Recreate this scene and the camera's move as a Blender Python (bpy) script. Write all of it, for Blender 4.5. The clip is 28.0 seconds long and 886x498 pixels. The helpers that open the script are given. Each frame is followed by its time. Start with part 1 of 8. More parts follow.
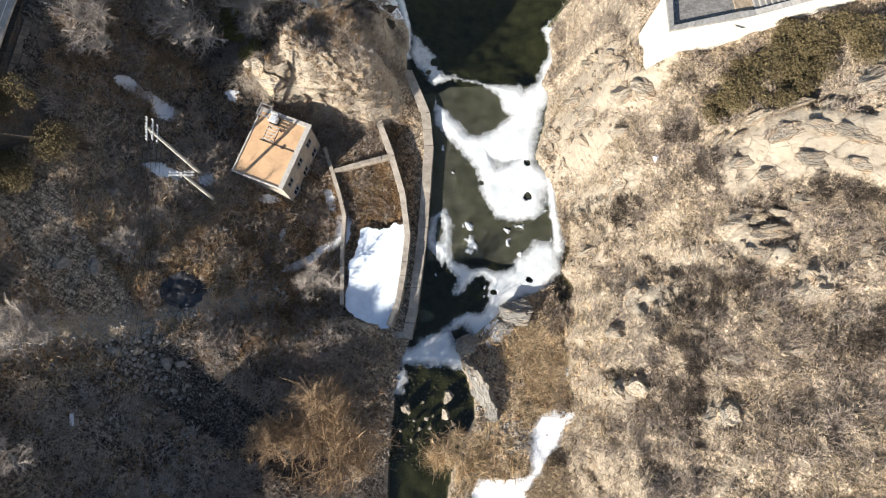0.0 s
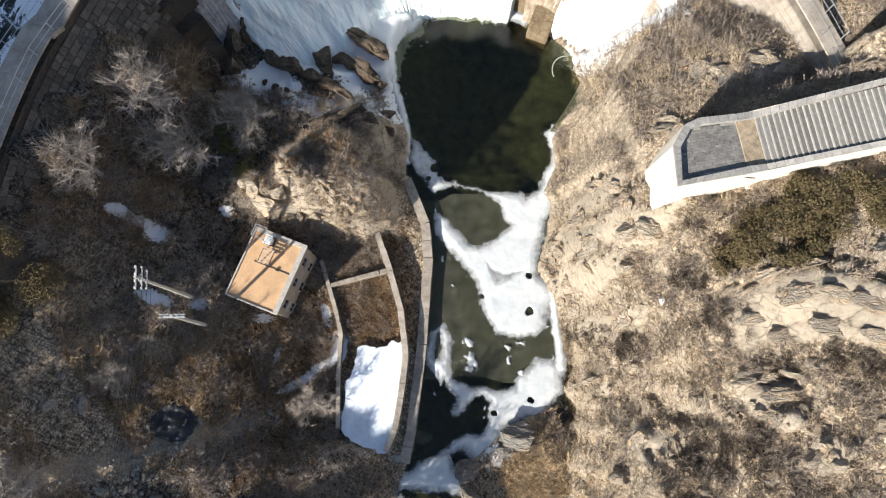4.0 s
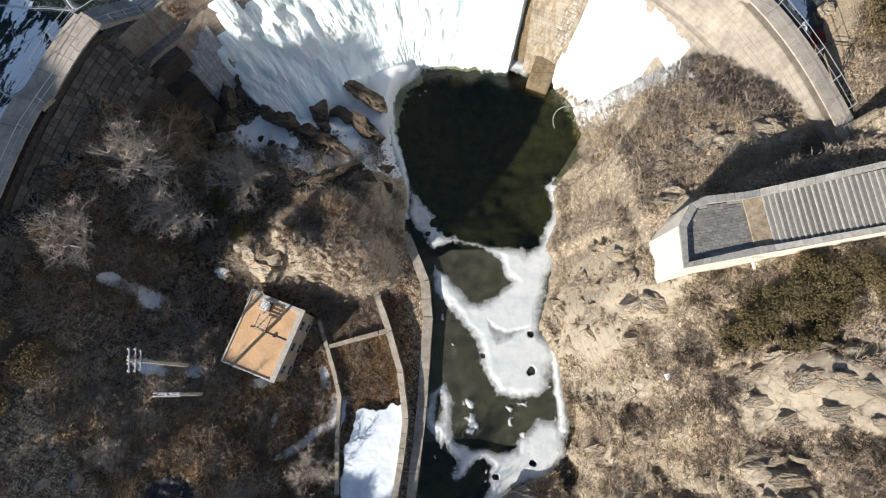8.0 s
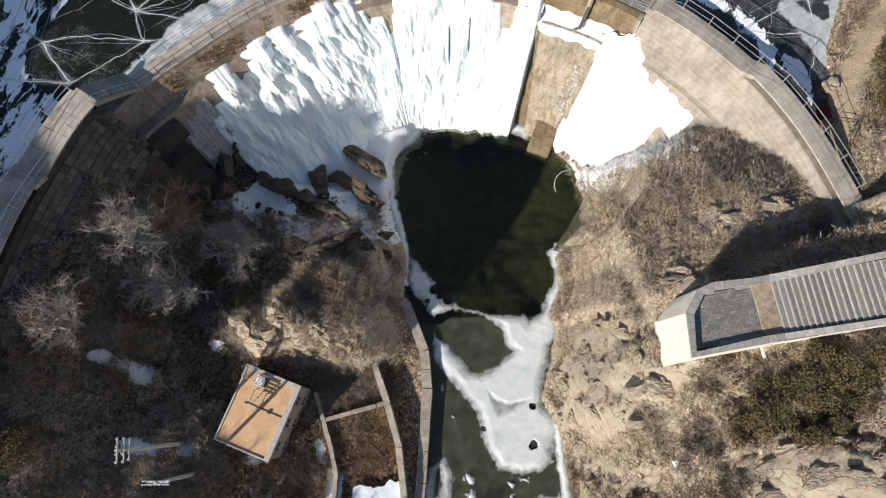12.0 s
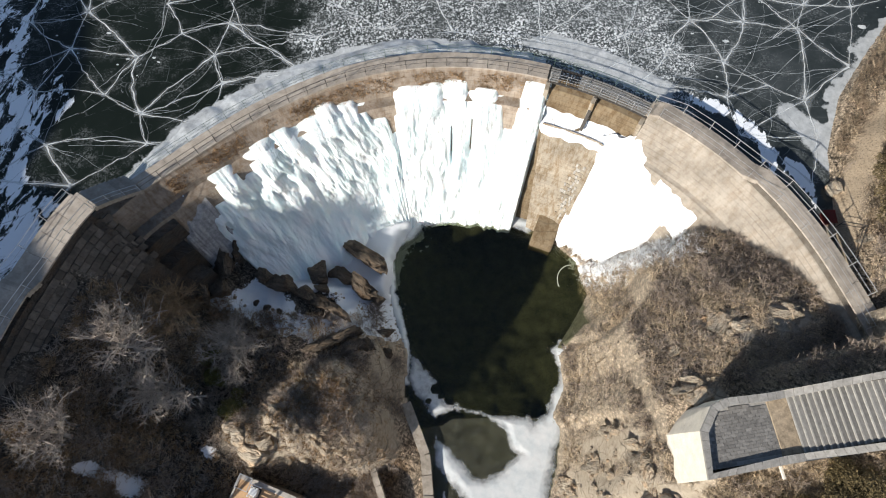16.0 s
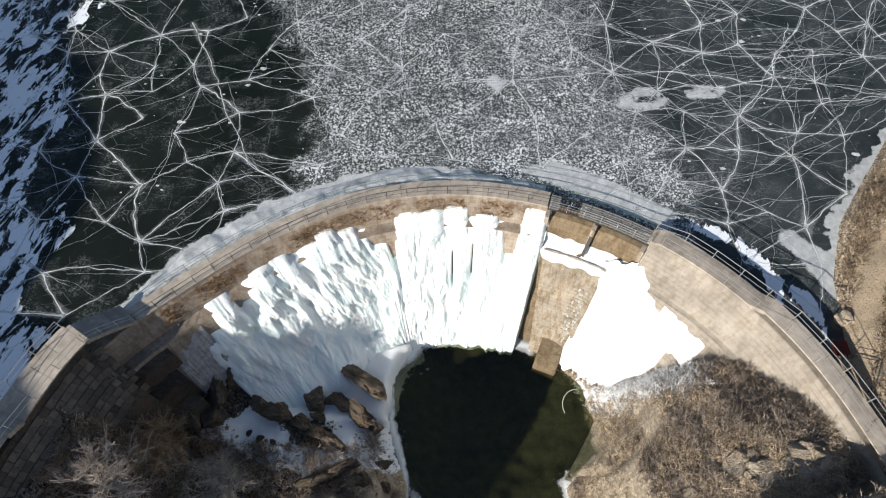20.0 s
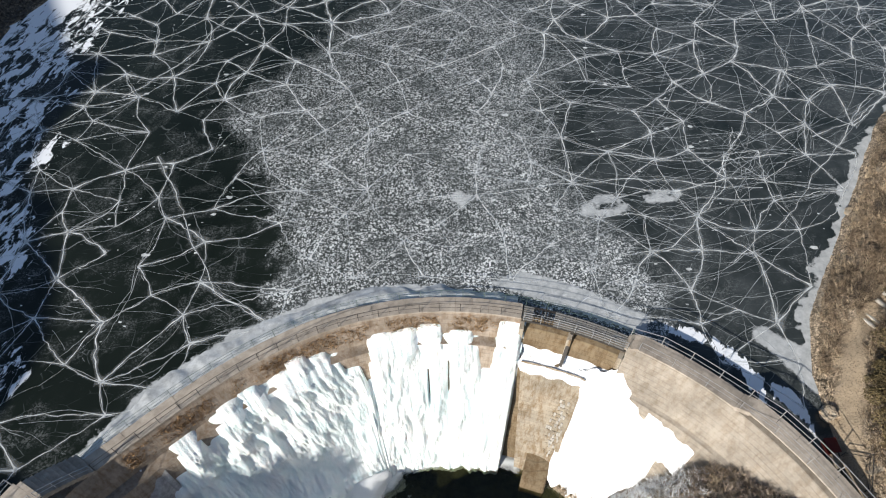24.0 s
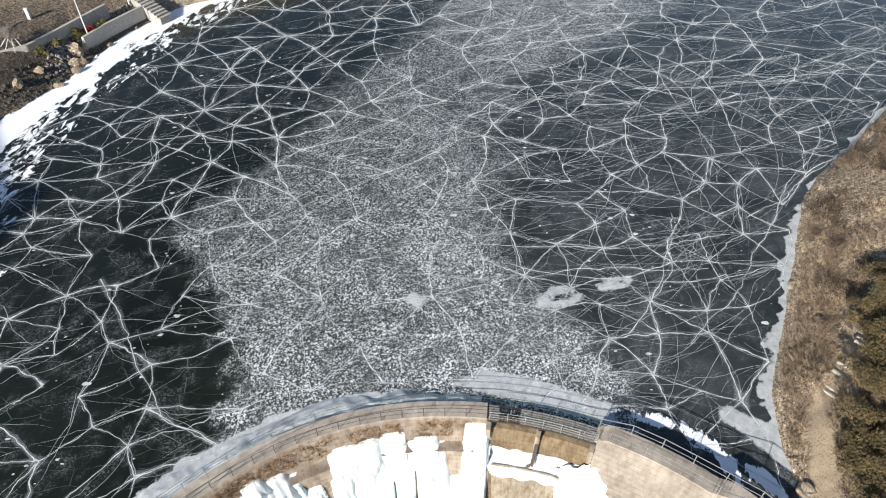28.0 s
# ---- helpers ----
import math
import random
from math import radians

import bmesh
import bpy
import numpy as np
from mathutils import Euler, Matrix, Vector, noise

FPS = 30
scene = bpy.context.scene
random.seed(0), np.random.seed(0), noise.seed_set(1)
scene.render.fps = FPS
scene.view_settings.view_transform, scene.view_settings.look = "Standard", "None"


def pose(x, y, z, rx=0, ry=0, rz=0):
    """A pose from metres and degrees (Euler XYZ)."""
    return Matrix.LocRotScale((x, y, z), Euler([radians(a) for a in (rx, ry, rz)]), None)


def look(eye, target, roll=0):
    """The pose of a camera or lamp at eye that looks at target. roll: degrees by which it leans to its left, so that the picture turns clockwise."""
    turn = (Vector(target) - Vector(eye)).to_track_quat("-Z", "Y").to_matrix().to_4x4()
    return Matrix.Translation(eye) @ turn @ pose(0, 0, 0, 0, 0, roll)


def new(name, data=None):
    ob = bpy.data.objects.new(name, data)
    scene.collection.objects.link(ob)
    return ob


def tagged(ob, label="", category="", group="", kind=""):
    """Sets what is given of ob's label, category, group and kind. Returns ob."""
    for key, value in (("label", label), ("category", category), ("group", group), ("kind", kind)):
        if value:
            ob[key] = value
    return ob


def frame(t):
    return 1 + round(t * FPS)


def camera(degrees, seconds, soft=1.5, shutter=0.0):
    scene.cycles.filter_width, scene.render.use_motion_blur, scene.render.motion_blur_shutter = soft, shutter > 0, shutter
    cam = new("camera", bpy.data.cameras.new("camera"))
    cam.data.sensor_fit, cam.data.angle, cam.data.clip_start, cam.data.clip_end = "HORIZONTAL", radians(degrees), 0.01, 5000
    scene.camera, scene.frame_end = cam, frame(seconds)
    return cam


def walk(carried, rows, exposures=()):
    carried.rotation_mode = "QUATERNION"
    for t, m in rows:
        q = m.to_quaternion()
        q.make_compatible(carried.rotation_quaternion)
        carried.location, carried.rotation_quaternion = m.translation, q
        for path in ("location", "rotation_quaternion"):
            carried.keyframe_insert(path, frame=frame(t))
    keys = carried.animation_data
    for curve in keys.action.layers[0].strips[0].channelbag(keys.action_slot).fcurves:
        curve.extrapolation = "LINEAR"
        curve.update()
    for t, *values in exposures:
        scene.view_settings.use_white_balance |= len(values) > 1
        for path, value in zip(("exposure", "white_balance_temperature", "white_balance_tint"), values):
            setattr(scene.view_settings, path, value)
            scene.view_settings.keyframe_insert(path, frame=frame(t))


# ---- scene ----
cam = camera(68.4, 28.0, soft=1.1)
PATH = [
    (0, (0.001, 0.455, 57.914), (-0.015, 0.868, 55.957), -2.9),
    (0.5, (0.057, 1.4, 57.944), (0.04, 1.807, 55.985), -3.0),
    (1, (0.085, 2.61, 57.941), (0.068, 3.019, 55.984), -3.0),
    (1.5, (0.051, 4.088, 57.96), (0.037, 4.498, 56.002), -2.7),
    (2, (0.019, 5.794, 58.019), (0.006, 6.207, 56.062), -2.4),
    (2.5, (0.019, 7.449, 58.158), (0.008, 7.865, 56.202), -2.2),
    (3, (0.078, 9.022, 58.292), (0.065, 9.44, 56.336), -2.4),
    (3.5, (0.161, 10.34, 58.426), (0.145, 10.759, 56.471), -2.8),
    (4, (0.188, 11.453, 58.544), (0.171, 11.874, 56.589), -2.7),
    (4.5, (0.165, 12.417, 58.617), (0.149, 12.839, 56.662), -2.7),
    (6.5, (0.062, 15.461, 58.8), (0.049, 15.883, 56.845), -2.3),
    (7, (0.041, 16.128, 58.773), (0.029, 16.549, 56.817), -2.2),
    (7.5, (0.048, 16.699, 58.736), (0.037, 17.118, 56.781), -2.0),
    (8, (0.029, 17.256, 58.696), (0.019, 17.674, 56.74), -2.0),
    (8.5, (0.003, 17.768, 58.646), (-0.007, 18.187, 56.691), -1.9),
    (9, (-0.02, 18.341, 58.593), (-0.03, 18.763, 56.638), -1.9),
    (9.5, (-0.038, 18.909, 58.553), (-0.048, 19.334, 56.599), -1.8),
    (10, (-0.047, 19.449, 58.512), (-0.055, 19.881, 56.559), -1.7),
    (10.5, (-0.061, 19.955, 58.525), (-0.068, 20.393, 56.574), -1.5),
    (11, (-0.049, 20.495, 58.503), (-0.055, 20.949, 56.555), -1.4),
    (11.5, (-0.018, 21.019, 58.478), (-0.025, 21.489, 56.535), -1.4),
    (12, (0.038, 21.522, 58.432), (0.03, 22.015, 56.494), -1.5),
    (12.5, (0.07, 21.941, 58.436), (0.061, 22.455, 56.504), -1.6),
    (14.5, (0.0, 23.629, 58.374), (-0.006, 24.236, 56.469), -1.2),
    (15, (-0.101, 24.063, 58.364), (-0.105, 24.694, 56.466), -0.9),
    (15.5, (-0.218, 24.459, 58.351), (-0.218, 25.113, 56.461), -0.7),
    (16, (-0.313, 24.866, 58.34), (-0.312, 25.545, 56.459), -0.5),
    (16.5, (-0.412, 25.281, 58.359), (-0.409, 25.985, 56.486), -0.4),
    (17, (-0.369, 25.746, 58.394), (-0.367, 26.477, 56.533), -0.5),
    (17.5, (-0.301, 26.17, 58.427), (-0.302, 26.927, 56.575), -0.7),
    (18, (-0.31, 26.629, 58.453), (-0.31, 27.422, 56.617), -0.7),
    (18.5, (-0.332, 27.001, 58.47), (-0.331, 27.83, 56.65), -0.6),
    (19, (-0.33, 27.32, 58.496), (-0.329, 28.189, 56.695), -0.6),
    (19.5, (-0.278, 27.612, 58.507), (-0.278, 28.515, 56.723), -0.6),
    (20, (-0.264, 27.879, 58.545), (-0.263, 28.819, 56.78), -0.6),
    (20.5, (-0.225, 28.113, 58.576), (-0.221, 29.087, 56.829), -0.6),
    (21, (-0.135, 28.348, 58.627), (-0.128, 29.357, 56.9), -0.8),
    (21.5, (-0.061, 28.547, 58.66), (-0.052, 29.589, 56.952), -0.8),
    (23.5, (-0.195, 29.129, 58.643), (-0.12, 30.3, 57.023), -0.3),
    (24, (-0.241, 29.146, 58.65), (-0.14, 30.349, 57.056), -0.2),
    (24.5, (-0.253, 29.187, 58.597), (-0.139, 30.42, 57.027), -0.1),
    (25, (-0.248, 29.227, 58.548), (-0.114, 30.49, 57.003), -0.1),
    (25.5, (-0.224, 29.226, 58.493), (-0.068, 30.517, 56.973), -0.1),
    (26, (-0.228, 29.207, 58.437), (-0.046, 30.527, 56.945), -0.0),
    (26.5, (-0.25, 29.207, 58.384), (-0.045, 30.551, 56.918), 0.0),
    (27, (-0.243, 29.228, 58.318), (-0.015, 30.598, 56.879), 0.1),
    (27.5, (-0.224, 29.268, 58.254), (0.026, 30.661, 56.841), 0.1),
    (28, (-0.223, 29.323, 58.206), (0.045, 30.74, 56.821), 0.1),
]
walk(cam, [(t, look(eye, target, roll)) for t, eye, target, roll in PATH],
     [(0, 1.08), (4, 0.97), (8, 0.68), (12, 0.48), (18, 0.47), (24, 0.35), (26, 0.40), (28, 0.66)])

# ---- light ----
SUN_EL = 25.0                      # degrees above the horizon
SUN_TO = Vector((0.696, 0.718))    # way that shadows fall on the map
world = bpy.data.worlds.new("winter_sky")
scene.world = world
world.use_nodes = True
wn = world.node_tree
sky = wn.nodes.new("ShaderNodeTexSky")
sky.sky_type = "NISHITA"
sky.sun_disc = False
sky.sun_elevation = radians(SUN_EL)
sky.sun_rotation = math.atan2(-SUN_TO.x, -SUN_TO.y)
sky.air_density, sky.dust_density, sky.ozone_density = 1.0, 0.6, 1.5
wn.links.new(sky.outputs[0], wn.nodes["Background"].inputs[0])
wn.nodes["Background"].inputs[1].default_value = 0.085
sun = new("sun", bpy.data.lights.new("sun", "SUN"))
sun.data.energy, sun.data.angle, sun.data.color = 5.2, radians(0.53), (1.0, 0.94, 0.85)
sun.matrix_world = look((-SUN_TO.x * 100, -SUN_TO.y * 100, 100 * math.tan(radians(SUN_EL))), (0, 0, 0))

# ---- materials ----
def shader(name, rough=0.9, metal=0.0, spec=0.3):
    m = bpy.data.materials.new(name)
    m.use_nodes = True
    nt = m.node_tree
    b = nt.nodes["Principled BSDF"]
    b.inputs["Roughness"].default_value = rough
    b.inputs["Metallic"].default_value = metal
    b.inputs["Specular IOR Level"].default_value = spec
    co = nt.nodes.new("ShaderNodeTexCoord")
    return m, nt, b, co.outputs["Object"]


def n_noise(nt, co, scale, detail=6.0, rough=0.6, dist=0.0):
    n = nt.nodes.new("ShaderNodeTexNoise")
    n.inputs["Scale"].default_value, n.inputs["Detail"].default_value = scale, detail
    n.inputs["Roughness"].default_value, n.inputs["Distortion"].default_value = rough, dist
    nt.links.new(co, n.inputs["Vector"])
    return n.outputs[0]


def n_ramp(nt, fac, stops):
    r = nt.nodes.new("ShaderNodeValToRGB")
    while len(r.color_ramp.elements) < len(stops):
        r.color_ramp.elements.new(0.5)
    for e, (p, c) in zip(r.color_ramp.elements, stops):
        e.position, e.color = p, (*c, 1) if len(c) == 3 else c
    nt.links.new(fac, r.inputs[0])
    return r.outputs[0]


def grey(v):
    return (v, v, v)


def n_mix(nt, fac, a, b, mode="MIX"):
    n = nt.nodes.new("ShaderNodeMix")
    n.data_type, n.blend_type = "RGBA", mode
    for sock, val in ((n.inputs[0], fac), (n.inputs[6], a), (n.inputs[7], b)):
        if hasattr(val, "links"):
            nt.links.new(val, sock)
        elif isinstance(val, (int, float)):
            sock.default_value = val
        else:
            sock.default_value = (*val, 1)
    return n.outputs[2]


def n_math(nt, op, a, b=0.0, clamp=False):
    n = nt.nodes.new("ShaderNodeMath")
    n.operation, n.use_clamp = op, clamp
    for sock, val in zip(n.inputs, (a, b)):
        if hasattr(val, "links"):
            nt.links.new(val, sock)
        else:
            sock.default_value = val
    return n.outputs[0]


def n_wobble(nt, co, scale):
    n = nt.nodes.new("ShaderNodeTexNoise")
    n.inputs["Scale"].default_value, n.inputs["Detail"].default_value = scale, 2
    nt.links.new(co, n.inputs["Vector"])
    return n.outputs["Color"]


def veil(name, col, cover):
    """A thin milky film: part of the light passes straight through."""
    m, nt, b, co = shader(name, 0.6)
    b.inputs["Base Color"].default_value = (*col, 1)
    tr = nt.nodes.new("ShaderNodeBsdfTransparent")
    mx = nt.nodes.new("ShaderNodeMixShader")
    nt.links.new(n_ramp(nt, n_noise(nt, co, 1.2, 6, 0.7), [(0.3, grey(cover * 0.45)), (0.7, grey(min(1.0, cover * 1.5)))]), mx.inputs[0])
    nt.links.new(tr.outputs[0], mx.inputs[1])
    nt.links.new(b.outputs[0], mx.inputs[2])
    nt.links.new(mx.outputs[0], nt.nodes["Material Output"].inputs[0])
    return m


def n_attr(nt, name):
    n = nt.nodes.new("ShaderNodeAttribute")
    n.attribute_name = name
    return n.outputs["Fac"]


def n_bump(nt, b, height, strength=0.5, dist=0.05):
    n = nt.nodes.new("ShaderNodeBump")
    n.inputs["Strength"].default_value, n.inputs["Distance"].default_value = strength, dist
    nt.links.new(height, n.inputs["Height"])
    nt.links.new(n.outputs[0], b.inputs["Normal"])


def n_random(nt, island=False):
    if island:
        return nt.nodes.new("ShaderNodeNewGeometry").outputs["Random Per Island"]
    return nt.nodes.new("ShaderNodeObjectInfo").outputs["Random"]


def plain(name, col, rough=0.85, metal=0.0, var=0.25, scale=4.0, bump=0.3, rand=0.0, island=0.0, spec=0.3, fine=30.0):
    """A two-scale mottled surface round one base colour."""
    m, nt, b, co = shader(name, rough, metal, spec)
    lo, hi = tuple(c * (1 - var) for c in col), tuple(min(1, c * (1 + var)) for c in col)
    c1 = n_ramp(nt, n_noise(nt, co, scale), [(0.3, lo), (0.7, hi)])
    c2 = n_mix(nt, 0.5, c1, n_ramp(nt, n_noise(nt, co, fine, 3), [(0.3, grey(0.35)), (0.7, grey(0.65))]), "OVERLAY")
    for amount, src in ((rand, False), (island, True)):
        if amount:
            c2 = n_mix(nt, 1.0, c2, n_ramp(nt, n_random(nt, src), [(0.0, grey(1 - amount)), (1.0, grey(1.0))]), "MULTIPLY")
    nt.links.new(c2, b.inputs["Base Color"])
    if bump:
        n_bump(nt, b, n_noise(nt, co, fine * 0.6, 5), bump, 0.03)
    return m


def ground_material():
    m, nt, b, co = shader("hillside_soil", 0.95, 0, 0.15)
    big, mid, fine = n_noise(nt, co, 0.16, 5), n_noise(nt, co, 0.9, 8, 0.7), n_noise(nt, co, 5.0, 6, 0.75)
    grass = n_ramp(nt, mid, [(0.3, (0.22, 0.168, 0.118)), (0.46, (0.37, 0.292, 0.212)), (0.64, (0.50, 0.41, 0.31))])
    soil = n_ramp(nt, fine, [(0.3, (0.22, 0.168, 0.116)), (0.7, (0.49, 0.40, 0.295))])
    col = n_mix(nt, n_ramp(nt, big, [(0.4, grey(0.15)), (0.62, grey(0.85))]), grass, soil)
    orange = n_ramp(nt, mid, [(0.3, (0.13, 0.082, 0.046)), (0.65, (0.38, 0.255, 0.15))])
    col = n_mix(nt, n_attr(nt, "rust"), col, orange)
    # near-black leaf litter, which also paints the west bank's shade into the soil
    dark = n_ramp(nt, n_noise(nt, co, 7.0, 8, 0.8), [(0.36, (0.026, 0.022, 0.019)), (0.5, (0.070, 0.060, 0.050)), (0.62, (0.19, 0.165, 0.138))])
    col = n_mix(nt, n_attr(nt, "shade_litter"), col, dark)
    # litter: fallen stalks lying in three directions, and tufts a hand or two wide
    for turn_, size, dark_, pale_ in ((0.5, 1.7, 0.42, 1.45), (2.1, 2.3, 0.45, 1.4), (1.2, 3.4, 0.5, 1.35)):
        spun, lay_ = nt.nodes.new("ShaderNodeMapping"), nt.nodes.new("ShaderNodeMapping")
        spun.inputs["Rotation"].default_value, lay_.inputs["Scale"].default_value = (0, 0, turn_), (0.8, 3.6, 1.2)
        nt.links.new(n_mix(nt, 0.5, co, n_wobble(nt, co, 0.9), "ADD"), spun.inputs["Vector"])
        nt.links.new(spun.outputs[0], lay_.inputs["Vector"])
        col = n_mix(nt, 1.0, col, n_ramp(nt, n_noise(nt, lay_.outputs[0], size, 5, 0.7, 0.4), [(0.40, grey(dark_)), (0.5, grey(1.0)), (0.60, grey(pale_))]), "MULTIPLY")
    col = n_mix(nt, 1.0, col, n_ramp(nt, n_noise(nt, co, 2.6, 5, 0.7), [(0.36, grey(0.5)), (0.5, grey(1.0)), (0.64, grey(1.3))]), "MULTIPLY")
    bedc = n_ramp(nt, mid, [(0.3, (0.06, 0.064, 0.036)), (0.7, (0.16, 0.155, 0.092))])
    col = n_mix(nt, n_attr(nt, "bed"), col, bedc)
    tilt = nt.nodes.new("ShaderNodeMapping")
    tilt.inputs["Rotation"].default_value, tilt.inputs["Scale"].default_value = (0.5, 0.3, 0.35), (0.5, 1.7, 2.4)
    nt.links.new(co, tilt.inputs["Vector"])
    stone = n_ramp(nt, n_noise(nt, tilt.outputs[0], 1.3, 9, 0.72, 0.5), [(0.28, (0.19, 0.15, 0.11)), (0.38, (0.36, 0.30, 0.23)), (0.5, (0.44, 0.375, 0.29)), (0.7, (0.51, 0.44, 0.35))])
    joint = nt.nodes.new("ShaderNodeTexVoronoi")
    joint.feature = "DISTANCE_TO_EDGE"
    joint.inputs["Scale"].default_value = 0.42
    nt.links.new(n_mix(nt, 0.9, tilt.outputs[0], n_wobble(nt, co, 0.7), "ADD"), joint.inputs["Vector"])
    stone = n_mix(nt, n_ramp(nt, mid, [(0.42, grey(0.15)), (0.6, grey(0.85))]), stone, n_mix(nt, 1.0, stone, n_ramp(nt, joint.outputs["Distance"], [(0.0, grey(0.2)), (0.045, grey(1))]), "MULTIPLY"))
    col = n_mix(nt, n_attr(nt, "rock"), col, stone)
    trail = n_ramp(nt, fine, [(0.3, (0.33, 0.26, 0.18)), (0.7, (0.46, 0.37, 0.27))])
    col = n_mix(nt, n_attr(nt, "trail"), col, trail)
    speck = n_ramp(nt, n_noise(nt, co, 9.0, 3, 0.6), [(0.36, grey(0.3)), (0.48, grey(1.0))])
    col = n_mix(nt, n_math(nt, "MULTIPLY", n_math(nt, "SUBTRACT", 1.0, n_attr(nt, "rock")), 0.7), col, speck, "MULTIPLY")
    sn = n_math(nt, "ADD", n_attr(nt, "snow"), n_math(nt, "MULTIPLY", n_math(nt, "SUBTRACT", n_noise(nt, co, 1.6, 8, 0.7), 0.5), 1.6))
    col = n_mix(nt, n_ramp(nt, sn, [(0.48, grey(0)), (0.56, grey(1))]), col, (0.82, 0.84, 0.87))
    nt.links.new(col, b.inputs["Base Color"])
    n_bump(nt, b, n_math(nt, "ADD", fine, n_noise(nt, co, 18.0, 4)), 0.9, 0.12)
    return m


def lake_ice_material():
    """Black ice with white crack webs at three sizes, a field of bubbles, snow along the west shore."""
    m, nt, b, co = shader("lake_ice", 0.16, 0, 0.24)
    warp = nt.nodes.new("ShaderNodeTexNoise")
    warp.inputs["Scale"].default_value, warp.inputs["Detail"].default_value = 0.35, 3
    nt.links.new(co, warp.inputs["Vector"])
    def web(scale, width, amount, stretch=(1, 1, 1)):
        mp = nt.nodes.new("ShaderNodeMapping")
        mp.inputs["Scale"].default_value = stretch
        nt.links.new(n_mix(nt, amount, co, warp.outputs["Color"], "ADD"), mp.inputs["Vector"])
        v = nt.nodes.new("ShaderNodeTexVoronoi")
        v.feature = "DISTANCE_TO_EDGE"
        v.inputs["Scale"].default_value = scale
        nt.links.new(mp.outputs[0], v.inputs["Vector"])
        return n_ramp(nt, v.outputs["Distance"], [(0.0, grey(1)), (width * 0.4, grey(0.5)), (width, grey(0))])
    fade2 = n_ramp(nt, n_noise(nt, co, 0.33, 3), [(0.45, grey(0)), (0.6, grey(0.45))])
    w = n_mix(nt, 1.0, web(0.55, 0.014, 0.7, (0.6, 1.3, 1)), fade2, "MULTIPLY")
    deep = n_ramp(nt, n_noise(nt, co, 0.06, 4), [(0.35, (0.006, 0.009, 0.006)), (0.65, (0.012, 0.016, 0.012))])
    deep = n_mix(nt, n_attr(nt, "murk"), deep, n_ramp(nt, n_noise(nt, co, 0.22, 7, 0.65), [(0.3, (0.012, 0.017, 0.016)), (0.7, (0.052, 0.060, 0.062))]))
    def dots(scale, size):
        v = nt.nodes.new("ShaderNodeTexVoronoi")
        v.inputs["Scale"].default_value = scale
        nt.links.new(n_mix(nt, 0.12, co, n_wobble(nt, co, 6.0), "ADD"), v.inputs["Vector"])
        sep = nt.nodes.new("ShaderNodeSeparateColor")
        nt.links.new(v.outputs["Color"], sep.inputs[0])
        rad = n_math(nt, "MULTIPLY", n_math(nt, "MULTIPLY", sep.outputs[0], sep.outputs[0]), size)
        return n_math(nt, "MULTIPLY", n_math(nt, "SUBTRACT", rad, v.outputs["Distance"]), 14.0, True)
    spots = n_math(nt, "MAXIMUM", dots(4.2, 0.66), n_math(nt, "MULTIPLY", dots(9.5, 0.95), 0.9))
    patch = n_ramp(nt, n_noise(nt, co, 0.38, 7, 0.7), [(0.34, grey(0.12)), (0.58, grey(1))])
    haze = n_ramp(nt, n_noise(nt, co, 3.0, 7, 0.75), [(0.35, grey(0.02)), (0.72, grey(0.30))])
    field = n_attr(nt, "bubbles")
    bub = n_math(nt, "MULTIPLY", spots, patch)
    fb = n_math(nt, "MULTIPLY", field, bub)
    col = n_mix(nt, fb, n_mix(nt, n_math(nt, "MULTIPLY", field, haze), deep, (0.42, 0.45, 0.46)), (0.70, 0.73, 0.74))
    col = n_mix(nt, n_math(nt, "MULTIPLY", w, 0.45), col, (0.62, 0.67, 0.69))
    ice = n_math(nt, "ADD", n_attr(nt, "shelf"), n_math(nt, "MULTIPLY", n_math(nt, "SUBTRACT", n_noise(nt, co, 1.7, 8, 0.7), 0.5), 0.9))
    shelf = n_ramp(nt, ice, [(0.46, grey(0)), (0.62, grey(0.92))])
    col = n_mix(nt, shelf, col, n_ramp(nt, n_noise(nt, co, 1.3, 8, 0.7), [(0.3, (0.30, 0.32, 0.33)), (0.7, (0.58, 0.60, 0.61))]))
    turn = nt.nodes.new("ShaderNodeMapping")
    turn.inputs["Rotation"].default_value = (0, 0, math.radians(-70))
    nt.links.new(co, turn.inputs["Vector"])
    mp = nt.nodes.new("ShaderNodeMapping")
    mp.inputs["Scale"].default_value = (0.5, 1.15, 1)
    nt.links.new(turn.outputs[0], mp.inputs["Vector"])
    sn = n_math(nt, "ADD", n_attr(nt, "snow"), n_math(nt, "MULTIPLY", n_math(nt, "SUBTRACT", n_noise(nt, mp.outputs[0], 0.75, 9, 0.68, 0.5), 0.5), 2.6))
    snow = n_ramp(nt, sn, [(0.5, grey(0)), (0.56, grey(1))])
    col = n_mix(nt, snow, col, (0.80, 0.83, 0.87))
    nt.links.new(col, b.inputs["Base Color"])
    r = n_ramp(nt, n_math(nt, "ADD", n_math(nt, "ADD", snow, shelf), fb), [(0.0, grey(0.14)), (0.8, grey(0.75))])
    nt.links.new(r, b.inputs["Roughness"])
    n_bump(nt, b, n_math(nt, "ADD", w, n_noise(nt, co, 2.5, 6)), 0.12, 0.05)
    return m


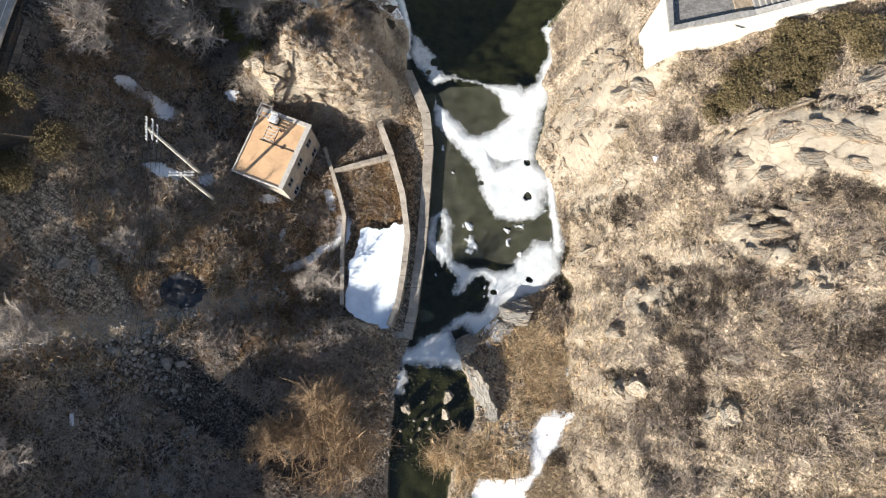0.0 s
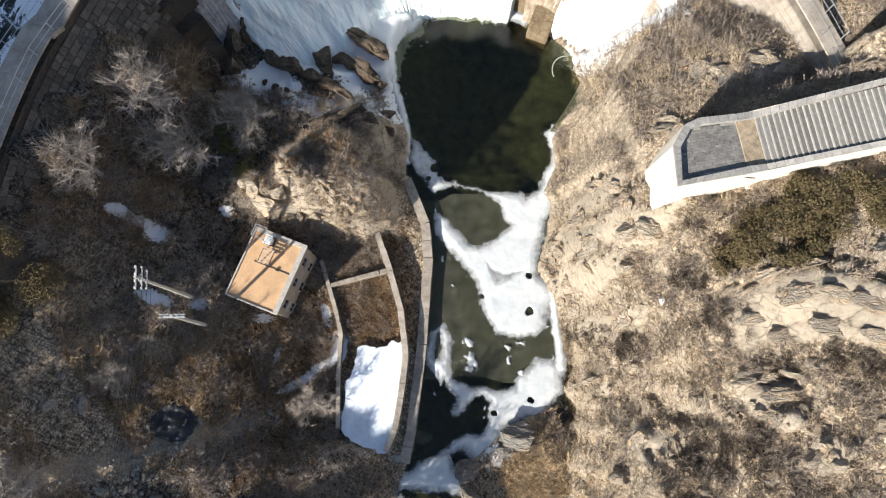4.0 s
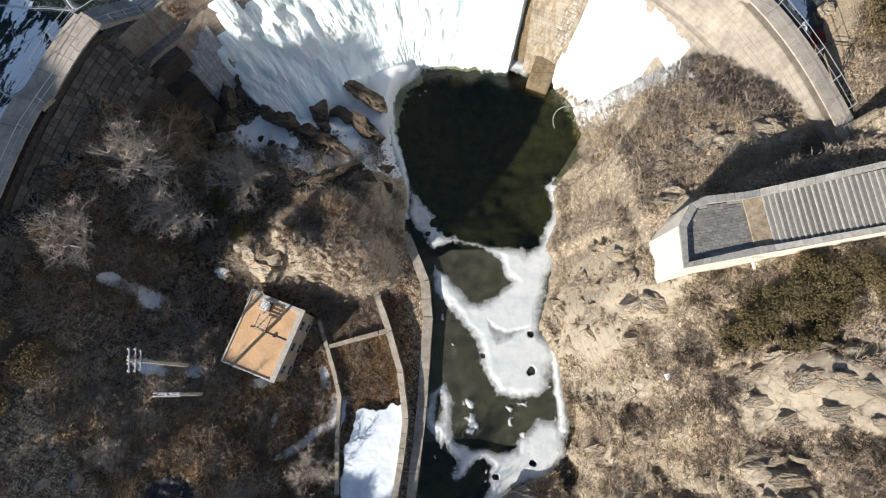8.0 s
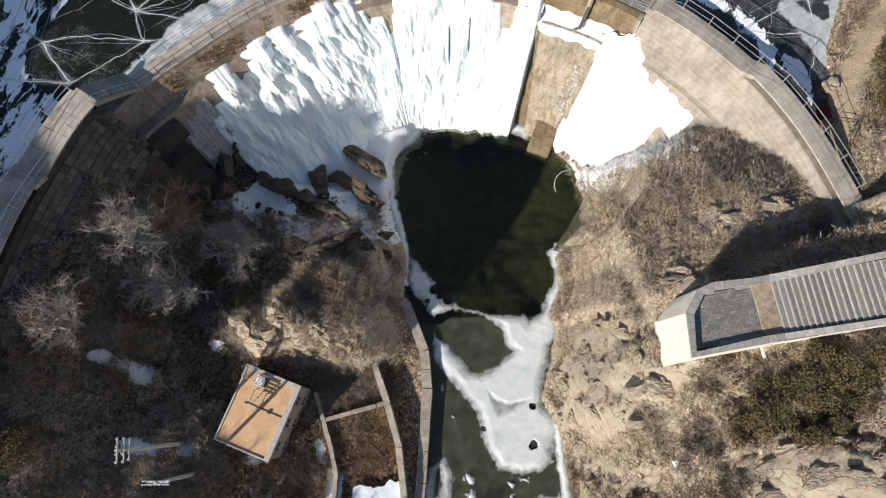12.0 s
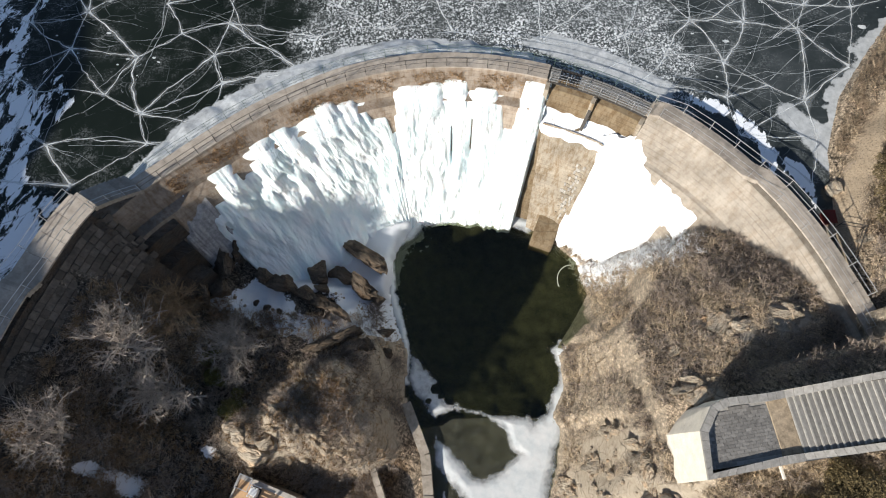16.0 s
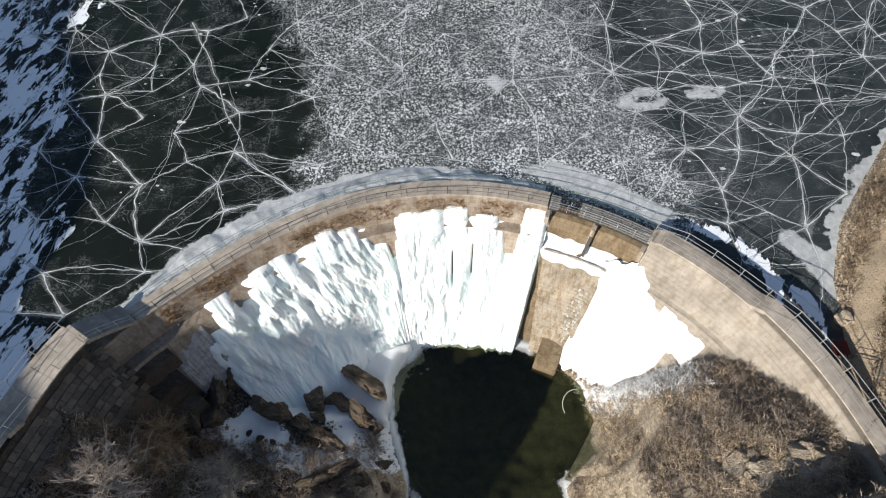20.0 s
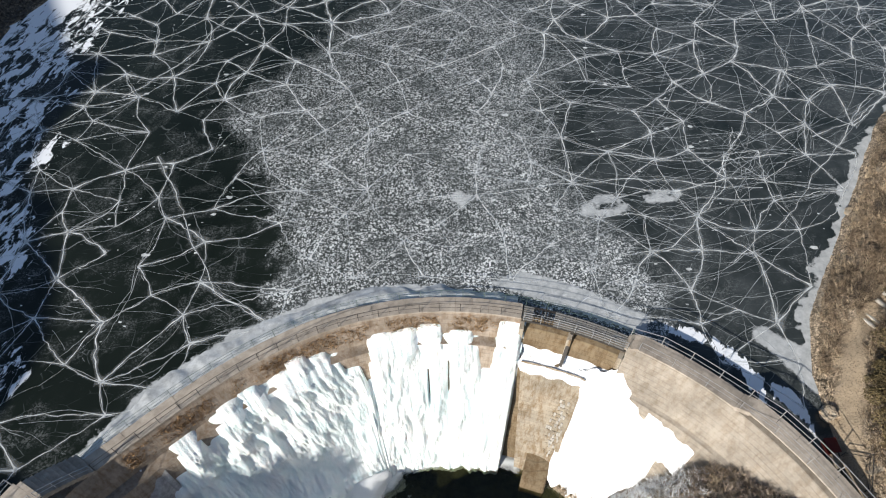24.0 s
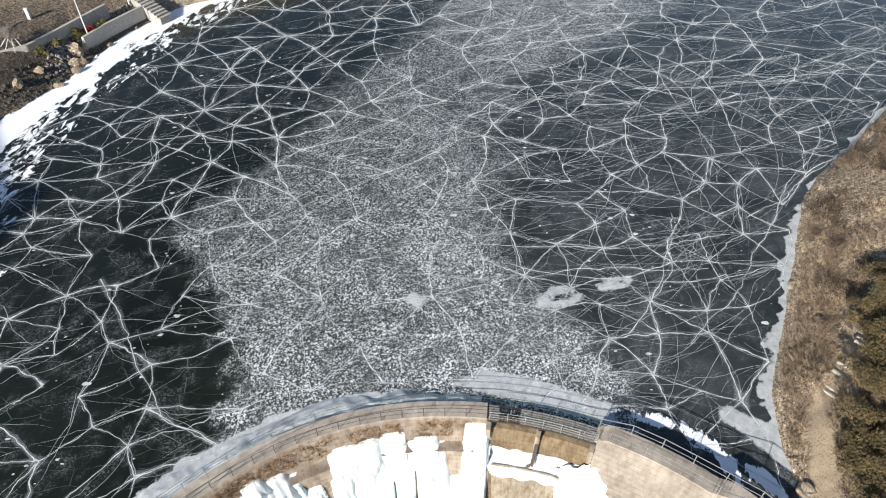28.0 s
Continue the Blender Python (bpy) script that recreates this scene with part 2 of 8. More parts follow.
def water_material():
    m, nt, b, co = shader("clear_water", 0.04)
    out = nt.nodes["Material Output"]
    tr = nt.nodes.new("ShaderNodeBsdfTransparent")
    tr.inputs[0].default_value = (0.42, 0.435, 0.34, 1)
    gl = nt.nodes.new("ShaderNodeBsdfGlossy")
    gl.inputs["Roughness"].default_value = 0.05
    mx = nt.nodes.new("ShaderNodeMixShader")
    bm_ = nt.nodes.new("ShaderNodeBump")
    bm_.inputs["Strength"].default_value, bm_.inputs["Distance"].default_value = 0.12, 0.03
    nt.links.new(n_noise(nt, co, 6.0, 3), bm_.inputs["Height"])
    nt.links.new(bm_.outputs[0], gl.inputs["Normal"])
    mx.inputs[0].default_value = 0.035
    nt.links.new(tr.outputs[0], mx.inputs[1])
    nt.links.new(gl.outputs[0], mx.inputs[2])
    nt.links.new(mx.outputs[0], out.inputs[0])
    return m


def fall_ice_material():
    m, nt, b, co = shader("frozen_fall_ice", 0.42, 0, 0.45)
    mp = nt.nodes.new("ShaderNodeMapping")
    mp.inputs["Scale"].default_value = (1, 1, 0.35)
    nt.links.new(co, mp.inputs["Vector"])
    c = n_ramp(nt, n_noise(nt, mp.outputs[0], 0.55, 8, 0.65), [(0.3, (0.62, 0.74, 0.75)), (0.48, (0.74, 0.81, 0.82)), (0.66, (0.82, 0.84, 0.84))])
    nt.links.new(c, b.inputs["Base Color"])
    b.inputs["Subsurface Weight"].default_value = 0.2
    b.inputs["Subsurface Radius"].default_value = (0.2, 0.3, 0.35)
    n_bump(nt, b, n_math(nt, "ADD", n_noise(nt, mp.outputs[0], 2.6, 8, 0.7), n_noise(nt, co, 7.0, 4)), 0.35, 0.16)
    return m


def crag(name, col, low=0.35, high=1.7):
    """Jagged layered rock: tilted strata, dark cracks, brown weathering."""
    m, nt, b, co = shader(name, 0.88, 0, 0.25)
    tilt = nt.nodes.new("ShaderNodeMapping")
    tilt.inputs["Rotation"].default_value = (0.5, 0.35, 0.6)
    tilt.inputs["Scale"].default_value = (0.6, 2.2, 3.4)
    nt.links.new(co, tilt.inputs["Vector"])
    lay = n_noise(nt, tilt.outputs[0], 1.6, 8, 0.7, 0.6)
    c = n_ramp(nt, lay, [(0.3, tuple(v * low for v in col)), (0.46, col), (0.7, tuple(v * high for v in col))])
    c = n_mix(nt, n_ramp(nt, n_noise(nt, co, 0.9, 5), [(0.45, grey(0)), (0.7, grey(0.6))]), c, (col[0] * 1.7, col[1] * 1.25, col[2] * 0.85))
    v = nt.nodes.new("ShaderNodeTexVoronoi")
    v.feature = "DISTANCE_TO_EDGE"
    v.inputs["Scale"].default_value = 1.5
    nt.links.new(n_mix(nt, 0.3, tilt.outputs[0], n_wobble(nt, co, 2.0), "ADD"), v.inputs["Vector"])
    crack = n_ramp(nt, v.outputs["Distance"], [(0.0, grey(0.4)), (0.06, grey(1))])
    c = n_mix(nt, n_ramp(nt, n_noise(nt, co, 1.1, 4), [(0.4, grey(0.1)), (0.6, grey(0.8))]), c, n_mix(nt, 1.0, c, crack, "MULTIPLY"))
    c = n_mix(nt, 1.0, c, n_ramp(nt, n_random(nt), [(0.0, grey(0.7)), (1.0, grey(1.0))]), "MULTIPLY")
    nt.links.new(c, b.inputs["Base Color"])
    n_bump(nt, b, n_math(nt, "ADD", lay, n_math(nt, "MULTIPLY", crack, 0.6)), 1.0, 0.22)
    return m


def concrete(name, col, stain=(0.12, 0.09, 0.06), streak=0.5):
    m, nt, b, co = shader(name, 0.88, 0, 0.25)
    base = n_ramp(nt, n_noise(nt, co, 1.1, 8, 0.65), [(0.3, tuple(c * 0.86 for c in col)), (0.7, tuple(min(1, c * 1.1) for c in col))])
    mp = nt.nodes.new("ShaderNodeMapping")
    mp.inputs["Scale"].default_value = (1.5, 1.5, 0.10)
    nt.links.new(co, mp.inputs["Vector"])
    st = n_ramp(nt, n_noise(nt, mp.outputs[0], 1.5, 9, 0.75), [(0.44, grey(0)), (0.64, grey(streak))])
    base = n_mix(nt, st, base, stain)
    wv = nt.nodes.new("ShaderNodeTexWave")
    wv.bands_direction = "Z"
    wv.inputs["Scale"].default_value, wv.inputs["Distortion"].default_value = 0.75, 0.35
    wv.inputs["Detail"].default_value, wv.inputs["Detail Scale"].default_value = 3, 1.5
    nt.links.new(co, wv.inputs["Vector"])
    base = n_mix(nt, n_ramp(nt, n_noise(nt, co, 0.5, 4), [(0.4, grey(0.1)), (0.65, grey(0.55))]), base, n_mix(nt, 1.0, base, n_ramp(nt, wv.outputs["Fac"], [(0.0, grey(0.5)), (0.14, grey(1.0))]), "MULTIPLY"))
    base = n_mix(nt, 1.0, base, n_ramp(nt, n_noise(nt, co, 0.35, 6, 0.65), [(0.35, grey(0.72)), (0.6, grey(1.08))]), "MULTIPLY")
    base = n_mix(nt, 0.25, base, n_ramp(nt, n_noise(nt, co, 22, 3), [(0.3, grey(0.35)), (0.7, grey(0.65))]), "OVERLAY")
    nt.links.new(base, b.inputs["Base Color"])
    n_bump(nt, b, n_noise(nt, co, 6, 8, 0.7), 0.12, 0.05)
    return m


def river_ice_material():
    m, nt, b, co = shader("river_ice", 0.45, 0, 0.4)
    c = n_ramp(nt, n_noise(nt, co, 0.8, 9, 0.7), [(0.30, (0.46, 0.50, 0.52)), (0.45, (0.55, 0.58, 0.59)), (0.62, (0.63, 0.64, 0.64))])
    nt.links.new(c, b.inputs["Base Color"])
    n_bump(nt, b, n_noise(nt, co, 2.2, 5), 0.14, 0.06)
    body = n_math(nt, "ADD", n_attr(nt, "thick"), n_math(nt, "MULTIPLY", n_math(nt, "SUBTRACT", n_noise(nt, co, 1.3, 9, 0.66), 0.5), 0.55))
    tr = nt.nodes.new("ShaderNodeBsdfTransparent")
    mx = nt.nodes.new("ShaderNodeMixShader")
    nt.links.new(n_ramp(nt, body, [(0.42, grey(0.0)), (0.48, grey(0.3)), (0.60, grey(0.55)), (0.72, grey(0.92)), (0.85, grey(1.0))]), mx.inputs[0])
    nt.links.new(tr.outputs[0], mx.inputs[1])
    nt.links.new(b.outputs[0], mx.inputs[2])
    nt.links.new(mx.outputs[0], nt.nodes["Material Output"].inputs[0])
    return m


def thin_ice_material():
    m, nt, b, co = shader("thin_clear_ice", 0.15)
    out = nt.nodes["Material Output"]
    tr = nt.nodes.new("ShaderNodeBsdfTransparent")
    tr.inputs[0].default_value = (0.85, 0.86, 0.82, 1)
    b.inputs["Base Color"].default_value = (0.42, 0.42, 0.31, 1)
    mx = nt.nodes.new("ShaderNodeMixShader")
    nt.links.new(n_ramp(nt, n_noise(nt, co, 0.9, 8, 0.75), [(0.40, grey(0.07)), (0.60, grey(0.14)), (0.75, grey(0.4))]), mx.inputs[0])
    nt.links.new(tr.outputs[0], mx.inputs[1])
    nt.links.new(b.outputs[0], mx.inputs[2])
    nt.links.new(mx.outputs[0], out.inputs[0])
    return m


M = {
    "thin": thin_ice_material(), "rimice": plain("grey_white_rim_ice", (0.46, 0.48, 0.49), 0.55, var=0.3, scale=1.1, bump=0.5, fine=7), "sheetice": plain("grey_ice_sheet", (0.31, 0.31, 0.315), 0.5, var=0.35, scale=2.2, bump=0.6, fine=6),
    "crack": veil("white_crack_ice", (0.74, 0.77, 0.78), 0.78), "crackfine": veil("fine_crack_ice", (0.62, 0.66, 0.68), 0.5), "crackhaze": veil("milky_crack_edge", (0.66, 0.70, 0.71), 0.085),
    "gratem": plain("steel_grating", (0.30, 0.29, 0.27), 0.6, 0.4, var=0.2, scale=6, bump=0),
    "ground": ground_material(), "lake": lake_ice_material(), "water": water_material(), "fall": fall_ice_material(),
    "ice": river_ice_material(),
    "pond": plain("pond_ice", (0.72, 0.78, 0.84), 0.4, var=0.12, scale=1.2, bump=0.15),
    "snow": plain("old_snow", (0.84, 0.86, 0.88), 0.7, var=0.08, scale=1.5, bump=0.5, fine=8),
    "deck": concrete("walkway_concrete", (0.42, 0.37, 0.315), streak=0.3),
    "face": concrete("dam_face_stone", (0.33, 0.28, 0.23), (0.17, 0.11, 0.065), 0.8),
    "wing": concrete("wing_concrete", (0.33, 0.295, 0.25), (0.22, 0.175, 0.13), 0.7),
    "chute": concrete("chute_concrete", (0.34, 0.30, 0.24), (0.17, 0.11, 0.055), 0.9),
    "bankwall": concrete("river_wall_concrete", (0.42, 0.37, 0.31), (0.14, 0.11, 0.08), 0.5),
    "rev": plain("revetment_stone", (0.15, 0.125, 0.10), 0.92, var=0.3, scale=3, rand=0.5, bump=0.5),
    "rock": plain("grey_rock", (0.30, 0.26, 0.21), 0.92, var=0.4, scale=2.5, bump=0.8, rand=0.35, fine=14),
    "pale": crag("pale_bedrock", (0.45, 0.385, 0.30), 0.65, 1.22),
    "wetrock": crag("dark_river_rock", (0.115, 0.092, 0.07)),
    "slate": crag("layered_slate", (0.25, 0.235, 0.21), 0.45, 1.6),
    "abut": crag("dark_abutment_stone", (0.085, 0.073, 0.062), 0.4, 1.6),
    "spill": concrete("wet_spillway_stone", (0.20, 0.155, 0.10), (0.11, 0.068, 0.032), 0.9),
    "reed": plain("pale_reeds", (0.66, 0.50, 0.31), 0.95, var=0.25, scale=0.5, bump=0, island=0.45),
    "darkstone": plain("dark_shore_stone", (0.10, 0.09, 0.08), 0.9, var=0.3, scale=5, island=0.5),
    "stone": plain("loose_stone", (0.33, 0.30, 0.26), 0.9, var=0.3, scale=5, island=0.5),
    "steel": plain("galvanised_steel", (0.55, 0.56, 0.57), 0.45, 0.7, var=0.15, scale=8, bump=0),
    "green": plain("green_paint_rail", (0.10, 0.15, 0.12), 0.5, 0.1, var=0.2, scale=8, bump=0),
    "dark": plain("weathered_dark_steel", (0.055, 0.050, 0.046), 0.65, 0.3, var=0.3, scale=8, bump=0),
    "polec": plain("spun_concrete_pole", (0.46, 0.44, 0.40), 0.85, var=0.15, scale=3),
    "ceramic": plain("white_ceramic", (0.75, 0.76, 0.76), 0.25, var=0.06, bump=0, spec=0.5),
    "roof": plain("ochre_roof_screed", (0.56, 0.36, 0.205), 0.9, var=0.16, scale=0.9, bump=0.3, fine=12),
    "kerb": plain("roof_kerb_cement", (0.42, 0.39, 0.35), 0.9, var=0.2, scale=3),
    "hwall": plain("house_render", (0.40, 0.35, 0.29), 0.92, var=0.2, scale=1.6),
    "glass": plain("dark_window_glass", (0.015, 0.017, 0.02), 0.12, var=0.2, bump=0, spec=0.5),
    "bark": plain("pale_bark", (0.33, 0.29, 0.25), 0.9, var=0.25, scale=4, bump=0),
    "bark2": plain("brown_bark", (0.25, 0.17, 0.105), 0.9, var=0.25, scale=4, bump=0),
    "twig": plain("grey_twigs", (0.38, 0.312, 0.258), 0.95, var=0.25, scale=0.6, bump=0, island=0.55),
    "paletwig": plain("pale_tree_twigs", (0.46, 0.40, 0.345), 0.95, var=0.2, scale=0.6, bump=0, island=0.35),
    "shorescrub": plain("grey_brown_shore_twigs", (0.30, 0.225, 0.155), 0.95, var=0.35, scale=0.5, bump=0, island=0.6),
    "twig2": plain("rust_twigs", (0.38, 0.265, 0.16), 0.95, var=0.3, scale=0.6, bump=0, island=0.5),
    "grass": plain("dry_grass", (0.58, 0.465, 0.325), 0.95, var=0.3, scale=0.4, bump=0, island=0.55),
    "grass2": plain("rust_grass", (0.37, 0.235, 0.12), 0.95, var=0.3, scale=0.4, bump=0, island=0.55),
    "leaf": plain("winter_cypress_leaf", (0.165, 0.128, 0.062), 0.9, var=0.4, scale=0.7, bump=0, island=0.6),
    "leaf2": plain("green_bush_leaf", (0.20, 0.185, 0.06), 0.9, var=0.35, scale=0.9, bump=0, island=0.5),
    "leafred": plain("red_bush_leaf", (0.32, 0.04, 0.03), 0.9, var=0.3, scale=1.5, bump=0, island=0.4),
    "brick": plain("grey_paving_brick", (0.225, 0.215, 0.20), 0.9, var=0.2, scale=4, rand=0.35, fine=40),
    "coping": plain("grey_coping_brick", (0.33, 0.315, 0.29), 0.9, var=0.2, scale=4, rand=0.25, fine=40),
    "lime": plain("limewashed_wall", (0.68, 0.63, 0.54), 0.9, var=0.12, scale=1.4, fine=12),
    "edge": plain("pale_step_edge", (0.40, 0.38, 0.345), 0.9, var=0.2, scale=3, rand=0.2),
    "redmetal": plain("red_painted_metal", (0.09, 0.012, 0.01), 0.6, var=0.2, bump=0),
    "foam": plain("white_foam_board", (0.8, 0.8, 0.8), 0.7, var=0.05, bump=0),
    "tarp": plain("black_pond_liner", (0.028, 0.029, 0.032), 0.5, var=0.4, scale=0.8, bump=0.4, fine=5),
    "bed": plain("river_bed_gravel", (0.085, 0.088, 0.042), 0.95, var=0.5, scale=0.7, bump=0.6, fine=6),
    "leafd": plain("dark_thorn_twigs", (0.10, 0.078, 0.060), 0.95, var=0.4, scale=0.9, bump=0, island=0.6),
    "earth": plain("brown_earth", (0.31, 0.245, 0.17), 0.95, var=0.4, scale=2.5, bump=0.8, fine=12),
    "hose": plain("pale_hose", (0.5, 0.52, 0.42), 0.6, var=0.1, bump=0),
}

# ---- mesh helpers ----
def mesh_object(name, verts, faces, material, parent=None, smooth=False):
    me = bpy.data.meshes.new(name)
    me.from_pydata(verts, [], faces)
    me.materials.append(material)
    if smooth:
        me.shade_smooth()
    ob = new(name, me)
    if parent:
        ob.parent = parent
    return ob


def part(name, bm, material, parent, label=""):
    me = bpy.data.meshes.new(name)
    bm.to_mesh(me)
    bm.free()
    me.materials.append(material)
    ob = new(name, me)
    ob.parent = parent
    if label:
        ob["label"] = label
    return ob


def base(name, m, label, category, group="", kind=""):
    ob = new(name)
    ob.matrix_world = m
    ob.empty_display_size = 0.2
    return tagged(ob, label, category, group, kind)


def box(bm, x0, y0, z0, x1, y1, z1, m=None, bevel=0.0):
    g = bmesh.ops.create_cube(bm, size=1.0)["verts"]
    bmesh.ops.scale(bm, vec=(x1 - x0, y1 - y0, z1 - z0), verts=g)
    bmesh.ops.translate(bm, vec=((x0 + x1) / 2, (y0 + y1) / 2, (z0 + z1) / 2), verts=g)
    if bevel:
        es = list({e for v in g for e in v.link_edges})
        r = bmesh.ops.bevel(bm, geom=es, offset=bevel, segments=1, affect="EDGES")
        g = list({v for f in r["faces"] for v in f.verts} | {v for v in g if v.is_valid})
    if m is not None:
        bmesh.ops.transform(bm, matrix=m, verts=g)
    return bm


def beam(bm, a, b, w, h=None, sides=4, taper=1.0):
    """A bar from a to b."""
    a, b = Vector(a), Vector(b)
    h = w if h is None else h
    q = (b - a).to_track_quat("Z", "Y")
    rings = []
    for p, k in ((a, 1.0), (b, taper)):
        ring = []
        for i in range(sides):
            t = (i + 0.5) * 2 * math.pi / sides
            s = math.sqrt(2) if sides == 4 else 1.0
            ring.append(bm.verts.new(p + q @ Vector((math.cos(t) * w * 0.5 * s * k, math.sin(t) * h * 0.5 * s * k, 0))))
        rings.append(ring)
    for i in range(sides):
        j = (i + 1) % sides
        bm.faces.new((rings[0][i], rings[0][j], rings[1][j], rings[1][i]))
    bm.faces.new(rings[0][::-1])
    bm.faces.new(rings[1])
    return bm


def raw(tris, name, material, parent=None):
    """An object from an array of loose triangles (n, 3, 3)."""
    tris = np.asarray(tris, dtype=np.float32).reshape(-1, 3, 3)
    n = len(tris)
    me = bpy.data.meshes.new(name)
    me.vertices.add(n * 3)
    me.vertices.foreach_set("co", tris.ravel())
    me.loops.add(n * 3)
    me.loops.foreach_set("vertex_index", np.arange(n * 3, dtype=np.int32))
    me.polygons.add(n)
    me.polygons.foreach_set("loop_start", np.arange(0, n * 3, 3, dtype=np.int32))
    me.update(calc_edges=True)
    me.materials.append(material)
    ob = new(name, me)
    if parent:
        ob.parent = parent
    return ob


def grid_object(name, X, Y, Z, material, keep=None, parent=None, attrs=None, smooth=True):
    """A sheet over a rectangular lattice; keep: which cells stay."""
    ny, nx = X.shape
    idx = np.arange(nx * ny).reshape(ny, nx)
    q = np.stack([idx[:-1, :-1], idx[:-1, 1:], idx[1:, 1:], idx[1:, :-1]], -1)
    q = q[keep] if keep is not None else q.reshape(-1, 4)
    used = np.unique(q)
    remap = -np.ones(nx * ny, dtype=np.int64)
    remap[used] = np.arange(len(used))
    q = remap[q].astype(np.int32)
    co = np.stack([X, Y, Z], -1).reshape(-1, 3)[used].astype(np.float32)
    me = bpy.data.meshes.new(name)
    me.vertices.add(len(co))
    me.vertices.foreach_set("co", co.ravel())
    me.loops.add(q.size)
    me.loops.foreach_set("vertex_index", q.ravel())
    me.polygons.add(len(q))
    me.polygons.foreach_set("loop_start", np.arange(0, q.size, 4, dtype=np.int32))
    me.update(calc_edges=True)
    for k, v in (attrs or {}).items():
        at = me.attributes.new(k, "FLOAT", "POINT")
        at.data.foreach_set("value", np.ascontiguousarray(v.reshape(-1)[used], dtype=np.float32))
    me.materials.append(material)
    if smooth:
        me.shade_smooth()
    ob = new(name, me)
    if parent:
        ob.parent = parent
    return ob


def hash01(ix, iy, seed):
    h = (ix.astype(np.int64) * 374761393 + iy.astype(np.int64) * 668265263 + seed * 1442695041) & 0xFFFFFFFF
    h = ((h ^ (h >> 13)) * 1274126177) & 0xFFFFFFFF
    return ((h ^ (h >> 16)) & 0xFFFF) / 65535.0


def vnoise(x, y, seed=0):
    xi, yi = np.floor(x), np.floor(y)
    fx, fy = x - xi, y - yi
    fx, fy = fx * fx * (3 - 2 * fx), fy * fy * (3 - 2 * fy)
    a, b = hash01(xi, yi, seed), hash01(xi + 1, yi, seed)
    c, d = hash01(xi, yi + 1, seed), hash01(xi + 1, yi + 1, seed)
    return (a + (b - a) * fx) * (1 - fy) + (c + (d - c) * fx) * fy


def fbm(x, y, seed=0, octaves=4, gain=0.5):
    """Fractal noise, about -1 to 1."""
    t, amp, tot = 0.0, 1.0, 0.0
    for o in range(octaves):
        t = t + amp * (vnoise(x * 2**o + 17.3 * o, y * 2**o - 9.1 * o, seed + o) * 2 - 1)
        tot += amp
        amp *= gain
    return t / tot * 1.6


def ridged(x, y, seed=0, octaves=4):
    t, amp = 0.0, 0.5
    for o in range(octaves):
        t = t + amp * (1 - np.abs(vnoise(x * 2**o + 5.7 * o, y * 2**o + 3.3 * o, seed + o) * 2 - 1))
        amp *= 0.5
    return t


def smooth(a, b, v):
    t = np.clip((v - a) / (b - a), 0, 1)
    return t * t * (3 - 2 * t)


# ---- the plan of the valley ----
RIVER_Z, LAKE_Z, CREST_Z = -4.3, 11.2, 11.8
CX, CY = 0.0, 27.5                 # middle of the dam's arc
ARC = np.array([(-105, 35.0), (-95, 33.1), (-83, 31.8), (-67, 31.1), (-58, 31.4), (-53, 30.9), (-44, 30.0), (-34, 29.9), (-23, 30.1),
                (-13, 30.5), (0, 30.6), (16, 30.5), (42, 30.5), (57, 30.4), (71, 30.2), (95, 31.0)])
_th = np.linspace(-105, 95, 801)
_rr = np.convolve(np.pad(np.interp(_th, ARC[:, 0], ARC[:, 1]), 20, mode="edge"), np.ones(41) / 41, mode="valid")


def arc_r(theta):
    """Radius of the crest's inner edge at that angle (degrees, clockwise from straight ahead)."""
    return np.interp(theta, _th, _rr)


def polar(theta, r, z):
    t = math.radians(theta)
    return Vector((CX + r * math.sin(t), CY + r * math.cos(t), z))


def left_edge(y):
    return np.interp(y, [-20, -9, -4.3, -0.3, 2.8, 6, 11.5, 16, 21.8, 26.5, 30.2, 33, 36.6, 39.6, 43, 47, 50.5, 52],
                     [-6.2, -5.8, -5.5, -5.1, -4.5, -3.2, -2.6, -2.1, -1.45, -1.5, -2.8, -4.1, -3.6, -4.8, -5.6, -5.2, -3.0, 0])


def right_edge(y):
    return np.interp(y, [-20, -9, -5.4, -2.4, -0.4, 2.7, 4.2, 5.4, 8, 9.6, 13.5, 19, 21.2, 23, 26, 29.5, 30.6, 33.5, 36.5, 39, 42, 46, 50, 52],
                     [-1.6, -0.4, 0.5, 2.2, 2.2, 0.9, 0.5, 2.5, 5.4, 9, 10.4, 10.5, 9.6, 8.8, 9.8, 10.4, 9.6, 10.9, 10.6, 13.3, 13.6, 13.0, 8.8, 5])


def west_shore(y):
    return np.interp(y, [20, 30, 40, 90, 104, 109, 116, 120, 126, 134, 144, 165, 180], [-34, -37, -42, -49, -47.4, -44.6, -41.0, -38.0, -35.2, -31.9, -23.9, 40, 150])


def east_shore(y):
    return np.interp(y, [36, 44, 50, 55, 59, 64, 74, 80, 85, 92, 110, 150], [29.5, 30.3, 31, 33, 36, 40, 47.5, 53, 61, 71, 100, 170])


def hill(x, y, cx, cy, h, sx, sy, turn=0.0):
    c, s = math.cos(math.radians(turn)), math.sin(math.radians(turn))
    u, v = (x - cx) * c + (y - cy) * s, -(x - cx) * s + (y - cy) * c
    return h * np.exp(-(u / sx) ** 2 - (v / sy) ** 2)


def lie(x, y):
    """Angle and distance from the crest line: theta, r - crest radius."""
    th = np.degrees(np.arctan2(x - CX, y - CY))
    return th, np.hypot(x - CX, y - CY) - arc_r(np.clip(th, -105, 95))


def behind_dam(x, y):
    th, dr = lie(x, y)
    return (dr > 0.3) & (th > -100) & (th < 92) & (y > 20) & ((y > 36) | (x < 0))


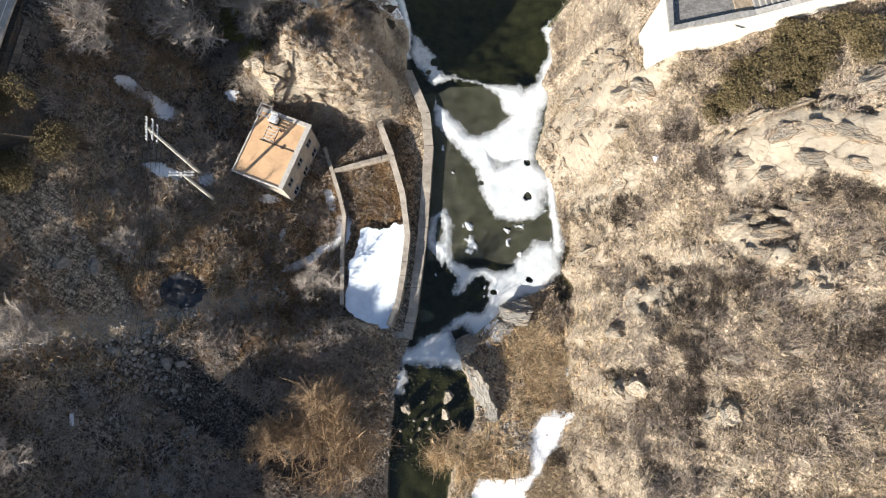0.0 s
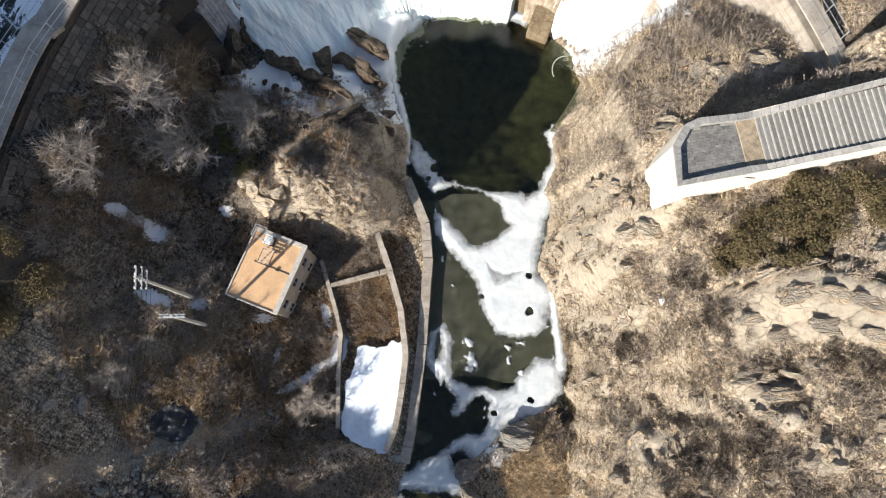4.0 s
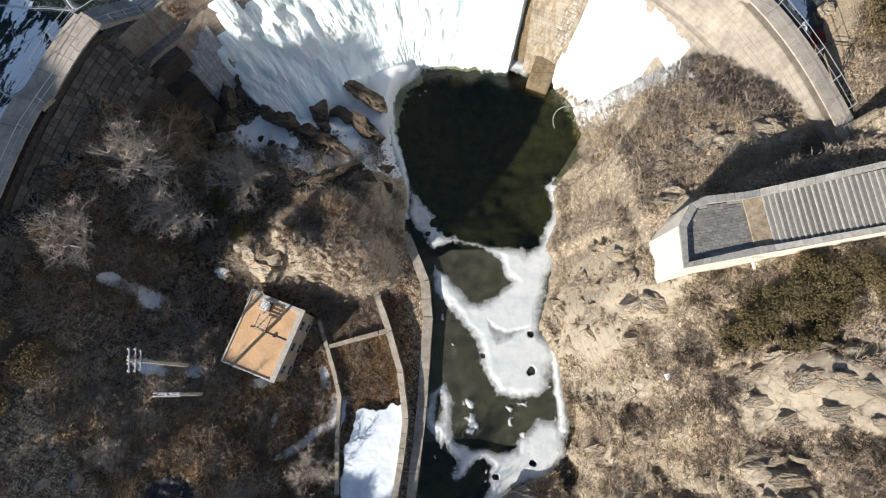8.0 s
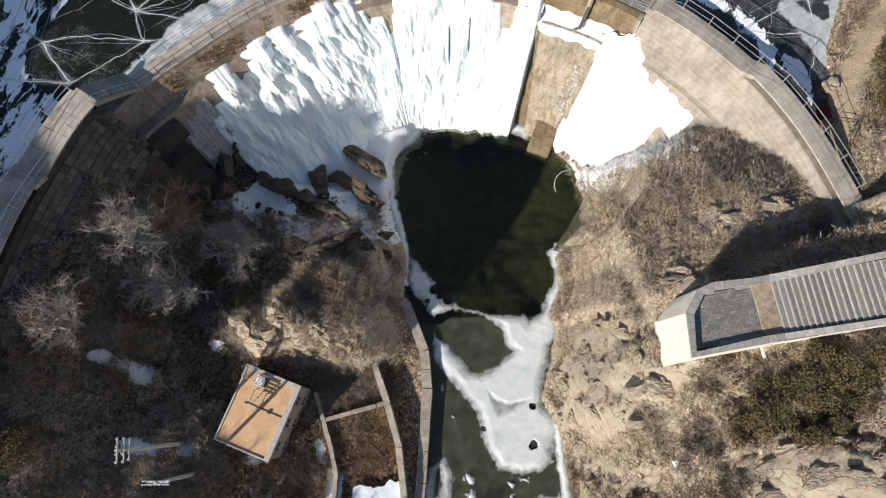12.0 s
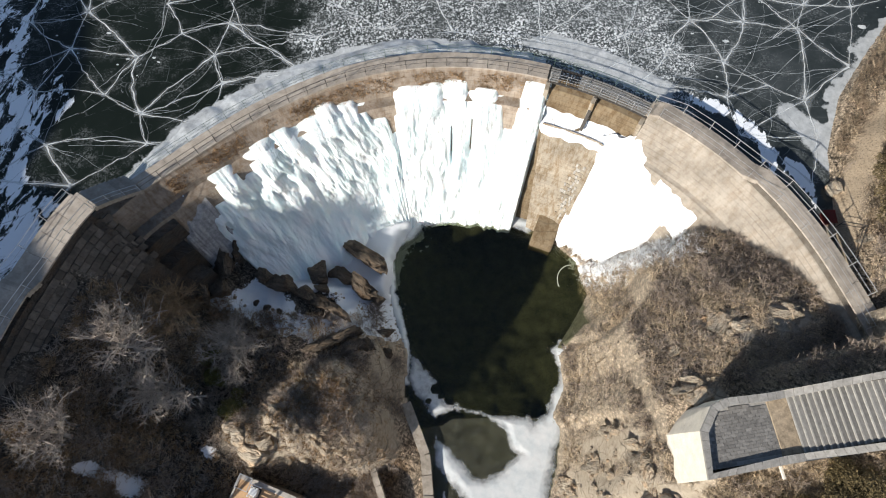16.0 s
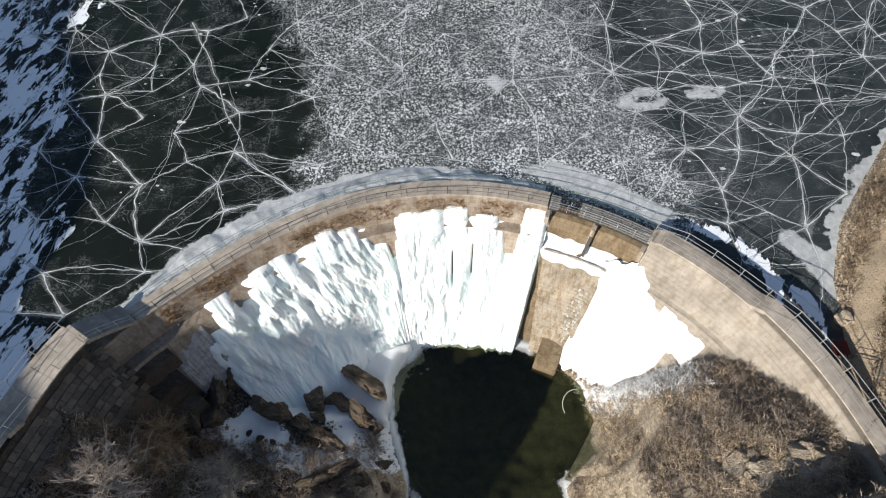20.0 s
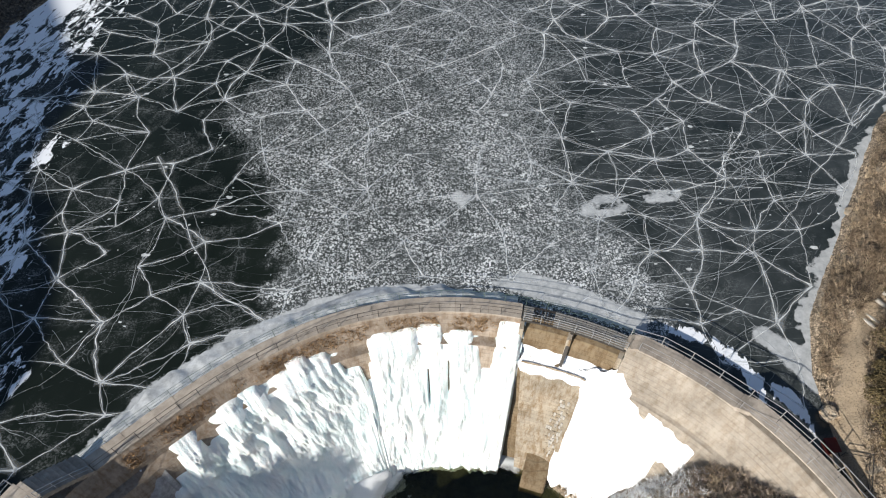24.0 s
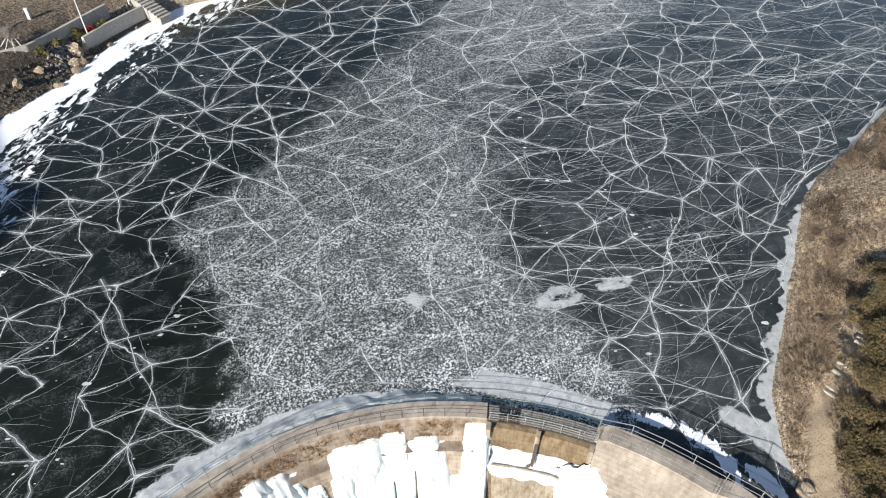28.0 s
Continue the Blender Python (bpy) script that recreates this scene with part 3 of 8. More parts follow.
def depth_in(x, y, poly):
    """Signed distance to a polygon's edge in metres, positive inside."""
    best, inside = np.full(x.shape, 1e9), np.zeros(x.shape, bool)
    for (ax, ay), (bx, by) in zip(poly, poly[1:] + poly[:1]):
        t = np.clip(((x - ax) * (bx - ax) + (y - ay) * (by - ay)) / ((bx - ax) ** 2 + (by - ay) ** 2), 0, 1)
        best = np.minimum(best, np.hypot(x - ax - t * (bx - ax), y - ay - t * (by - ay)))
        inside ^= ((ay > y) != (by > y)) & (x < ax + (y - ay) / (by - ay + 1e-12) * (bx - ax))
    return np.where(inside, best, -best)


SLAB = [(20.7, 14.6), (19.6, 18.3), (21.6, 19.2), (24.2, 19.6), (27.7, 18.4), (33, 17.6), (36, 15.2), (33, 13.2), (29.3, 13.4), (25.8, 14.1), (22.9, 14.6), (21.9, 13.4)]
SLAB_LOW = [(19.8, 11.8), (21.4, 12.8), (24.4, 12.0), (24.0, 10.9), (20.9, 10.3)]
LEDGES = [(14.6, 24.2, 1.9), (11.6, 24.6, 1.8), (13.9, 16.7, 1.4), (11.6, 21.3, 1.7), (16.5, 7.3, 1.3), (19.3, -1.8, 1.0), (13.9, 0.2, 1.2), (25.2, 6.9, 1.0), (19.1, 9.8, 1.0), (22.8, 9.6, 1.1), (13.0, 27.4, 1.4), (12.6, 11.4, 1.2), (20.4, 35.6, 1.2), (25.0, 36.2, 1.3), (17.6, 30.8, 1.1), (30.6, 20.6, 1.6)]


def bare_rock(x, y):
    """Where bedrock lies open on the east slope, 0 to 1."""
    rag = fbm(x * 0.8, y * 0.8, 47, 4)
    m = smooth(-0.25, 0.45, np.maximum(depth_in(x, y, SLAB), depth_in(x, y, SLAB_LOW)) + 0.55 * rag)
    for cx, cy, r in LEDGES:
        m = np.maximum(m, smooth(-0.2, 0.3, r - np.hypot((x - cx) * 0.8, (y - cy) * 1.2) + 0.9 * rag))
    return m


APRON = [(-19.7, 48.7), (-16.2, 51.9), (-12.4, 52.7), (-3.5, 52.2), (-2.0, 50.9), (-4.3, 48.9), (-5.1, 46.1), (-5.3, 43.8), (-6.0, 42.3), (-10.7, 42.4), (-16.3, 43.9), (-18.0, 45.9)]
STREAM = [(-20.9, 40.5), (-18.2, 42.3), (-16.0, 41.6), (-14.0, 39.8), (-11.1, 39.4), (-9.2, 41.6), (-5.6, 41.6), (-4.1, 39.2), (-4.8, 37.4), (-7.6, 38.4), (-10.8, 38.2), (-12.5, 37.4), (-16.1, 38.6), (-18.7, 39.6)]


GULLY = [(2.0, -9.4), (2.6, -7.8), (5.2, -8.1), (6.7, -7.8), (7.5, -6.9), (7.0, -5.4), (7.3, -3.7), (8.2, -2.4), (9.7, -1.9), (10.9, -2.2), (10.2, -3.0), (9.6, -4.7), (8.2, -6.4), (7.9, -7.3), (6.6, -8.8), (5.9, -10.4), (3.0, -11.5)]
PATCHES = [(-25.6, 25.1, 1.4, 1.7, 0.9, -25), (-27.5, 26.3, 1.2, 0.7, 0.5, 0), (-24.9, 19.2, 1.3, 1.9, 0.7, -20), (-21.6, 19.0, 1.3, 0.8, 0.7, 0), (-11.5, 18.4, 1.4, 0.5, 1.4, 12), (-10.2, 15.6, 1.5, 0.8, 1.8, -5), (-11.8, 13.6, 1.5, 1.5, 0.6, 30),
           (-15.6, 14.6, 1.2, 0.35, 1.1, -12), (-16.8, 17.9, 1.2, 1.0, 0.6, 0), (-14.7, 11.6, 1.1, 1.1, 0.5, 20), (-13.2, 12.4, 1.0, 0.9, 0.4, 35), (-20.2, 27.6, 1.1, 0.8, 0.7, 0), (10.7, 1.4, 1.1, 0.3, 1.0, -10), (6.7, 0.6, 0.8, 0.5, 0.5, 0)]


def snow_patch(x, y):
    return sum(hill(x, y, cx, cy, h * 0.82, sx, sy, a) for cx, cy, h, sx, sy, a in PATCHES)


SPUR = [(-13.3, 30.2), (-12.6, 31.9), (-11.2, 33.2), (-9.4, 33.2), (-8.2, 32.2), (-7.3, 30.2), (-7.2, 28.4), (-7.9, 27.4), (-9.6, 27.6), (-11.8, 28.3)]
CREVICES = [((19.2, 18.9), (21.8, 19.9), 0.7), ((21.8, 19.9), (24.1, 20.4), 1.0), ((24.1, 20.4), (26.3, 19.5), 1.7), ((26.3, 19.5), (28.6, 17.9), 1.4), ((20.9, 17.7), (22.4, 18.5), 0.6),
            ((21.7, 12.7), (23.7, 12.5), 1.0), ((21.9, 11.5), (23.9, 11.3), 1.1), ((22.0, 13.6), (23.0, 13.7), 0.6), ((14.2, 26.6), (15.2, 27.9), 1.0), ((12.6, 25.0), (14.4, 26.7), 0.8),
            ((16.0, 10.8), (17.0, 9.4), 1.2), ((16.6, 8.8), (19.8, 8.4), 1.3), ((17.2, 6.3), (19.4, 7.2), 0.9), ((13.2, 0.6), (14.4, 1.5), 1.1), ((12.6, -3.4), (14.0, -2.6), 0.9), ((19.0, -1.6), (19.2, 1.0), 0.9), ((15.0, 6.6), (15.9, 5.4), 0.8)]


def wing_foot(th):
    """Height at which the slope meets the wing wall, and the wall's offset there."""
    z = np.interp(th, [38, 43, 48, 52, 55, 58, 63.6, 68, 73], [-4.3, -1.7, 3.0, 7.6, 8.6, 9.0, 10.4, 11.2, 11.5])
    return z, np.interp(z, [-4.5, 8.35, 8.5, 11.9], [-6.6, -2.1, -1.75, -0.15])


def ground_z(x, y):
    """Height of the ground, in metres."""
    x, y = np.asarray(x, float), np.asarray(y, float)
    dl, dr = left_edge(y) - x, x - right_edge(y)
    # west bank: lower glade, terraces by the house, rocky hollow below the dam
    lo = np.interp(dl, [0, 1.2, 5, 8, 18, 25, 31, 45], [-4.2, -3.7, -1.8, -0.4, 1.7, 4.6, 9, 17])
    te = np.interp(dl, [0, 0.2, 8.5, 11, 14, 18.5, 25, 30, 36, 45], [-4.2, -3.75, -3.4, -3.2, -1.5, 1.6, 4.0, 8.0, 11, 17])
    up = np.interp(dl, [0, 1.5, 4, 9, 14, 20, 24, 27, 32], [-4.2, -3.2, -1.5, -0.6, 0.5, 2.5, 8, 12.5, 13.4])
    w1, w2 = smooth(4.5, 7.5, y), smooth(25.5, 29, y)
    L = lo * (1 - w1) + te * w1 * (1 - w2) + up * w2
    crown = depth_in(x, y, SPUR) + 0.55 * fbm(x * 0.5, y * 0.5, 26, 3)
    L = L + hill(x, y, -10.3, 31.8, 2.0, 3.2, 3.9, 40)
    L = L + (np.interp(y, [26, 29, 33], [4.2, 5.8, 6.0]) - L) * smooth(-2.6, 0.5, crown)
    L = L + hill(x, y, -15.5, 28.6, 4.6, 3.6, 2.4, -10) + hill(x, y, -7.2, 35.0, 3.0, 2.0, 2.6)
    L = L + hill(x, y, -23.5, 33, -2.5, 4, 5) + hill(x, y, -20.5, 25.5, -2.0, 3, 4)
    # east bank
    foot = x - np.interp(y, [-30, -14, -6, 0, 10, 20, 30, 37, 41, 50], [7, 9, 10.8, 11.0, 10.6, 10.5, 10.4, 11.2, 14.0, 13.6])
    foot = foot + 1.3 * fbm(x * 0.22, y * 0.22, 17, 4) * smooth(5, 1.5, foot)
    R = np.interp(foot, [-10, 0, 0.6, 1.8, 3.6, 8, 14, 20, 40, 80], [-3.9, -3.6, -2.2, 3.2, 6.2, 9.6, 13.6, 17, 30, 55])
    R = np.minimum(R, -4.3 + 1.3 * np.maximum(dr, 0) + 2.5 * np.maximum(dr - 1.5, 0))
    R = R + hill(x, y, 16.6, 25.6, 3.0, 4.5, 4.0) - hill(x, y, 14.5, 11.5, 4.6, 3.6, 4.2) - hill(x, y, 17.5, 41, 1.2, 4.5, 5)
    R = R - hill(x, y, 24, 40, 0.6, 6, 4) + hill(x, y, 24, 18.0, 1.6, 5, 3.5)
    lip = smooth(0.3, 2.5, dl) * (x < 0) + smooth(0.3, 2.5, dr) * (x >= 0)
    z = np.where(dl > 0, L, np.where(dr > 0, R, 0))
    flat = smooth(6, 8, y) * smooth(29, 27, y) * smooth(13, 10.5, dl) * (dl > 0)
    rough = fbm(x * 0.28, y * 0.28, 3, 5, 0.55) * 0.9 + (ridged(x * 0.55, y * 0.55, 40, 3) - 0.55) * 1.3
    rough = rough + 0.45 * (ridged(x * 1.1, y * 1.1, 44, 2) - 0.5) + 0.2 * fbm(x * 1.2, y * 1.2, 46, 2)
    low = np.where((dr > 0) & (foot < 1.5), 0.35, 1.0)
    open_rock = bare_rock(x, y) * (dr > 0.5)
    steps = 0.55 * (np.floor(2.2 * (z * 0.5 + 0.25 * x - 0.35 * y + 0.8 * fbm(x * 0.35, y * 0.35, 48, 3))) / 2.2 - (z * 0.5 + 0.25 * x - 0.35 * y))
    rough = rough * (1 - 0.86 * open_rock) + open_rock * (0.35 + steps)
    z = z + rough * low * lip * (1 - 0.92 * flat) * (0.6 + 0.4 * (dr > 0))
    z = z + (np.interp(y, [40, 46, 51], [-1.6, -2.4, -2.2]) + 0.12 * fbm(x * 0.8, y * 0.8, 14, 4) - z) * smooth(-0.8, 0.9, depth_in(x, y, APRON)) * (dl > 0)
    c8, s8 = math.cos(math.radians(8.5)), math.sin(math.radians(8.5))
    pu, pv = (x - 15.9) * c8 + (y - 24.95) * s8, -(x - 15.9) * s8 + (y - 24.95) * c8
    bench = 13.2 + np.maximum(pu - 6.4, 0) * 0.30 - 0.40 * np.maximum(pv - 5.5, 0) - 0.5 * np.maximum(6.4 - pu, 0) + 0.3 * fbm(x * 0.6, y * 0.6, 27, 3)
    z = np.where((pu > 0) & (pv > 2.5) & (dr > 3) & (y < 50), np.maximum(z, bench), z)
    for (ax, ay), (bx, by), drop in CREVICES:
        t, n_ = ((x - ax) * (bx - ax) + (y - ay) * (by - ay)) / ((bx - ax) ** 2 + (by - ay) ** 2), math.hypot(bx - ax, by - ay)
        lip_d = ((y - ay) * (bx - ax) - (x - ax) * (by - ay)) / n_ * (1 if bx > ax else -1) + 0.22 * fbm(x * 1.1, y * 1.1, 49, 2)
        z = z - drop * smooth(-0.02, 0.22, lip_d) * smooth(1.5, 0.5, lip_d) * smooth(-0.12, 0.1, t) * smooth(1.12, 0.9, t)
    inside = (dl <= 0) & (dr <= 0)
    deep = np.minimum(0.35 + 0.5 * np.minimum(-dl, -dr), np.interp(y, [-20, 6, 26, 33, 40, 52], [0.5, 0.6, 0.9, 1.2, 3.6, 4.0]))
    z = np.where(inside, RIVER_Z - deep + 0.25 * fbm(x, y, 9, 3) + hill(x, y, -0.9, -5.6, 1.5, 1.2, 0.9) + hill(x, y, 0.3, -3.9, 1.2, 0.7, 0.6), z)
    # the embankment under the west walkway, and the cut for the dam's foot
    th, off = lie(x, y)
    bank = np.interp(off, [-12, -8, -5, -3, -0.6], [-9, 3.0, 7.0, 9.8, 12.6]) + 0.5 * fbm(x * 0.6, y * 0.6, 12, 4)
    z = np.where((th < -60) & (th > -125) & (off < 0.3), np.maximum(z, bank - 6 * smooth(-66, -60, th) - 14 * smooth(-98, -122, th)), z)
    cap = np.interp(off, [-15, -8.2, -6.8, 0], [30, -1.5, -4.8, -6]) + 40 * smooth(40, 58, np.abs(th + 2)) * smooth(-0.3, -1.3, off) + 14 * smooth(36, 50, -th)
    z = np.where((off < 0.3) & (off > -15) & (y > 30) & (np.abs(th) < 60), np.minimum(z, cap), z)
    fz, fo = wing_foot(th)
    gap = np.maximum(fo - off, 0)
    z = np.where((th > 40) & (th < 78) & (y > 30) & (off < 0.3) & (gap < 12), np.clip(z, fz - 0.3 - 0.55 * gap, fz - 0.15 + 0.16 * gap), z)
    # the reservoir and its shores
    wl, er = west_shore(y) - x, x - east_shore(y)
    shoreW = np.interp(wl, [-6, 0, 1.5, 5, 7.5, 14, 30, 60], [8, 11.25, 11.5, 14.0, 15.0, 15.8, 18, 24])
    shoreE = np.interp(er, [-6, 0, 2.2, 2.6, 4.6, 6, 12, 30, 80], [8, 11.2, 13.4, 13.9, 14.0, 15.6, 19, 31, 60])
    up_z = np.maximum(np.where(wl > -6, shoreW, 8), np.where(er > -6, shoreE, 8)) + 0.35 * fbm(x * 0.5, y * 0.5, 21, 4) * (np.maximum(wl, er) > 0.2)
    z = np.where(behind_dam(x, y), up_z, z)
    z = np.where((y > 56) & (x < 30) & ~behind_dam(x, y), 8, z)
    # a high ridge to the south-west, which keeps the sun off the west bank
    a, s = x * SUN_TO.x + y * SUN_TO.y, -x * SUN_TO.y + y * SUN_TO.x
    top = np.interp(s, [-60, -8, 0, 4, 7, 9, 13, 16, 19, 21, 24, 26.6, 28, 31, 34, 37, 42, 47, 50, 52, 58, 60.8, 63.3, 70, 75.6, 80, 86, 90, 98, 102.6, 108, 111, 114, 117, 119.5, 126, 133, 140], RIDGE)
    top = top + (1.7 * fbm(s * 0.55, a * 0.3, 18, 3) - 0.6) * smooth(-4, 4, s) * smooth(33, 29, s)
    side = np.clip((-34 - a) / 26.0, 0, 1)
    z = np.where(a < -34, np.maximum(z, z + (top - z) * side ** 0.8), z)
    return z


RIDGE = [0, 2, 12.6, 17, 20.5, 25, 24, 20.6, 21.5, 19, 16.5, 17, 24, 26, 28.5, 36.5, 41, 45.9, 46.5, 46.2, 44.5, 47.6, 49.3, 51.5, 53, 54.4, 57, 60.5, 60.6, 63.7, 62, 64, 67, 67.5, 56, 50.5, 63, 75]
xs = np.concatenate([-np.geomspace(1200, 96, 24), np.arange(-92, -40.5, 1.25), np.arange(-40, 38, 0.28), np.arange(38.4, 47.5, 0.7), np.geomspace(48, 1200, 36)])
ys = np.concatenate([-np.geomspace(1200, 78, 24), np.arange(-74, -14.5, 1.1), np.arange(-14, 50, 0.28), np.arange(50.4, 62, 0.55), np.arange(62.5, 160, 1.6), np.geomspace(162, 1200, 26)])
GX, GY = np.meshgrid(xs, ys)
GZ = ground_z(GX, GY)
GDL, GDR = left_edge(GY) - GX, GX - right_edge(GY)
gy, gx = np.gradient(GZ, ys, xs)
steep = np.hypot(gx, gy)
on_land = (GDL > 0) | (GDR > 0)
rockness = smooth(0.9, 1.7, steep + 0.5 * fbm(GX * 0.4, GY * 0.4, 60, 4)) * on_land
rockness = np.maximum(rockness * np.where(GDR > 0, 0.5, 1.0), bare_rock(GX, GY) * (GDR > 0.5))
rockness = np.maximum(rockness, 0.45 * smooth(0.25, 0.7, hill(GX, GY, -11.5, 31.0, 1.0, 4.5, 4.0) + 0.5 * fbm(GX * 0.35, GY * 0.35, 62, 4) - 0.3))
rockness = rockness * (1 - 0.85 * smooth(5, 9, GDL) * (GY < 56) * (1 - smooth(0.2, 0.6, hill(GX, GY, -11.5, 30.5, 1.0, 6, 4.5))))
rust = smooth(0.2, 0.8, hill(GX, GY, -18, 12.5, 1.4, 8, 6) + hill(GX, GY, -8, 20, 1.5, 5, 8) + 0.5 * fbm(GX * 0.25, GY * 0.25, 63, 4) - 0.25) * (GX < 0)
# dark litter plus painted shade: hollows first, then most of the west bank
shade_litter = smooth(0.25, 0.8, hill(GX, GY, -18, -3, 1.4, 13, 8) + hill(GX, GY, -25, 28, 1.5, 9, 10) + hill(GX, GY, -12, 44, 1.3, 9, 7) + 0.3 * fbm(GX * 0.2, GY * 0.2, 64, 3) - 0.2)
shade_litter = np.maximum(shade_litter, 0.8 * smooth(3, 8, GDL) * (GY < 52) * (1 - 0.9 * smooth(0.1, 0.6, hill(GX, GY, -19, 13, 1.3, 9, 6) + hill(GX, GY, -11, 31.5, 1.1, 5, 3.5) + hill(GX, GY, -9, 20, 1.2, 4, 6) + hill(GX, GY, -32, 13, 0.8, 6, 5))))
# the lake's west bank has its shade put into the soil colour too
shade_litter = np.maximum(shade_litter, 0.9 * smooth(-0.5, 0.5, west_shore(GY) - GX) * smooth(24, 14, west_shore(GY) - GX + 2.5 * fbm(GX * 0.3, GY * 0.3, 67, 3)) * (GY > 60) * smooth(160, 120, GY))
# painted shade thinned along the sunlit stripe and the lit clearings
shade_litter = shade_litter * (1 - np.clip(0.95 * hill(GX, GY, -26.5, 6.5, 1, 10, 3.0, 28) + 0.8 * hill(GX, GY, -28.5, 15, 1, 6, 5) + 0.9 * hill(GX, GY, -17, 7.5, 1, 4, 2.6) + 0.7 * hill(GX, GY, -6, 1, 1, 3.2, 6), 0, 0.95) * (0.6 + 0.4 * smooth(-0.3, 0.3, fbm(GX * 0.6, GY * 0.6, 69, 4))))
bed = ((GDL <= 0) & (GDR <= 0) & (GY < 56)).astype(float)
snow = 1.35 * smooth(-1.2, 1.0, np.maximum(depth_in(GX, GY, APRON), depth_in(GX, GY, STREAM)) + 0.5 * fbm(GX * 0.8, GY * 0.8, 68, 4)) + hill(GX, GY, -9.5, 42.0, 0.3, 5, 1.3, 15) + hill(GX, GY, -11, 48.8, 1.3, 7.5, 2.4) + hill(GX, GY, -6.2, 40.8, 0.8, 1.6, 1.5) + hill(GX, GY, -15.5, 43.2, 0.8, 2.4, 1.5)
snow = snow + snow_patch(GX, GY) + 1.6 * smooth(-0.7, 0.5, depth_in(GX, GY, GULLY)) + hill(GX, GY, 4.6, 5.6, 0.9, 1.5, 1.4) + hill(GX, GY, 16.2, 46.5, 1.2, 3.6, 3.0)
TRAIL = [(28.6, 38.0), (30.0, 41.5), (30.9, 44.6), (32.0, 47.0), (33.1, 49.6), (34.8, 52.3), (37.2, 54.0), (40.2, 56.0), (43.5, 59.0), (47.3, 62.4), (54, 67)]
trail = np.zeros_like(GX)
for (ax, ay), (bx, by) in zip(TRAIL, TRAIL[1:]):
    t = np.clip(((GX - ax) * (bx - ax) + (GY - ay) * (by - ay)) / ((bx - ax) ** 2 + (by - ay) ** 2), 0, 1)
    trail = np.maximum(trail, smooth(1.0, 0.55, np.hypot(GX - ax - t * (bx - ax), GY - ay - t * (by - ay)) + 0.2 * fbm(GX, GY, 65, 3)))
trail = np.maximum(trail, 0.8 * smooth(1.6, 0.5, np.abs((GY - 6.8) - (GX + 24.0) * 0.30) + 0.5 * fbm(GX * 0.7, GY * 0.7, 66, 3)) * smooth(-40, -36, GX) * smooth(-15, -18, GX))
ground = grid_object("ground", GX, GY, GZ, M["ground"], attrs={"rock": rockness * (1 - trail), "rust": rust * (1 - bed), "shade_litter": shade_litter * (1 - bed), "bed": bed, "snow": snow, "trail": trail})
tagged(ground, "dry winter hillsides with brown grass, soil and pale rock", "ground", kind="structure")


def gz(x, y):
    return float(ground_z(np.array([x]), np.array([y]))[0])


# ---- water and lake ice ----
def sheet(name, xs_, ys_, z, keep_fn, material, attrs=None):
    X, Y = np.meshgrid(xs_, ys_)
    k = keep_fn(X, Y)
    k = k[:-1, :-1] & k[1:, :-1] & k[:-1, 1:] & k[1:, 1:]
    return grid_object(name, X, Y, np.full_like(X, z), material, k, attrs=attrs(X, Y) if attrs else None)


water = sheet("river_water", np.arange(-9, 17, 0.5), np.arange(-40, 54, 0.5), RIVER_Z, lambda x, y: y < 53, M["water"])
tagged(water, "still dark green river water in the plunge pool", "water", kind="structure")


SHELVES = [[(6.5, 60.9), (9.5, 61.9), (14.2, 59.8), (19.6, 56.2), (18.6, 54.6), (14.9, 56.6), (10.2, 59.0)],
           [(27.5, 53.5), (27.9, 54.5), (28.8, 54.5), (30.0, 53.2), (31.6, 52.2), (32.2, 50.4), (30.6, 48.0), (29.6, 50.0), (28.7, 52.0)],
           [(16.4, 68.8), (18.0, 70.1), (19.8, 70.2), (21.3, 68.4), (19.4, 67.4), (16.2, 67.8)],
           [(22.7, 69.6), (24.8, 70.4), (26.9, 70.0), (25.6, 68.7), (22.8, 68.8)],
           [(3.9, 71.2), (4.9, 72.1), (6.0, 70.9), (5.0, 69.7)]]
BLUE_SNOW = [[(20.6, 55.4), (23.9, 54.0), (26.1, 51.6), (27.0, 48.4), (26.3, 48.2), (25.4, 51.2), (23.5, 53.3), (20.4, 54.7)],
             [(26.8, 50.0), (28.6, 48.6), (29.6, 47.2), (29.2, 44.6), (28.3, 46.8)]]


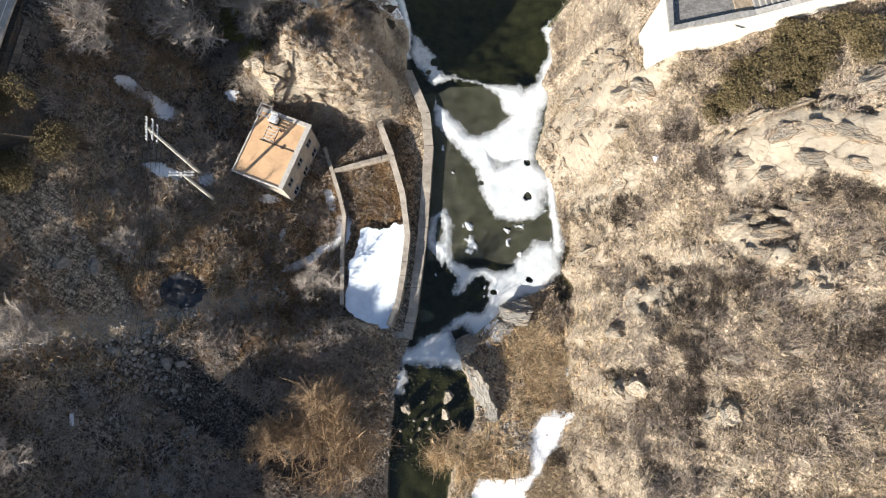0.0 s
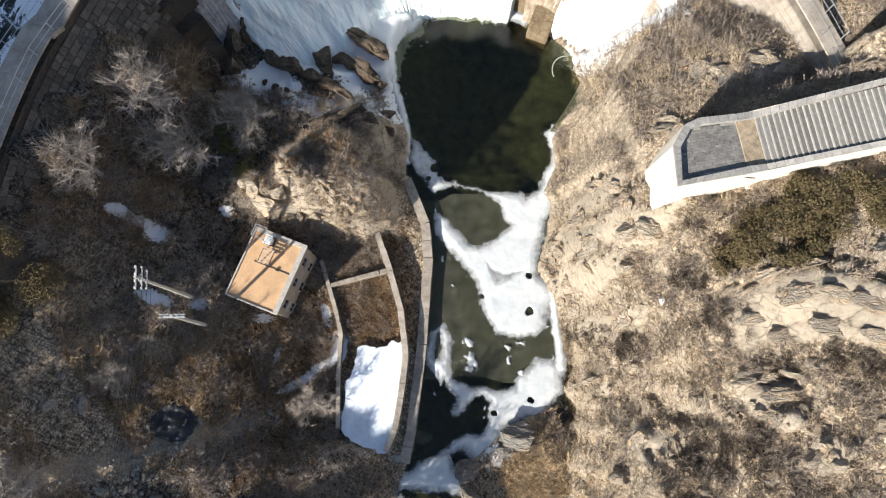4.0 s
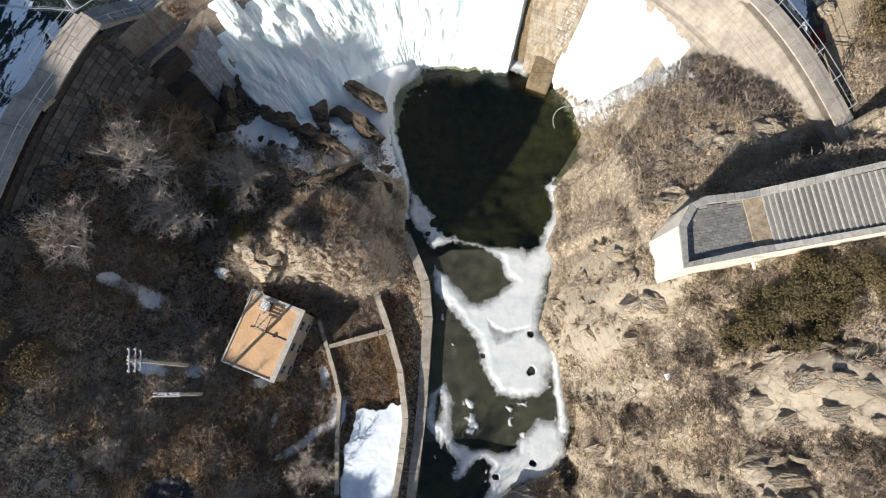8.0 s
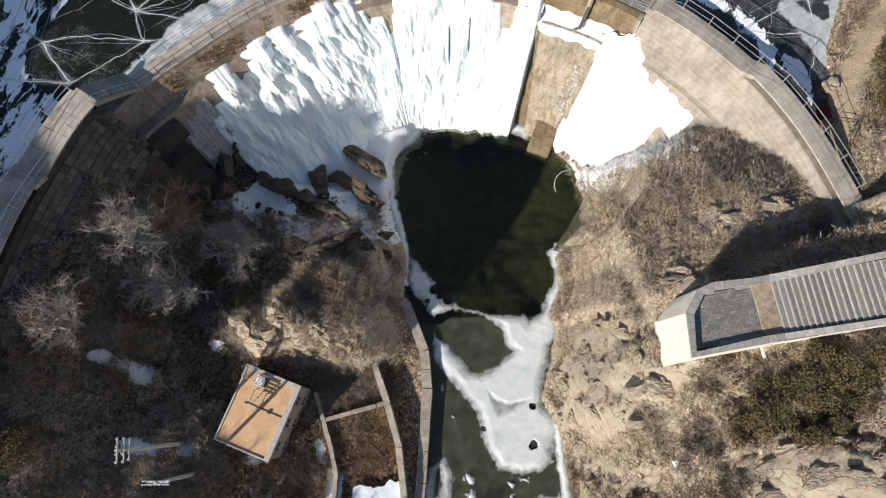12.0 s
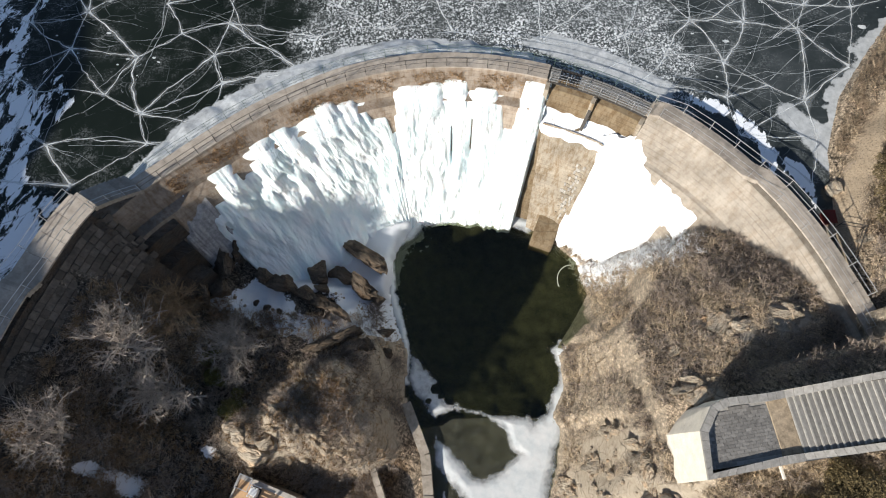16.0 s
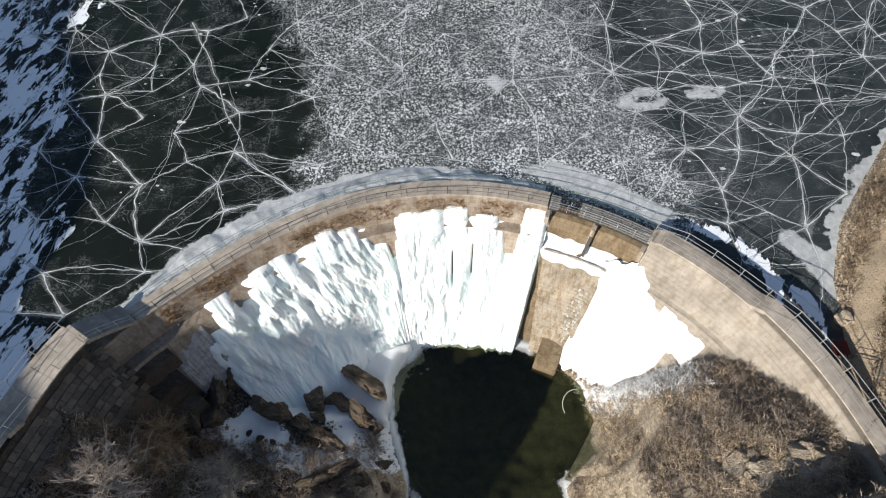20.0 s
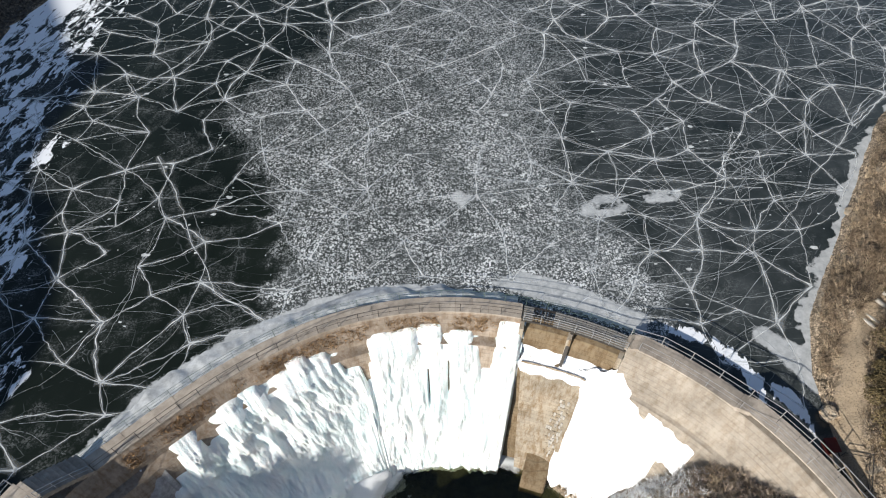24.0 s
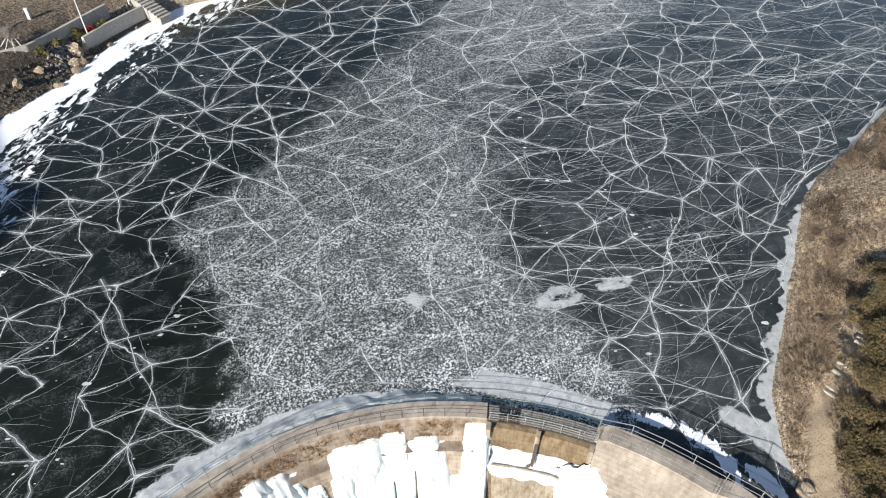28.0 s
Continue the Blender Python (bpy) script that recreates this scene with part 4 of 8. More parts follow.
def lake_attrs(x, y):
    wl = x - west_shore(y)
    th, off = lie(x, y)
    warp = 2.2 * fbm(x * 0.22, y * 0.22, 70, 4)
    rag = fbm(x * 0.9, y * 0.9, 72, 4)
    lo = np.interp(y, [50, 61.7, 64.5, 68.8, 73.7, 80.6, 85, 88.4, 95.6, 106, 112, 122, 140], [-14, -13.3, -12.2, -12.7, -14, -17.5, -21, -18.7, -11.5, -4.3, -3, 8, 20])
    hi = np.interp(y, [56.6, 59, 62.5, 67.4, 72.4, 79, 90, 109, 115, 123, 140], [20.5, 22.0, 21.5, 20.5, 18.5, 18.5, 21, 26, 44, 55, 70])
    bub = smooth(-0.8, np.interp(y, [60, 75, 100], [1.2, 3, 7]), x - lo + 1.6 * rag) * smooth(-1.0, np.interp(y, [60, 75, 100], [3, 7, 12]), hi - x + 1.8 * rag + warp)
    bub = bub * np.interp(y, [58, 76, 92, 110, 130], [1.0, 0.9, 0.6, 0.5, 0.6]) + 0.12 * smooth(0, 0.8, rag + 0.3 * warp)
    solid = smooth(101, 112, y)
    sn = (1.14 - 0.11 * solid) * smooth(17, 8, wl + warp * 1.2) + (0.08 + 0.5 * solid) * smooth(5.5, 2.5, wl + warp * 0.5) - 0.6
    sd = np.full(x.shape, -9.0)
    for k, poly in enumerate(SHELVES):
        d = depth_in(x, y, poly)
        sd = np.maximum(sd, np.minimum(d, 0.35 - 0.5 * np.abs(d - 0.35) + 0.35 * rag) if k > 1 else d)
    sd = np.maximum(sd, np.where((th > -56) & (th < 4), np.interp(th, [-56, -40, -12, 0, 4], [2.2, 3.7, 3.6, 3.0, 2.0]) + 0.5 * rag - off, -9))
    sd = np.maximum(sd, np.where(y > 52, 1.1 + 1.1 * rag + 0.3 * warp - (east_shore(y) - x), -9))
    for poly in BLUE_SNOW:
        sn = np.maximum(sn, 0.6 + 0.9 * depth_in(x, y, poly))
    return {"bubbles": bub, "snow": sn, "shelf": np.clip(0.55 + 0.75 * sd, -2, 2), "murk": smooth(-16, 24, x - 0.25 * (y - 60) + 2 * warp)}


lake = sheet("lake_ice", np.concatenate([np.arange(-60, 42, 0.42), np.arange(42, 150, 1.4)]), np.concatenate([np.arange(18, 76, 0.42), np.arange(76, 150, 0.7), np.arange(150, 190, 2)]), LAKE_Z, lambda x, y: behind_dam(x, y) & (lie(x, y)[1] > 0.45), M["lake"], lake_attrs)
tagged(lake, "dark frozen reservoir ice webbed with white cracks", "ice", kind="structure")


# ---- the dam ----
def sweep(name, t0, t1, section, material, parent=None, step=0.5, wobble=0.0, seed=0):
    """A body along the arc. section: rows of (offset from the crest's inner edge, height), or a function of the angle that gives them."""
    n = max(2, int(round((t1 - t0) / step)) + 1)
    rows = []
    for th in np.linspace(t0, t1, n):
        sec = section(th) if callable(section) else section
        r = float(arc_r(th))
        rows.append([tuple(polar(th, r + o, z)) for o, z in sec])
    k = len(rows[0])
    verts = [v for row in rows for v in row]
    faces = [(i * k + j, i * k + (j + 1) % k, (i + 1) * k + (j + 1) % k, (i + 1) * k + j) for i in range(n - 1) for j in range(k)]
    faces += [tuple(range(k))[::-1], tuple(range((n - 1) * k, n * k))]
    ob = mesh_object(name, verts, faces, material, parent)
    if wobble:
        for v in ob.data.vertices:
            q = v.co * 0.9
            v.co += Vector((noise.noise(q), noise.noise(q + Vector((7, 0, 0))), 0.6 * noise.noise(q + Vector((0, 9, 0))))) * wobble
    return ob


dam = base("dam", pose(0, 0, 0), "curved stone and concrete dam with a walkway on its crest", "dam", kind="structure")
sweep("body", -58, 16.5, [(1.35, 7.5), (1.35, 11.62), (0.05, 11.62), (-0.05, 11.3), (-0.75, 9.9), (-0.8, 9.25), (-1.7, 9.2), (-6.4, -5.5), (1.35, -5.5)], M["face"], dam, wobble=0.05)
sweep("spillway_body", 16.5, 33, [(1.35, 7.5), (1.35, 11.0), (0.2, 11.0), (-0.25, 10.9), (-1.1, 8.6), (-1.9, 8.4), (-6.4, -5.5), (1.35, -5.5)], M["spill"], dam)
sweep("wing_body", 33, 79, [(1.35, 7.5), (1.35, 12.2), (0.02, 12.2), (-0.15, 11.9), (-1.75, 8.5), (-2.1, 8.35), (-6.6, -4.5), (1.35, -5.5)], M["wing"], dam, wobble=0.03)
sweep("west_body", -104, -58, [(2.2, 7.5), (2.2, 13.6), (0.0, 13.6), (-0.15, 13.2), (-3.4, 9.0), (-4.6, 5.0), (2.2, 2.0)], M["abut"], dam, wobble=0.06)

# ---- river ice: shelves with holes and windows ----
ICE_UPPER = [(13.5, 38.6), (10.9, 37.8), (10.3, 37.1), (10.8, 35.3), (10.8, 33.8), (10.0, 33.0), (9.7, 31.7), (8.9, 30.5), (7.9, 29.9), (7.4, 30.5), (6.0, 30.8), (3.5, 31.5), (1.2, 32.2), (-0.1, 32.5), (-0.7, 34.2),
             (-3.0, 37.1), (-4.4, 40.5), (-5.4, 39.9), (-4.4, 37.4), (-3.8, 35.8), (-4.1, 34.3), (-3.4, 32.6), (-2.3, 31.5), (-1.6, 30.3), (-1.2, 28.8), (-0.8, 26.2), (0.0, 25.3), (1.7, 23.3), (2.9, 22.0), (3.4, 19.6)]
ICE_UPPER += [(3.8, 18.5), (4.8, 16.8), (6.2, 16.4), (8.4, 16.5), (9.3, 17.3), (9.7, 19.0), (10.4, 20.6), (8.9, 22.4), (8.9, 24.6), (10.0, 28.1), (11.4, 31.1), (12.4, 33.2), (12.9, 34.4), (12.0, 36.5)]
ICE_LOWER = [(-1.7, 16.9), (-0.3, 17.4), (0.3, 16.3), (0.0, 13.6), (0.5, 12.5), (2.0, 11.5), (3.1, 11.6), (4.7, 11.1), (6.3, 11.7), (7.4, 13.0), (8.5, 14.2), (9.9, 14.1), (10.8, 13.3), (10.7, 11.4), (9.6, 10.1), (8.9, 8.8), (7.0, 8.7), (5.7, 8.1),
             (4.7, 6.5), (5.5, 4.7), (5.2, 3.3), (3.8, 3.5), (2.4, 5.0), (1.5, 6.2), (-0.2, 5.6), (-1.7, 5.0), (-0.5, 5.7), (1.0, 6.9), (1.9, 7.2), (3.0, 7.2), (3.9, 8.3), (4.0, 10.2), (3.3, 10.9), (2.4, 10.8), (1.2, 9.4), (0.6, 9.3), (0.9, 10.7),
             (0.3, 11.2), (-0.1, 12.7), (-0.7, 11.9), (-1.2, 13.0), (-1.8, 13.7), (-1.9, 15.3)]
ICE_WEIR = [(-4.8, 3.2), (-3.3, 4.3), (-1.7, 5.2), (-0.2, 5.6), (0.6, 4.2), (1.9, 3.3), (1.4, 2.0), (-0.2, 2.5), (-2.6, 2.6), (-4.3, 2.4)]
ICE_EDGE = [(-5.2, 1.9), (-4.2, 1.8), (-4.4, 0.0), (-5.2, 0.0)]
WINDOWS = [[(-0.8, 30.6), (0.7, 31.1), (2.9, 30.6), (5.2, 29.4), (5.7, 27.9), (6.7, 27.3), (5.1, 25.9), (3.4, 25.2), (2.0, 25.4), (0.6, 27.1), (-0.8, 28.8), (-1.4, 30.1)],
           [(-1.3, 16.8), (-0.6, 16.8), (-0.4, 15.2), (-0.6, 14.2), (-1.1, 14.1), (-1.5, 15.5)]]
MELT = [(3.7, 24.0), (4.4, 21.9), (4.8, 21.2), (6.3, 21.7), (8.0, 22.8), (7.0, 23.0), (5.6, 22.7), (4.5, 23.4)]
FRINGE = [(0.45, [(-5.2, 49.6), (-5.6, 46), (-5.5, 43), (-4.6, 39.8), (-3.9, 37), (-4.0, 34.2)]), (0.8, [(-4.9, 48.6), (-2.6, 50.7), (1.0, 51.2), (4.4, 51.4), (8.5, 50.1)]), (0.7, [(14.0, 47.5), (14.4, 44.5)]),
          (0.55, [(10.2, 21.0), (10.4, 18.2), (10.7, 15.4), (10.6, 13.5)])]
HOLES = [(7.95, 18.7, 0.42), (8.0, 22.2, 0.3), (3.45, 20.2, 0.26), (-1.2, 33.3, 0.42), (-0.5, 32.7, 0.24), (-1.8, 32.2, 0.26), (4.3, 9.3, 0.26), (7.7, 10.4, 0.24)]
FLOES = [(2.2, 15.9, 0.42), (2.3, 14.4, 0.42), (2.5, 13.8, 0.5), (1.9, 13.2, 0.34), (7.0, 15.8, 0.3), (5.7, 14.2, 0.3), (0.5, 21.4, 0.2), (-0.4, 23.9, 0.2), (7.2, 12.9, 0.3), (1.5, 15.6, 0.14), (-1.2, 11.0, 0.16), (3.6, 10.0, 0.2), (3.4, 8.8, 0.16), (5.9, 15.2, 0.2)]


def ice_field(x, y):
    """How thick the ice lies on the river; none below a half."""
    wx, wy = x + 0.22 * fbm(x * 0.9, y * 0.9, 80, 4, 0.55), y + 0.22 * fbm(x * 0.9 + 30, y * 0.9, 81, 4, 0.55)
    upper = np.minimum(depth_in(wx, wy, ICE_UPPER), -depth_in(wx, wy, WINDOWS[0]))
    lower = np.minimum(depth_in(wx, wy, ICE_LOWER), -depth_in(wx, wy, WINDOWS[1]))
    d = np.maximum(np.maximum(upper, lower), np.maximum(depth_in(wx, wy, ICE_WEIR), depth_in(wx, wy, ICE_EDGE)))
    f = np.clip(0.55 + 0.5 * d, 0, 1)
    f = f - 0.42 * smooth(-0.3, 0.5, depth_in(wx, wy, MELT))
    f = f - 0.30 * smooth(27.5, 31, y) * smooth(8.0, 3.0, x) * smooth(0.2, -0.2, x - 9)
    for w, pts in FRINGE:
        for (ax, ay), (bx, by) in zip(pts, pts[1:]):
            t = np.clip(((wx - ax) * (bx - ax) + (wy - ay) * (by - ay)) / ((bx - ax) ** 2 + (by - ay) ** 2), 0, 1)
            f = np.maximum(f, 1.0 - 0.5 * np.hypot(wx - ax - t * (bx - ax), wy - ay - t * (by - ay)) / w)
    for cx, cy, r in FLOES:
        f = np.maximum(f, 1.0 - 0.5 * np.hypot(x - cx + 0.3 * fbm(x * 2, y * 2, 82, 3), y - cy + 0.3 * fbm(x * 2, y * 2, 83, 3)) / r)
    speck = fbm(x * 2.6, y * 2.2, 84, 3) * 0.5 + 0.16 * smooth(20, 12, y) * smooth(3, 8, x)
    f = np.maximum(f, np.where((y > 11.5) & (y < 26) & (speck > 0.52), 0.5 + speck - 0.52, 0))
    for cx, cy, r in HOLES:
        f = f * smooth(r * 0.8, r * 1.12, np.hypot(x - cx, (y - cy) * 1.1) + 0.12 * fbm(x * 2.5, y * 2.5, 85, 2))
    return f


IX, IY = np.meshgrid(np.arange(-7, 15.5, 0.1), np.arange(-1, 53, 0.1))
IF = ice_field(IX, IY)
IZ = RIVER_Z + 0.012 + np.clip((IF - 0.4) * 0.4, 0, 0.2) + 0.012 * fbm(IX * 1.5, IY * 1.5, 86, 2) * smooth(0.5, 0.8, IF)
ik = (IF > 0.2)
ik = ik[:-1, :-1] & ik[1:, 1:] & ik[1:, :-1] & ik[:-1, 1:]
river_ice = grid_object("river_ice", IX, IY, IZ, M["ice"], ik, attrs={"thick": IF})
tagged(river_ice, "broken white shelf ice along the river", "ice", kind="structure")
THX, THY = np.meshgrid(np.arange(-3, 11, 0.125), np.arange(5, 33, 0.125))
thin = grid_object("thin_ice", THX, THY, np.full_like(THX, RIVER_Z + 0.006), M["thin"], (fbm(THX[:-1, :-1] * 0.15, THY[:-1, :-1] * 0.15, 90, 3) + 1.2 * smooth(11.5, 13, THY[:-1, :-1]) * smooth(31.5, 30, THY[:-1, :-1] + 0.15 * np.abs(THX[:-1, :-1] - 3)) > 0.75) & (THY[:-1, :-1] < 30.6))
tagged(thin, "thin clear ice with frozen bubbles over dark water", "ice", kind="structure")

# ---- lake cracks ----
rng = np.random.default_rng(4)


def ribbon(tris, p, w, z):
    """A flat strip along the points p with widths w."""
    d = np.gradient(p, axis=0)
    d /= np.linalg.norm(d, axis=1)[:, None] + 1e-9
    w = w * np.interp(p[:, 1], [70, 90, 140], [1.0, 1.25, 1.9])
    nrm = np.stack([-d[:, 1], d[:, 0]], 1) * w[:, None] * 0.5
    a = np.concatenate([p + nrm, np.full((len(p), 1), z)], 1)
    b = np.concatenate([p - nrm, np.full((len(p), 1), z)], 1)
    for i in range(len(p) - 1):
        tris.append((a[i], b[i], b[i + 1]))
        tris.append((a[i], b[i + 1], a[i + 1]))


def crack_line(p0, p1, bend, n, seed):
    t = np.linspace(0, 1, n)[:, None]
    d = p1 - p0
    side = np.array([-d[1], d[0]])
    wob = fbm(t[:, 0] * 3.5 + seed, t[:, 0] * 0 + seed * 1.7, 91, 3)[:, None]
    kink = fbm(t[:, 0] * 11 + seed * 2.3, t[:, 0] * 0 + seed * 0.9, 93, 3)[:, None]
    return p0 + d * t + side * (bend * 4 * t * (1 - t) + (0.032 * wob + 0.014 * kink) * np.sin(np.pi * t) ** 0.7)


nodes = []
for i in range(14000):
    q = np.array([rng.uniform(-46, 112), rng.uniform(40, 165)])
    gap = 2.7 + 3.0 * rng.random() + (1.5 if q[1] > 110 else 0)
    if behind_dam(q[0], q[1]) and lie(q[0], q[1])[1] > 2.2 and q[0] > west_shore(q[1]) + 5 and q[0] < east_shore(q[1]) - 0.6:
        if all((0.8 * (q[0] - n[0])) ** 2 + (1.15 * (q[1] - n[1])) ** 2 > gap * gap for n in nodes):
            nodes.append(q)
nodes = np.array(nodes)
tris, haze, fine = [], [], []


def on_ice(p):
    return bool((behind_dam(p[:, 0], p[:, 1]) & (lie(p[:, 0], p[:, 1])[1] > 1.0) & (p[:, 0] < east_shore(p[:, 1]) - 0.2) & (p[:, 0] > west_shore(p[:, 1]) + 4)).all())


for i, q in enumerate(nodes):
    dist = ((nodes - q) ** 2).sum(1)
    near = np.argsort(dist)[1:14]
    for j in near:
        if j < i or dist[j] > 190 or rng.random() < 0.16:
            continue
        mid, rad2 = (q + nodes[j]) / 2, dist[j] / 4
        if any(k != j and ((nodes[k] - mid) ** 2).sum() < rad2 * 0.86 for k in near):
            continue
        force = rng.choice([0.5, 0.9, 1.7], p=[0.45, 0.33, 0.22])
        n = 24
        t = np.linspace(-1, 1, n)
        p = crack_line(q, nodes[j], rng.normal(0, 0.045), n, i * 0.37 + j)
        if not on_ice(p):
            continue
        ribbon(tris, p, (0.020 + 0.030 * force * (1 + 0.5 * np.sin(9 * t + i)) + 0.16 * force * np.abs(t) ** 10), LAKE_Z + 0.010)
        for k, wide in enumerate((1.0, 0.62, 0.34)):
            ribbon(haze, p, wide * (0.12 + 0.17 * force * (1 + 0.6 * np.sin(5 * t + j)) + 0.5 * force * np.abs(t) ** 5), LAKE_Z + 0.005 + 0.0015 * k)
        for e in range(int(rng.integers(0, 3))):
            a, b = sorted(rng.uniform(0, 1, 2)) if rng.random() < 0.5 else (0.0, 1.0)
            o = rng.normal(0, 1.3, 2)
            ribbon(fine, crack_line(q + (nodes[j] - q) * a + o * (a > 0), q + (nodes[j] - q) * b + o * (b < 1), rng.normal(0, 0.09), 10, i * 0.91 + e), np.full(10, 0.02 + 0.022 * rng.random()), LAKE_Z + 0.014 + 0.001 * e)
for i, q in enumerate(nodes):
    east_side = smooth(-5, 18, q[0] - 0.1 * (q[1] - 70))
    for k in range(int(rng.integers(1, 3) + 4.5 * east_side)):
        th = rng.normal(0.12, 0.42) if rng.random() < 0.75 else rng.uniform(0, 3.1)
        if rng.random() < 0.5:
            th += math.pi
        L = rng.uniform(4, 11 + 8 * east_side)
        p = crack_line(q + rng.normal(0, 0.25, 2), q + L * np.array([math.cos(th), math.sin(th)]), rng.normal(0, 0.05), 14, i * 0.61 + k)
        if on_ice(p):
            ribbon(fine, p, (0.02 + 0.034 * rng.random()) * np.sin(np.linspace(0.9, np.pi - 0.1, 14)), LAKE_Z + 0.018 + 0.0004 * k)
for i in range(26):
    q, th = np.array([rng.uniform(-34, 60), rng.uniform(58, 128)]), rng.normal(0.1, 0.5)
    for k in range(int(rng.integers(4, 9))):
        e = q + rng.uniform(5, 9) * np.array([math.cos(th), math.sin(th)])
        p = crack_line(q, e, rng.normal(0, 0.03), 18, i * 1.7 + k)
        if not on_ice(p):
            break
        w = rng.uniform(0.6, 1.2)
        ribbon(tris, p, w * (0.05 + 0.02 * np.sin(np.linspace(0, 9, 18) + i)), LAKE_Z + 0.012 + 0.0002 * i)
        for m, wide in enumerate((1.1, 0.6)):
            ribbon(haze, p, wide * w * (0.38 + 0.16 * np.sin(np.linspace(0, 6, 18) + k)), LAKE_Z + 0.0056 + 0.0015 * m)
        q, th = e, th + rng.normal(0, 0.22)
for i in range(420):
    q = np.array([rng.uniform(-34, 40), rng.uniform(57, 125)])
    r = rng.choice([0.07, 0.12, 0.22], p=[0.6, 0.3, 0.1]) * rng.uniform(0.7, 1.3)
    ring = q + np.stack([np.cos(np.arange(9) * 0.698) * 1.25, np.sin(np.arange(9) * 0.698) * 0.8], 1) * (r * rng.uniform(0.6, 1.3, (9, 1)))
    if on_ice(ring):
        lift = lambda v: np.array([v[0], v[1], LAKE_Z + 0.024])
        tris += [(lift(q), lift(ring[k]), lift(ring[(k + 1) % 9])) for k in range(9)]
tagged(raw(haze, "crack_edges", M["crackhaze"]), "milky edges of the pressure cracks in black ice", "crack", kind="stuff")
tagged(raw(fine, "hairline_cracks", M["crackfine"]), "fine white hairline cracks crossing the lake ice", "crack", kind="stuff")
cracks = raw(tris, "ice_cracks", M["crack"])
tagged(cracks, "white pressure cracks across the black lake ice", "crack", kind="stuff")

def pipe_run(bm, pts, w, sides=5):
    """One bent pipe through the points."""
    rings = []
    for i, p in enumerate(pts):
        q = (pts[min(i + 1, len(pts) - 1)] - pts[max(i - 1, 0)]).to_track_quat("Z", "Y")
        rings.append([bm.verts.new(p + q @ Vector((math.cos(a) * w / 2, math.sin(a) * w / 2, 0))) for a in [k * 2 * math.pi / sides for k in range(sides)]])
    for r0, r1 in zip(rings, rings[1:]):
        for k in range(sides):
            bm.faces.new((r0[k], r0[(k + 1) % sides], r1[(k + 1) % sides], r1[k]))
    bm.faces.new(rings[0][::-1])
    bm.faces.new(rings[-1])
    return bm


# ---- crest walkway: slabs, stairs, rails ----
def arc_slab(name, t0, t1, o0, o1, z0, z1, material, parent, n=3):
    ths = np.linspace(t0, t1, n)
    v, f = [], []
    for th in ths:
        r = float(arc_r(th))
        v += [tuple(polar(th, r + o, z)) for o, z in ((o0, z0), (o1, z0), (o1, z1), (o0, z1))]
    for i in range(n - 1):
        for j in range(4):
            f.append((i * 4 + j, (i + 1) * 4 + j, (i + 1) * 4 + (j + 1) % 4, i * 4 + (j + 1) % 4))
    f += [(0, 1, 2, 3), tuple(range((n - 1) * 4, n * 4))[::-1]]
    return mesh_object(name, v, f, material, parent)


deck = base("crest_walkway", pose(0, 0, 0), "pale concrete slab walkway on the dam crest", "walkway", kind="structure")
def slabs(t0, t1, step, o0, o1, z):
    n = max(1, int(round((t1 - t0) / step)))
    for i in range(n):
        a, b = t0 + (t1 - t0) * i / n, t0 + (t1 - t0) * (i + 1) / n
        arc_slab("slab", a + 0.02, b - 0.02, o0, o1, z - 0.16, z + 0.012 * math.sin(i * 2.1), M["deck"], deck)


slabs(-51, 16.4, 2.6, -0.05, 1.4, CREST_Z)
slabs(34.6, 49.6, 3.0, -0.1, 1.4, 12.55)
slabs(51.6, 79, 3.0, -0.1, 1.4, 13.2)
slabs(-69, -57.2, 3.2, -0.1, 2.3, 13.9)
slabs(-104, -71.2, 3.4, -0.1, 2.3, 14.4)


def stair(t0, t1, n, za, zb, o0, o1, label):
    s = base("crest_stairs", pose(0, 0, 0), label, "stairs", "stairs on the dam crest")
    for i in range(n):
        a, b = t0 + (t1 - t0) * i / n, t0 + (t1 - t0) * (i + 1) / n
        z = za + (zb - za) * (i + 1) / n
        arc_slab("step", min(a, b), max(a, b), o0, o1, z - 0.5, z - 0.01 * (i % 2), M["deck"], s, 2)
    return s


stair(-51, -57.2, 11, CREST_Z, 13.9, -0.05, 2.0, "flight of concrete steps up to the west walkway")
stair(-69, -71.2, 4, 13.9, 14.4, -0.1, 2.3, "four broad concrete steps on the shaded walkway")
stair(32.6, 34.6, 5, CREST_Z, 12.55, -0.05, 1.4, "short concrete steps onto the wing wall")
stair(49.6, 51.6, 5, 12.55, 13.2, -0.05, 1.4, "five concrete steps between two crest levels")


def railing(t0, t1, off, zfun, gap, rails, top, material, label, w=0.045):
    r = base("railing", pose(0, 0, 0), label, "railing", "railings of the dam walkway")
    n = max(2, int(round(math.radians(abs(t1 - t0)) * 31 / gap)) + 1)
    pts = []
    for th in np.linspace(t0, t1, n):
        p = polar(th, float(arc_r(th)) + off, zfun(th))
        pts.append(p)
        bm = bmesh.new()
        beam(bm, p - Vector((0, 0, 0.1)), p + Vector((0, 0, top + 0.02)), w * 1.15, sides=6)
        part("post", bm, material, r)
    for h in rails:
        bm = bmesh.new()
        pipe_run(bm, [p + Vector((0, 0, h)) for p in pts], w * (1.0 if h == rails[-1] else 0.75))
        part("rail", bm, material, r)
    return r


def crest_h(th):
    return float(np.interp(th, [-71.3, -71.2, -69, -57.2, -51, 32.6, 34.6, 49.6, 51.6], [14.4, 14.4, 13.9, 13.9, CREST_Z, CREST_Z, 12.55, 12.55, 13.2]))


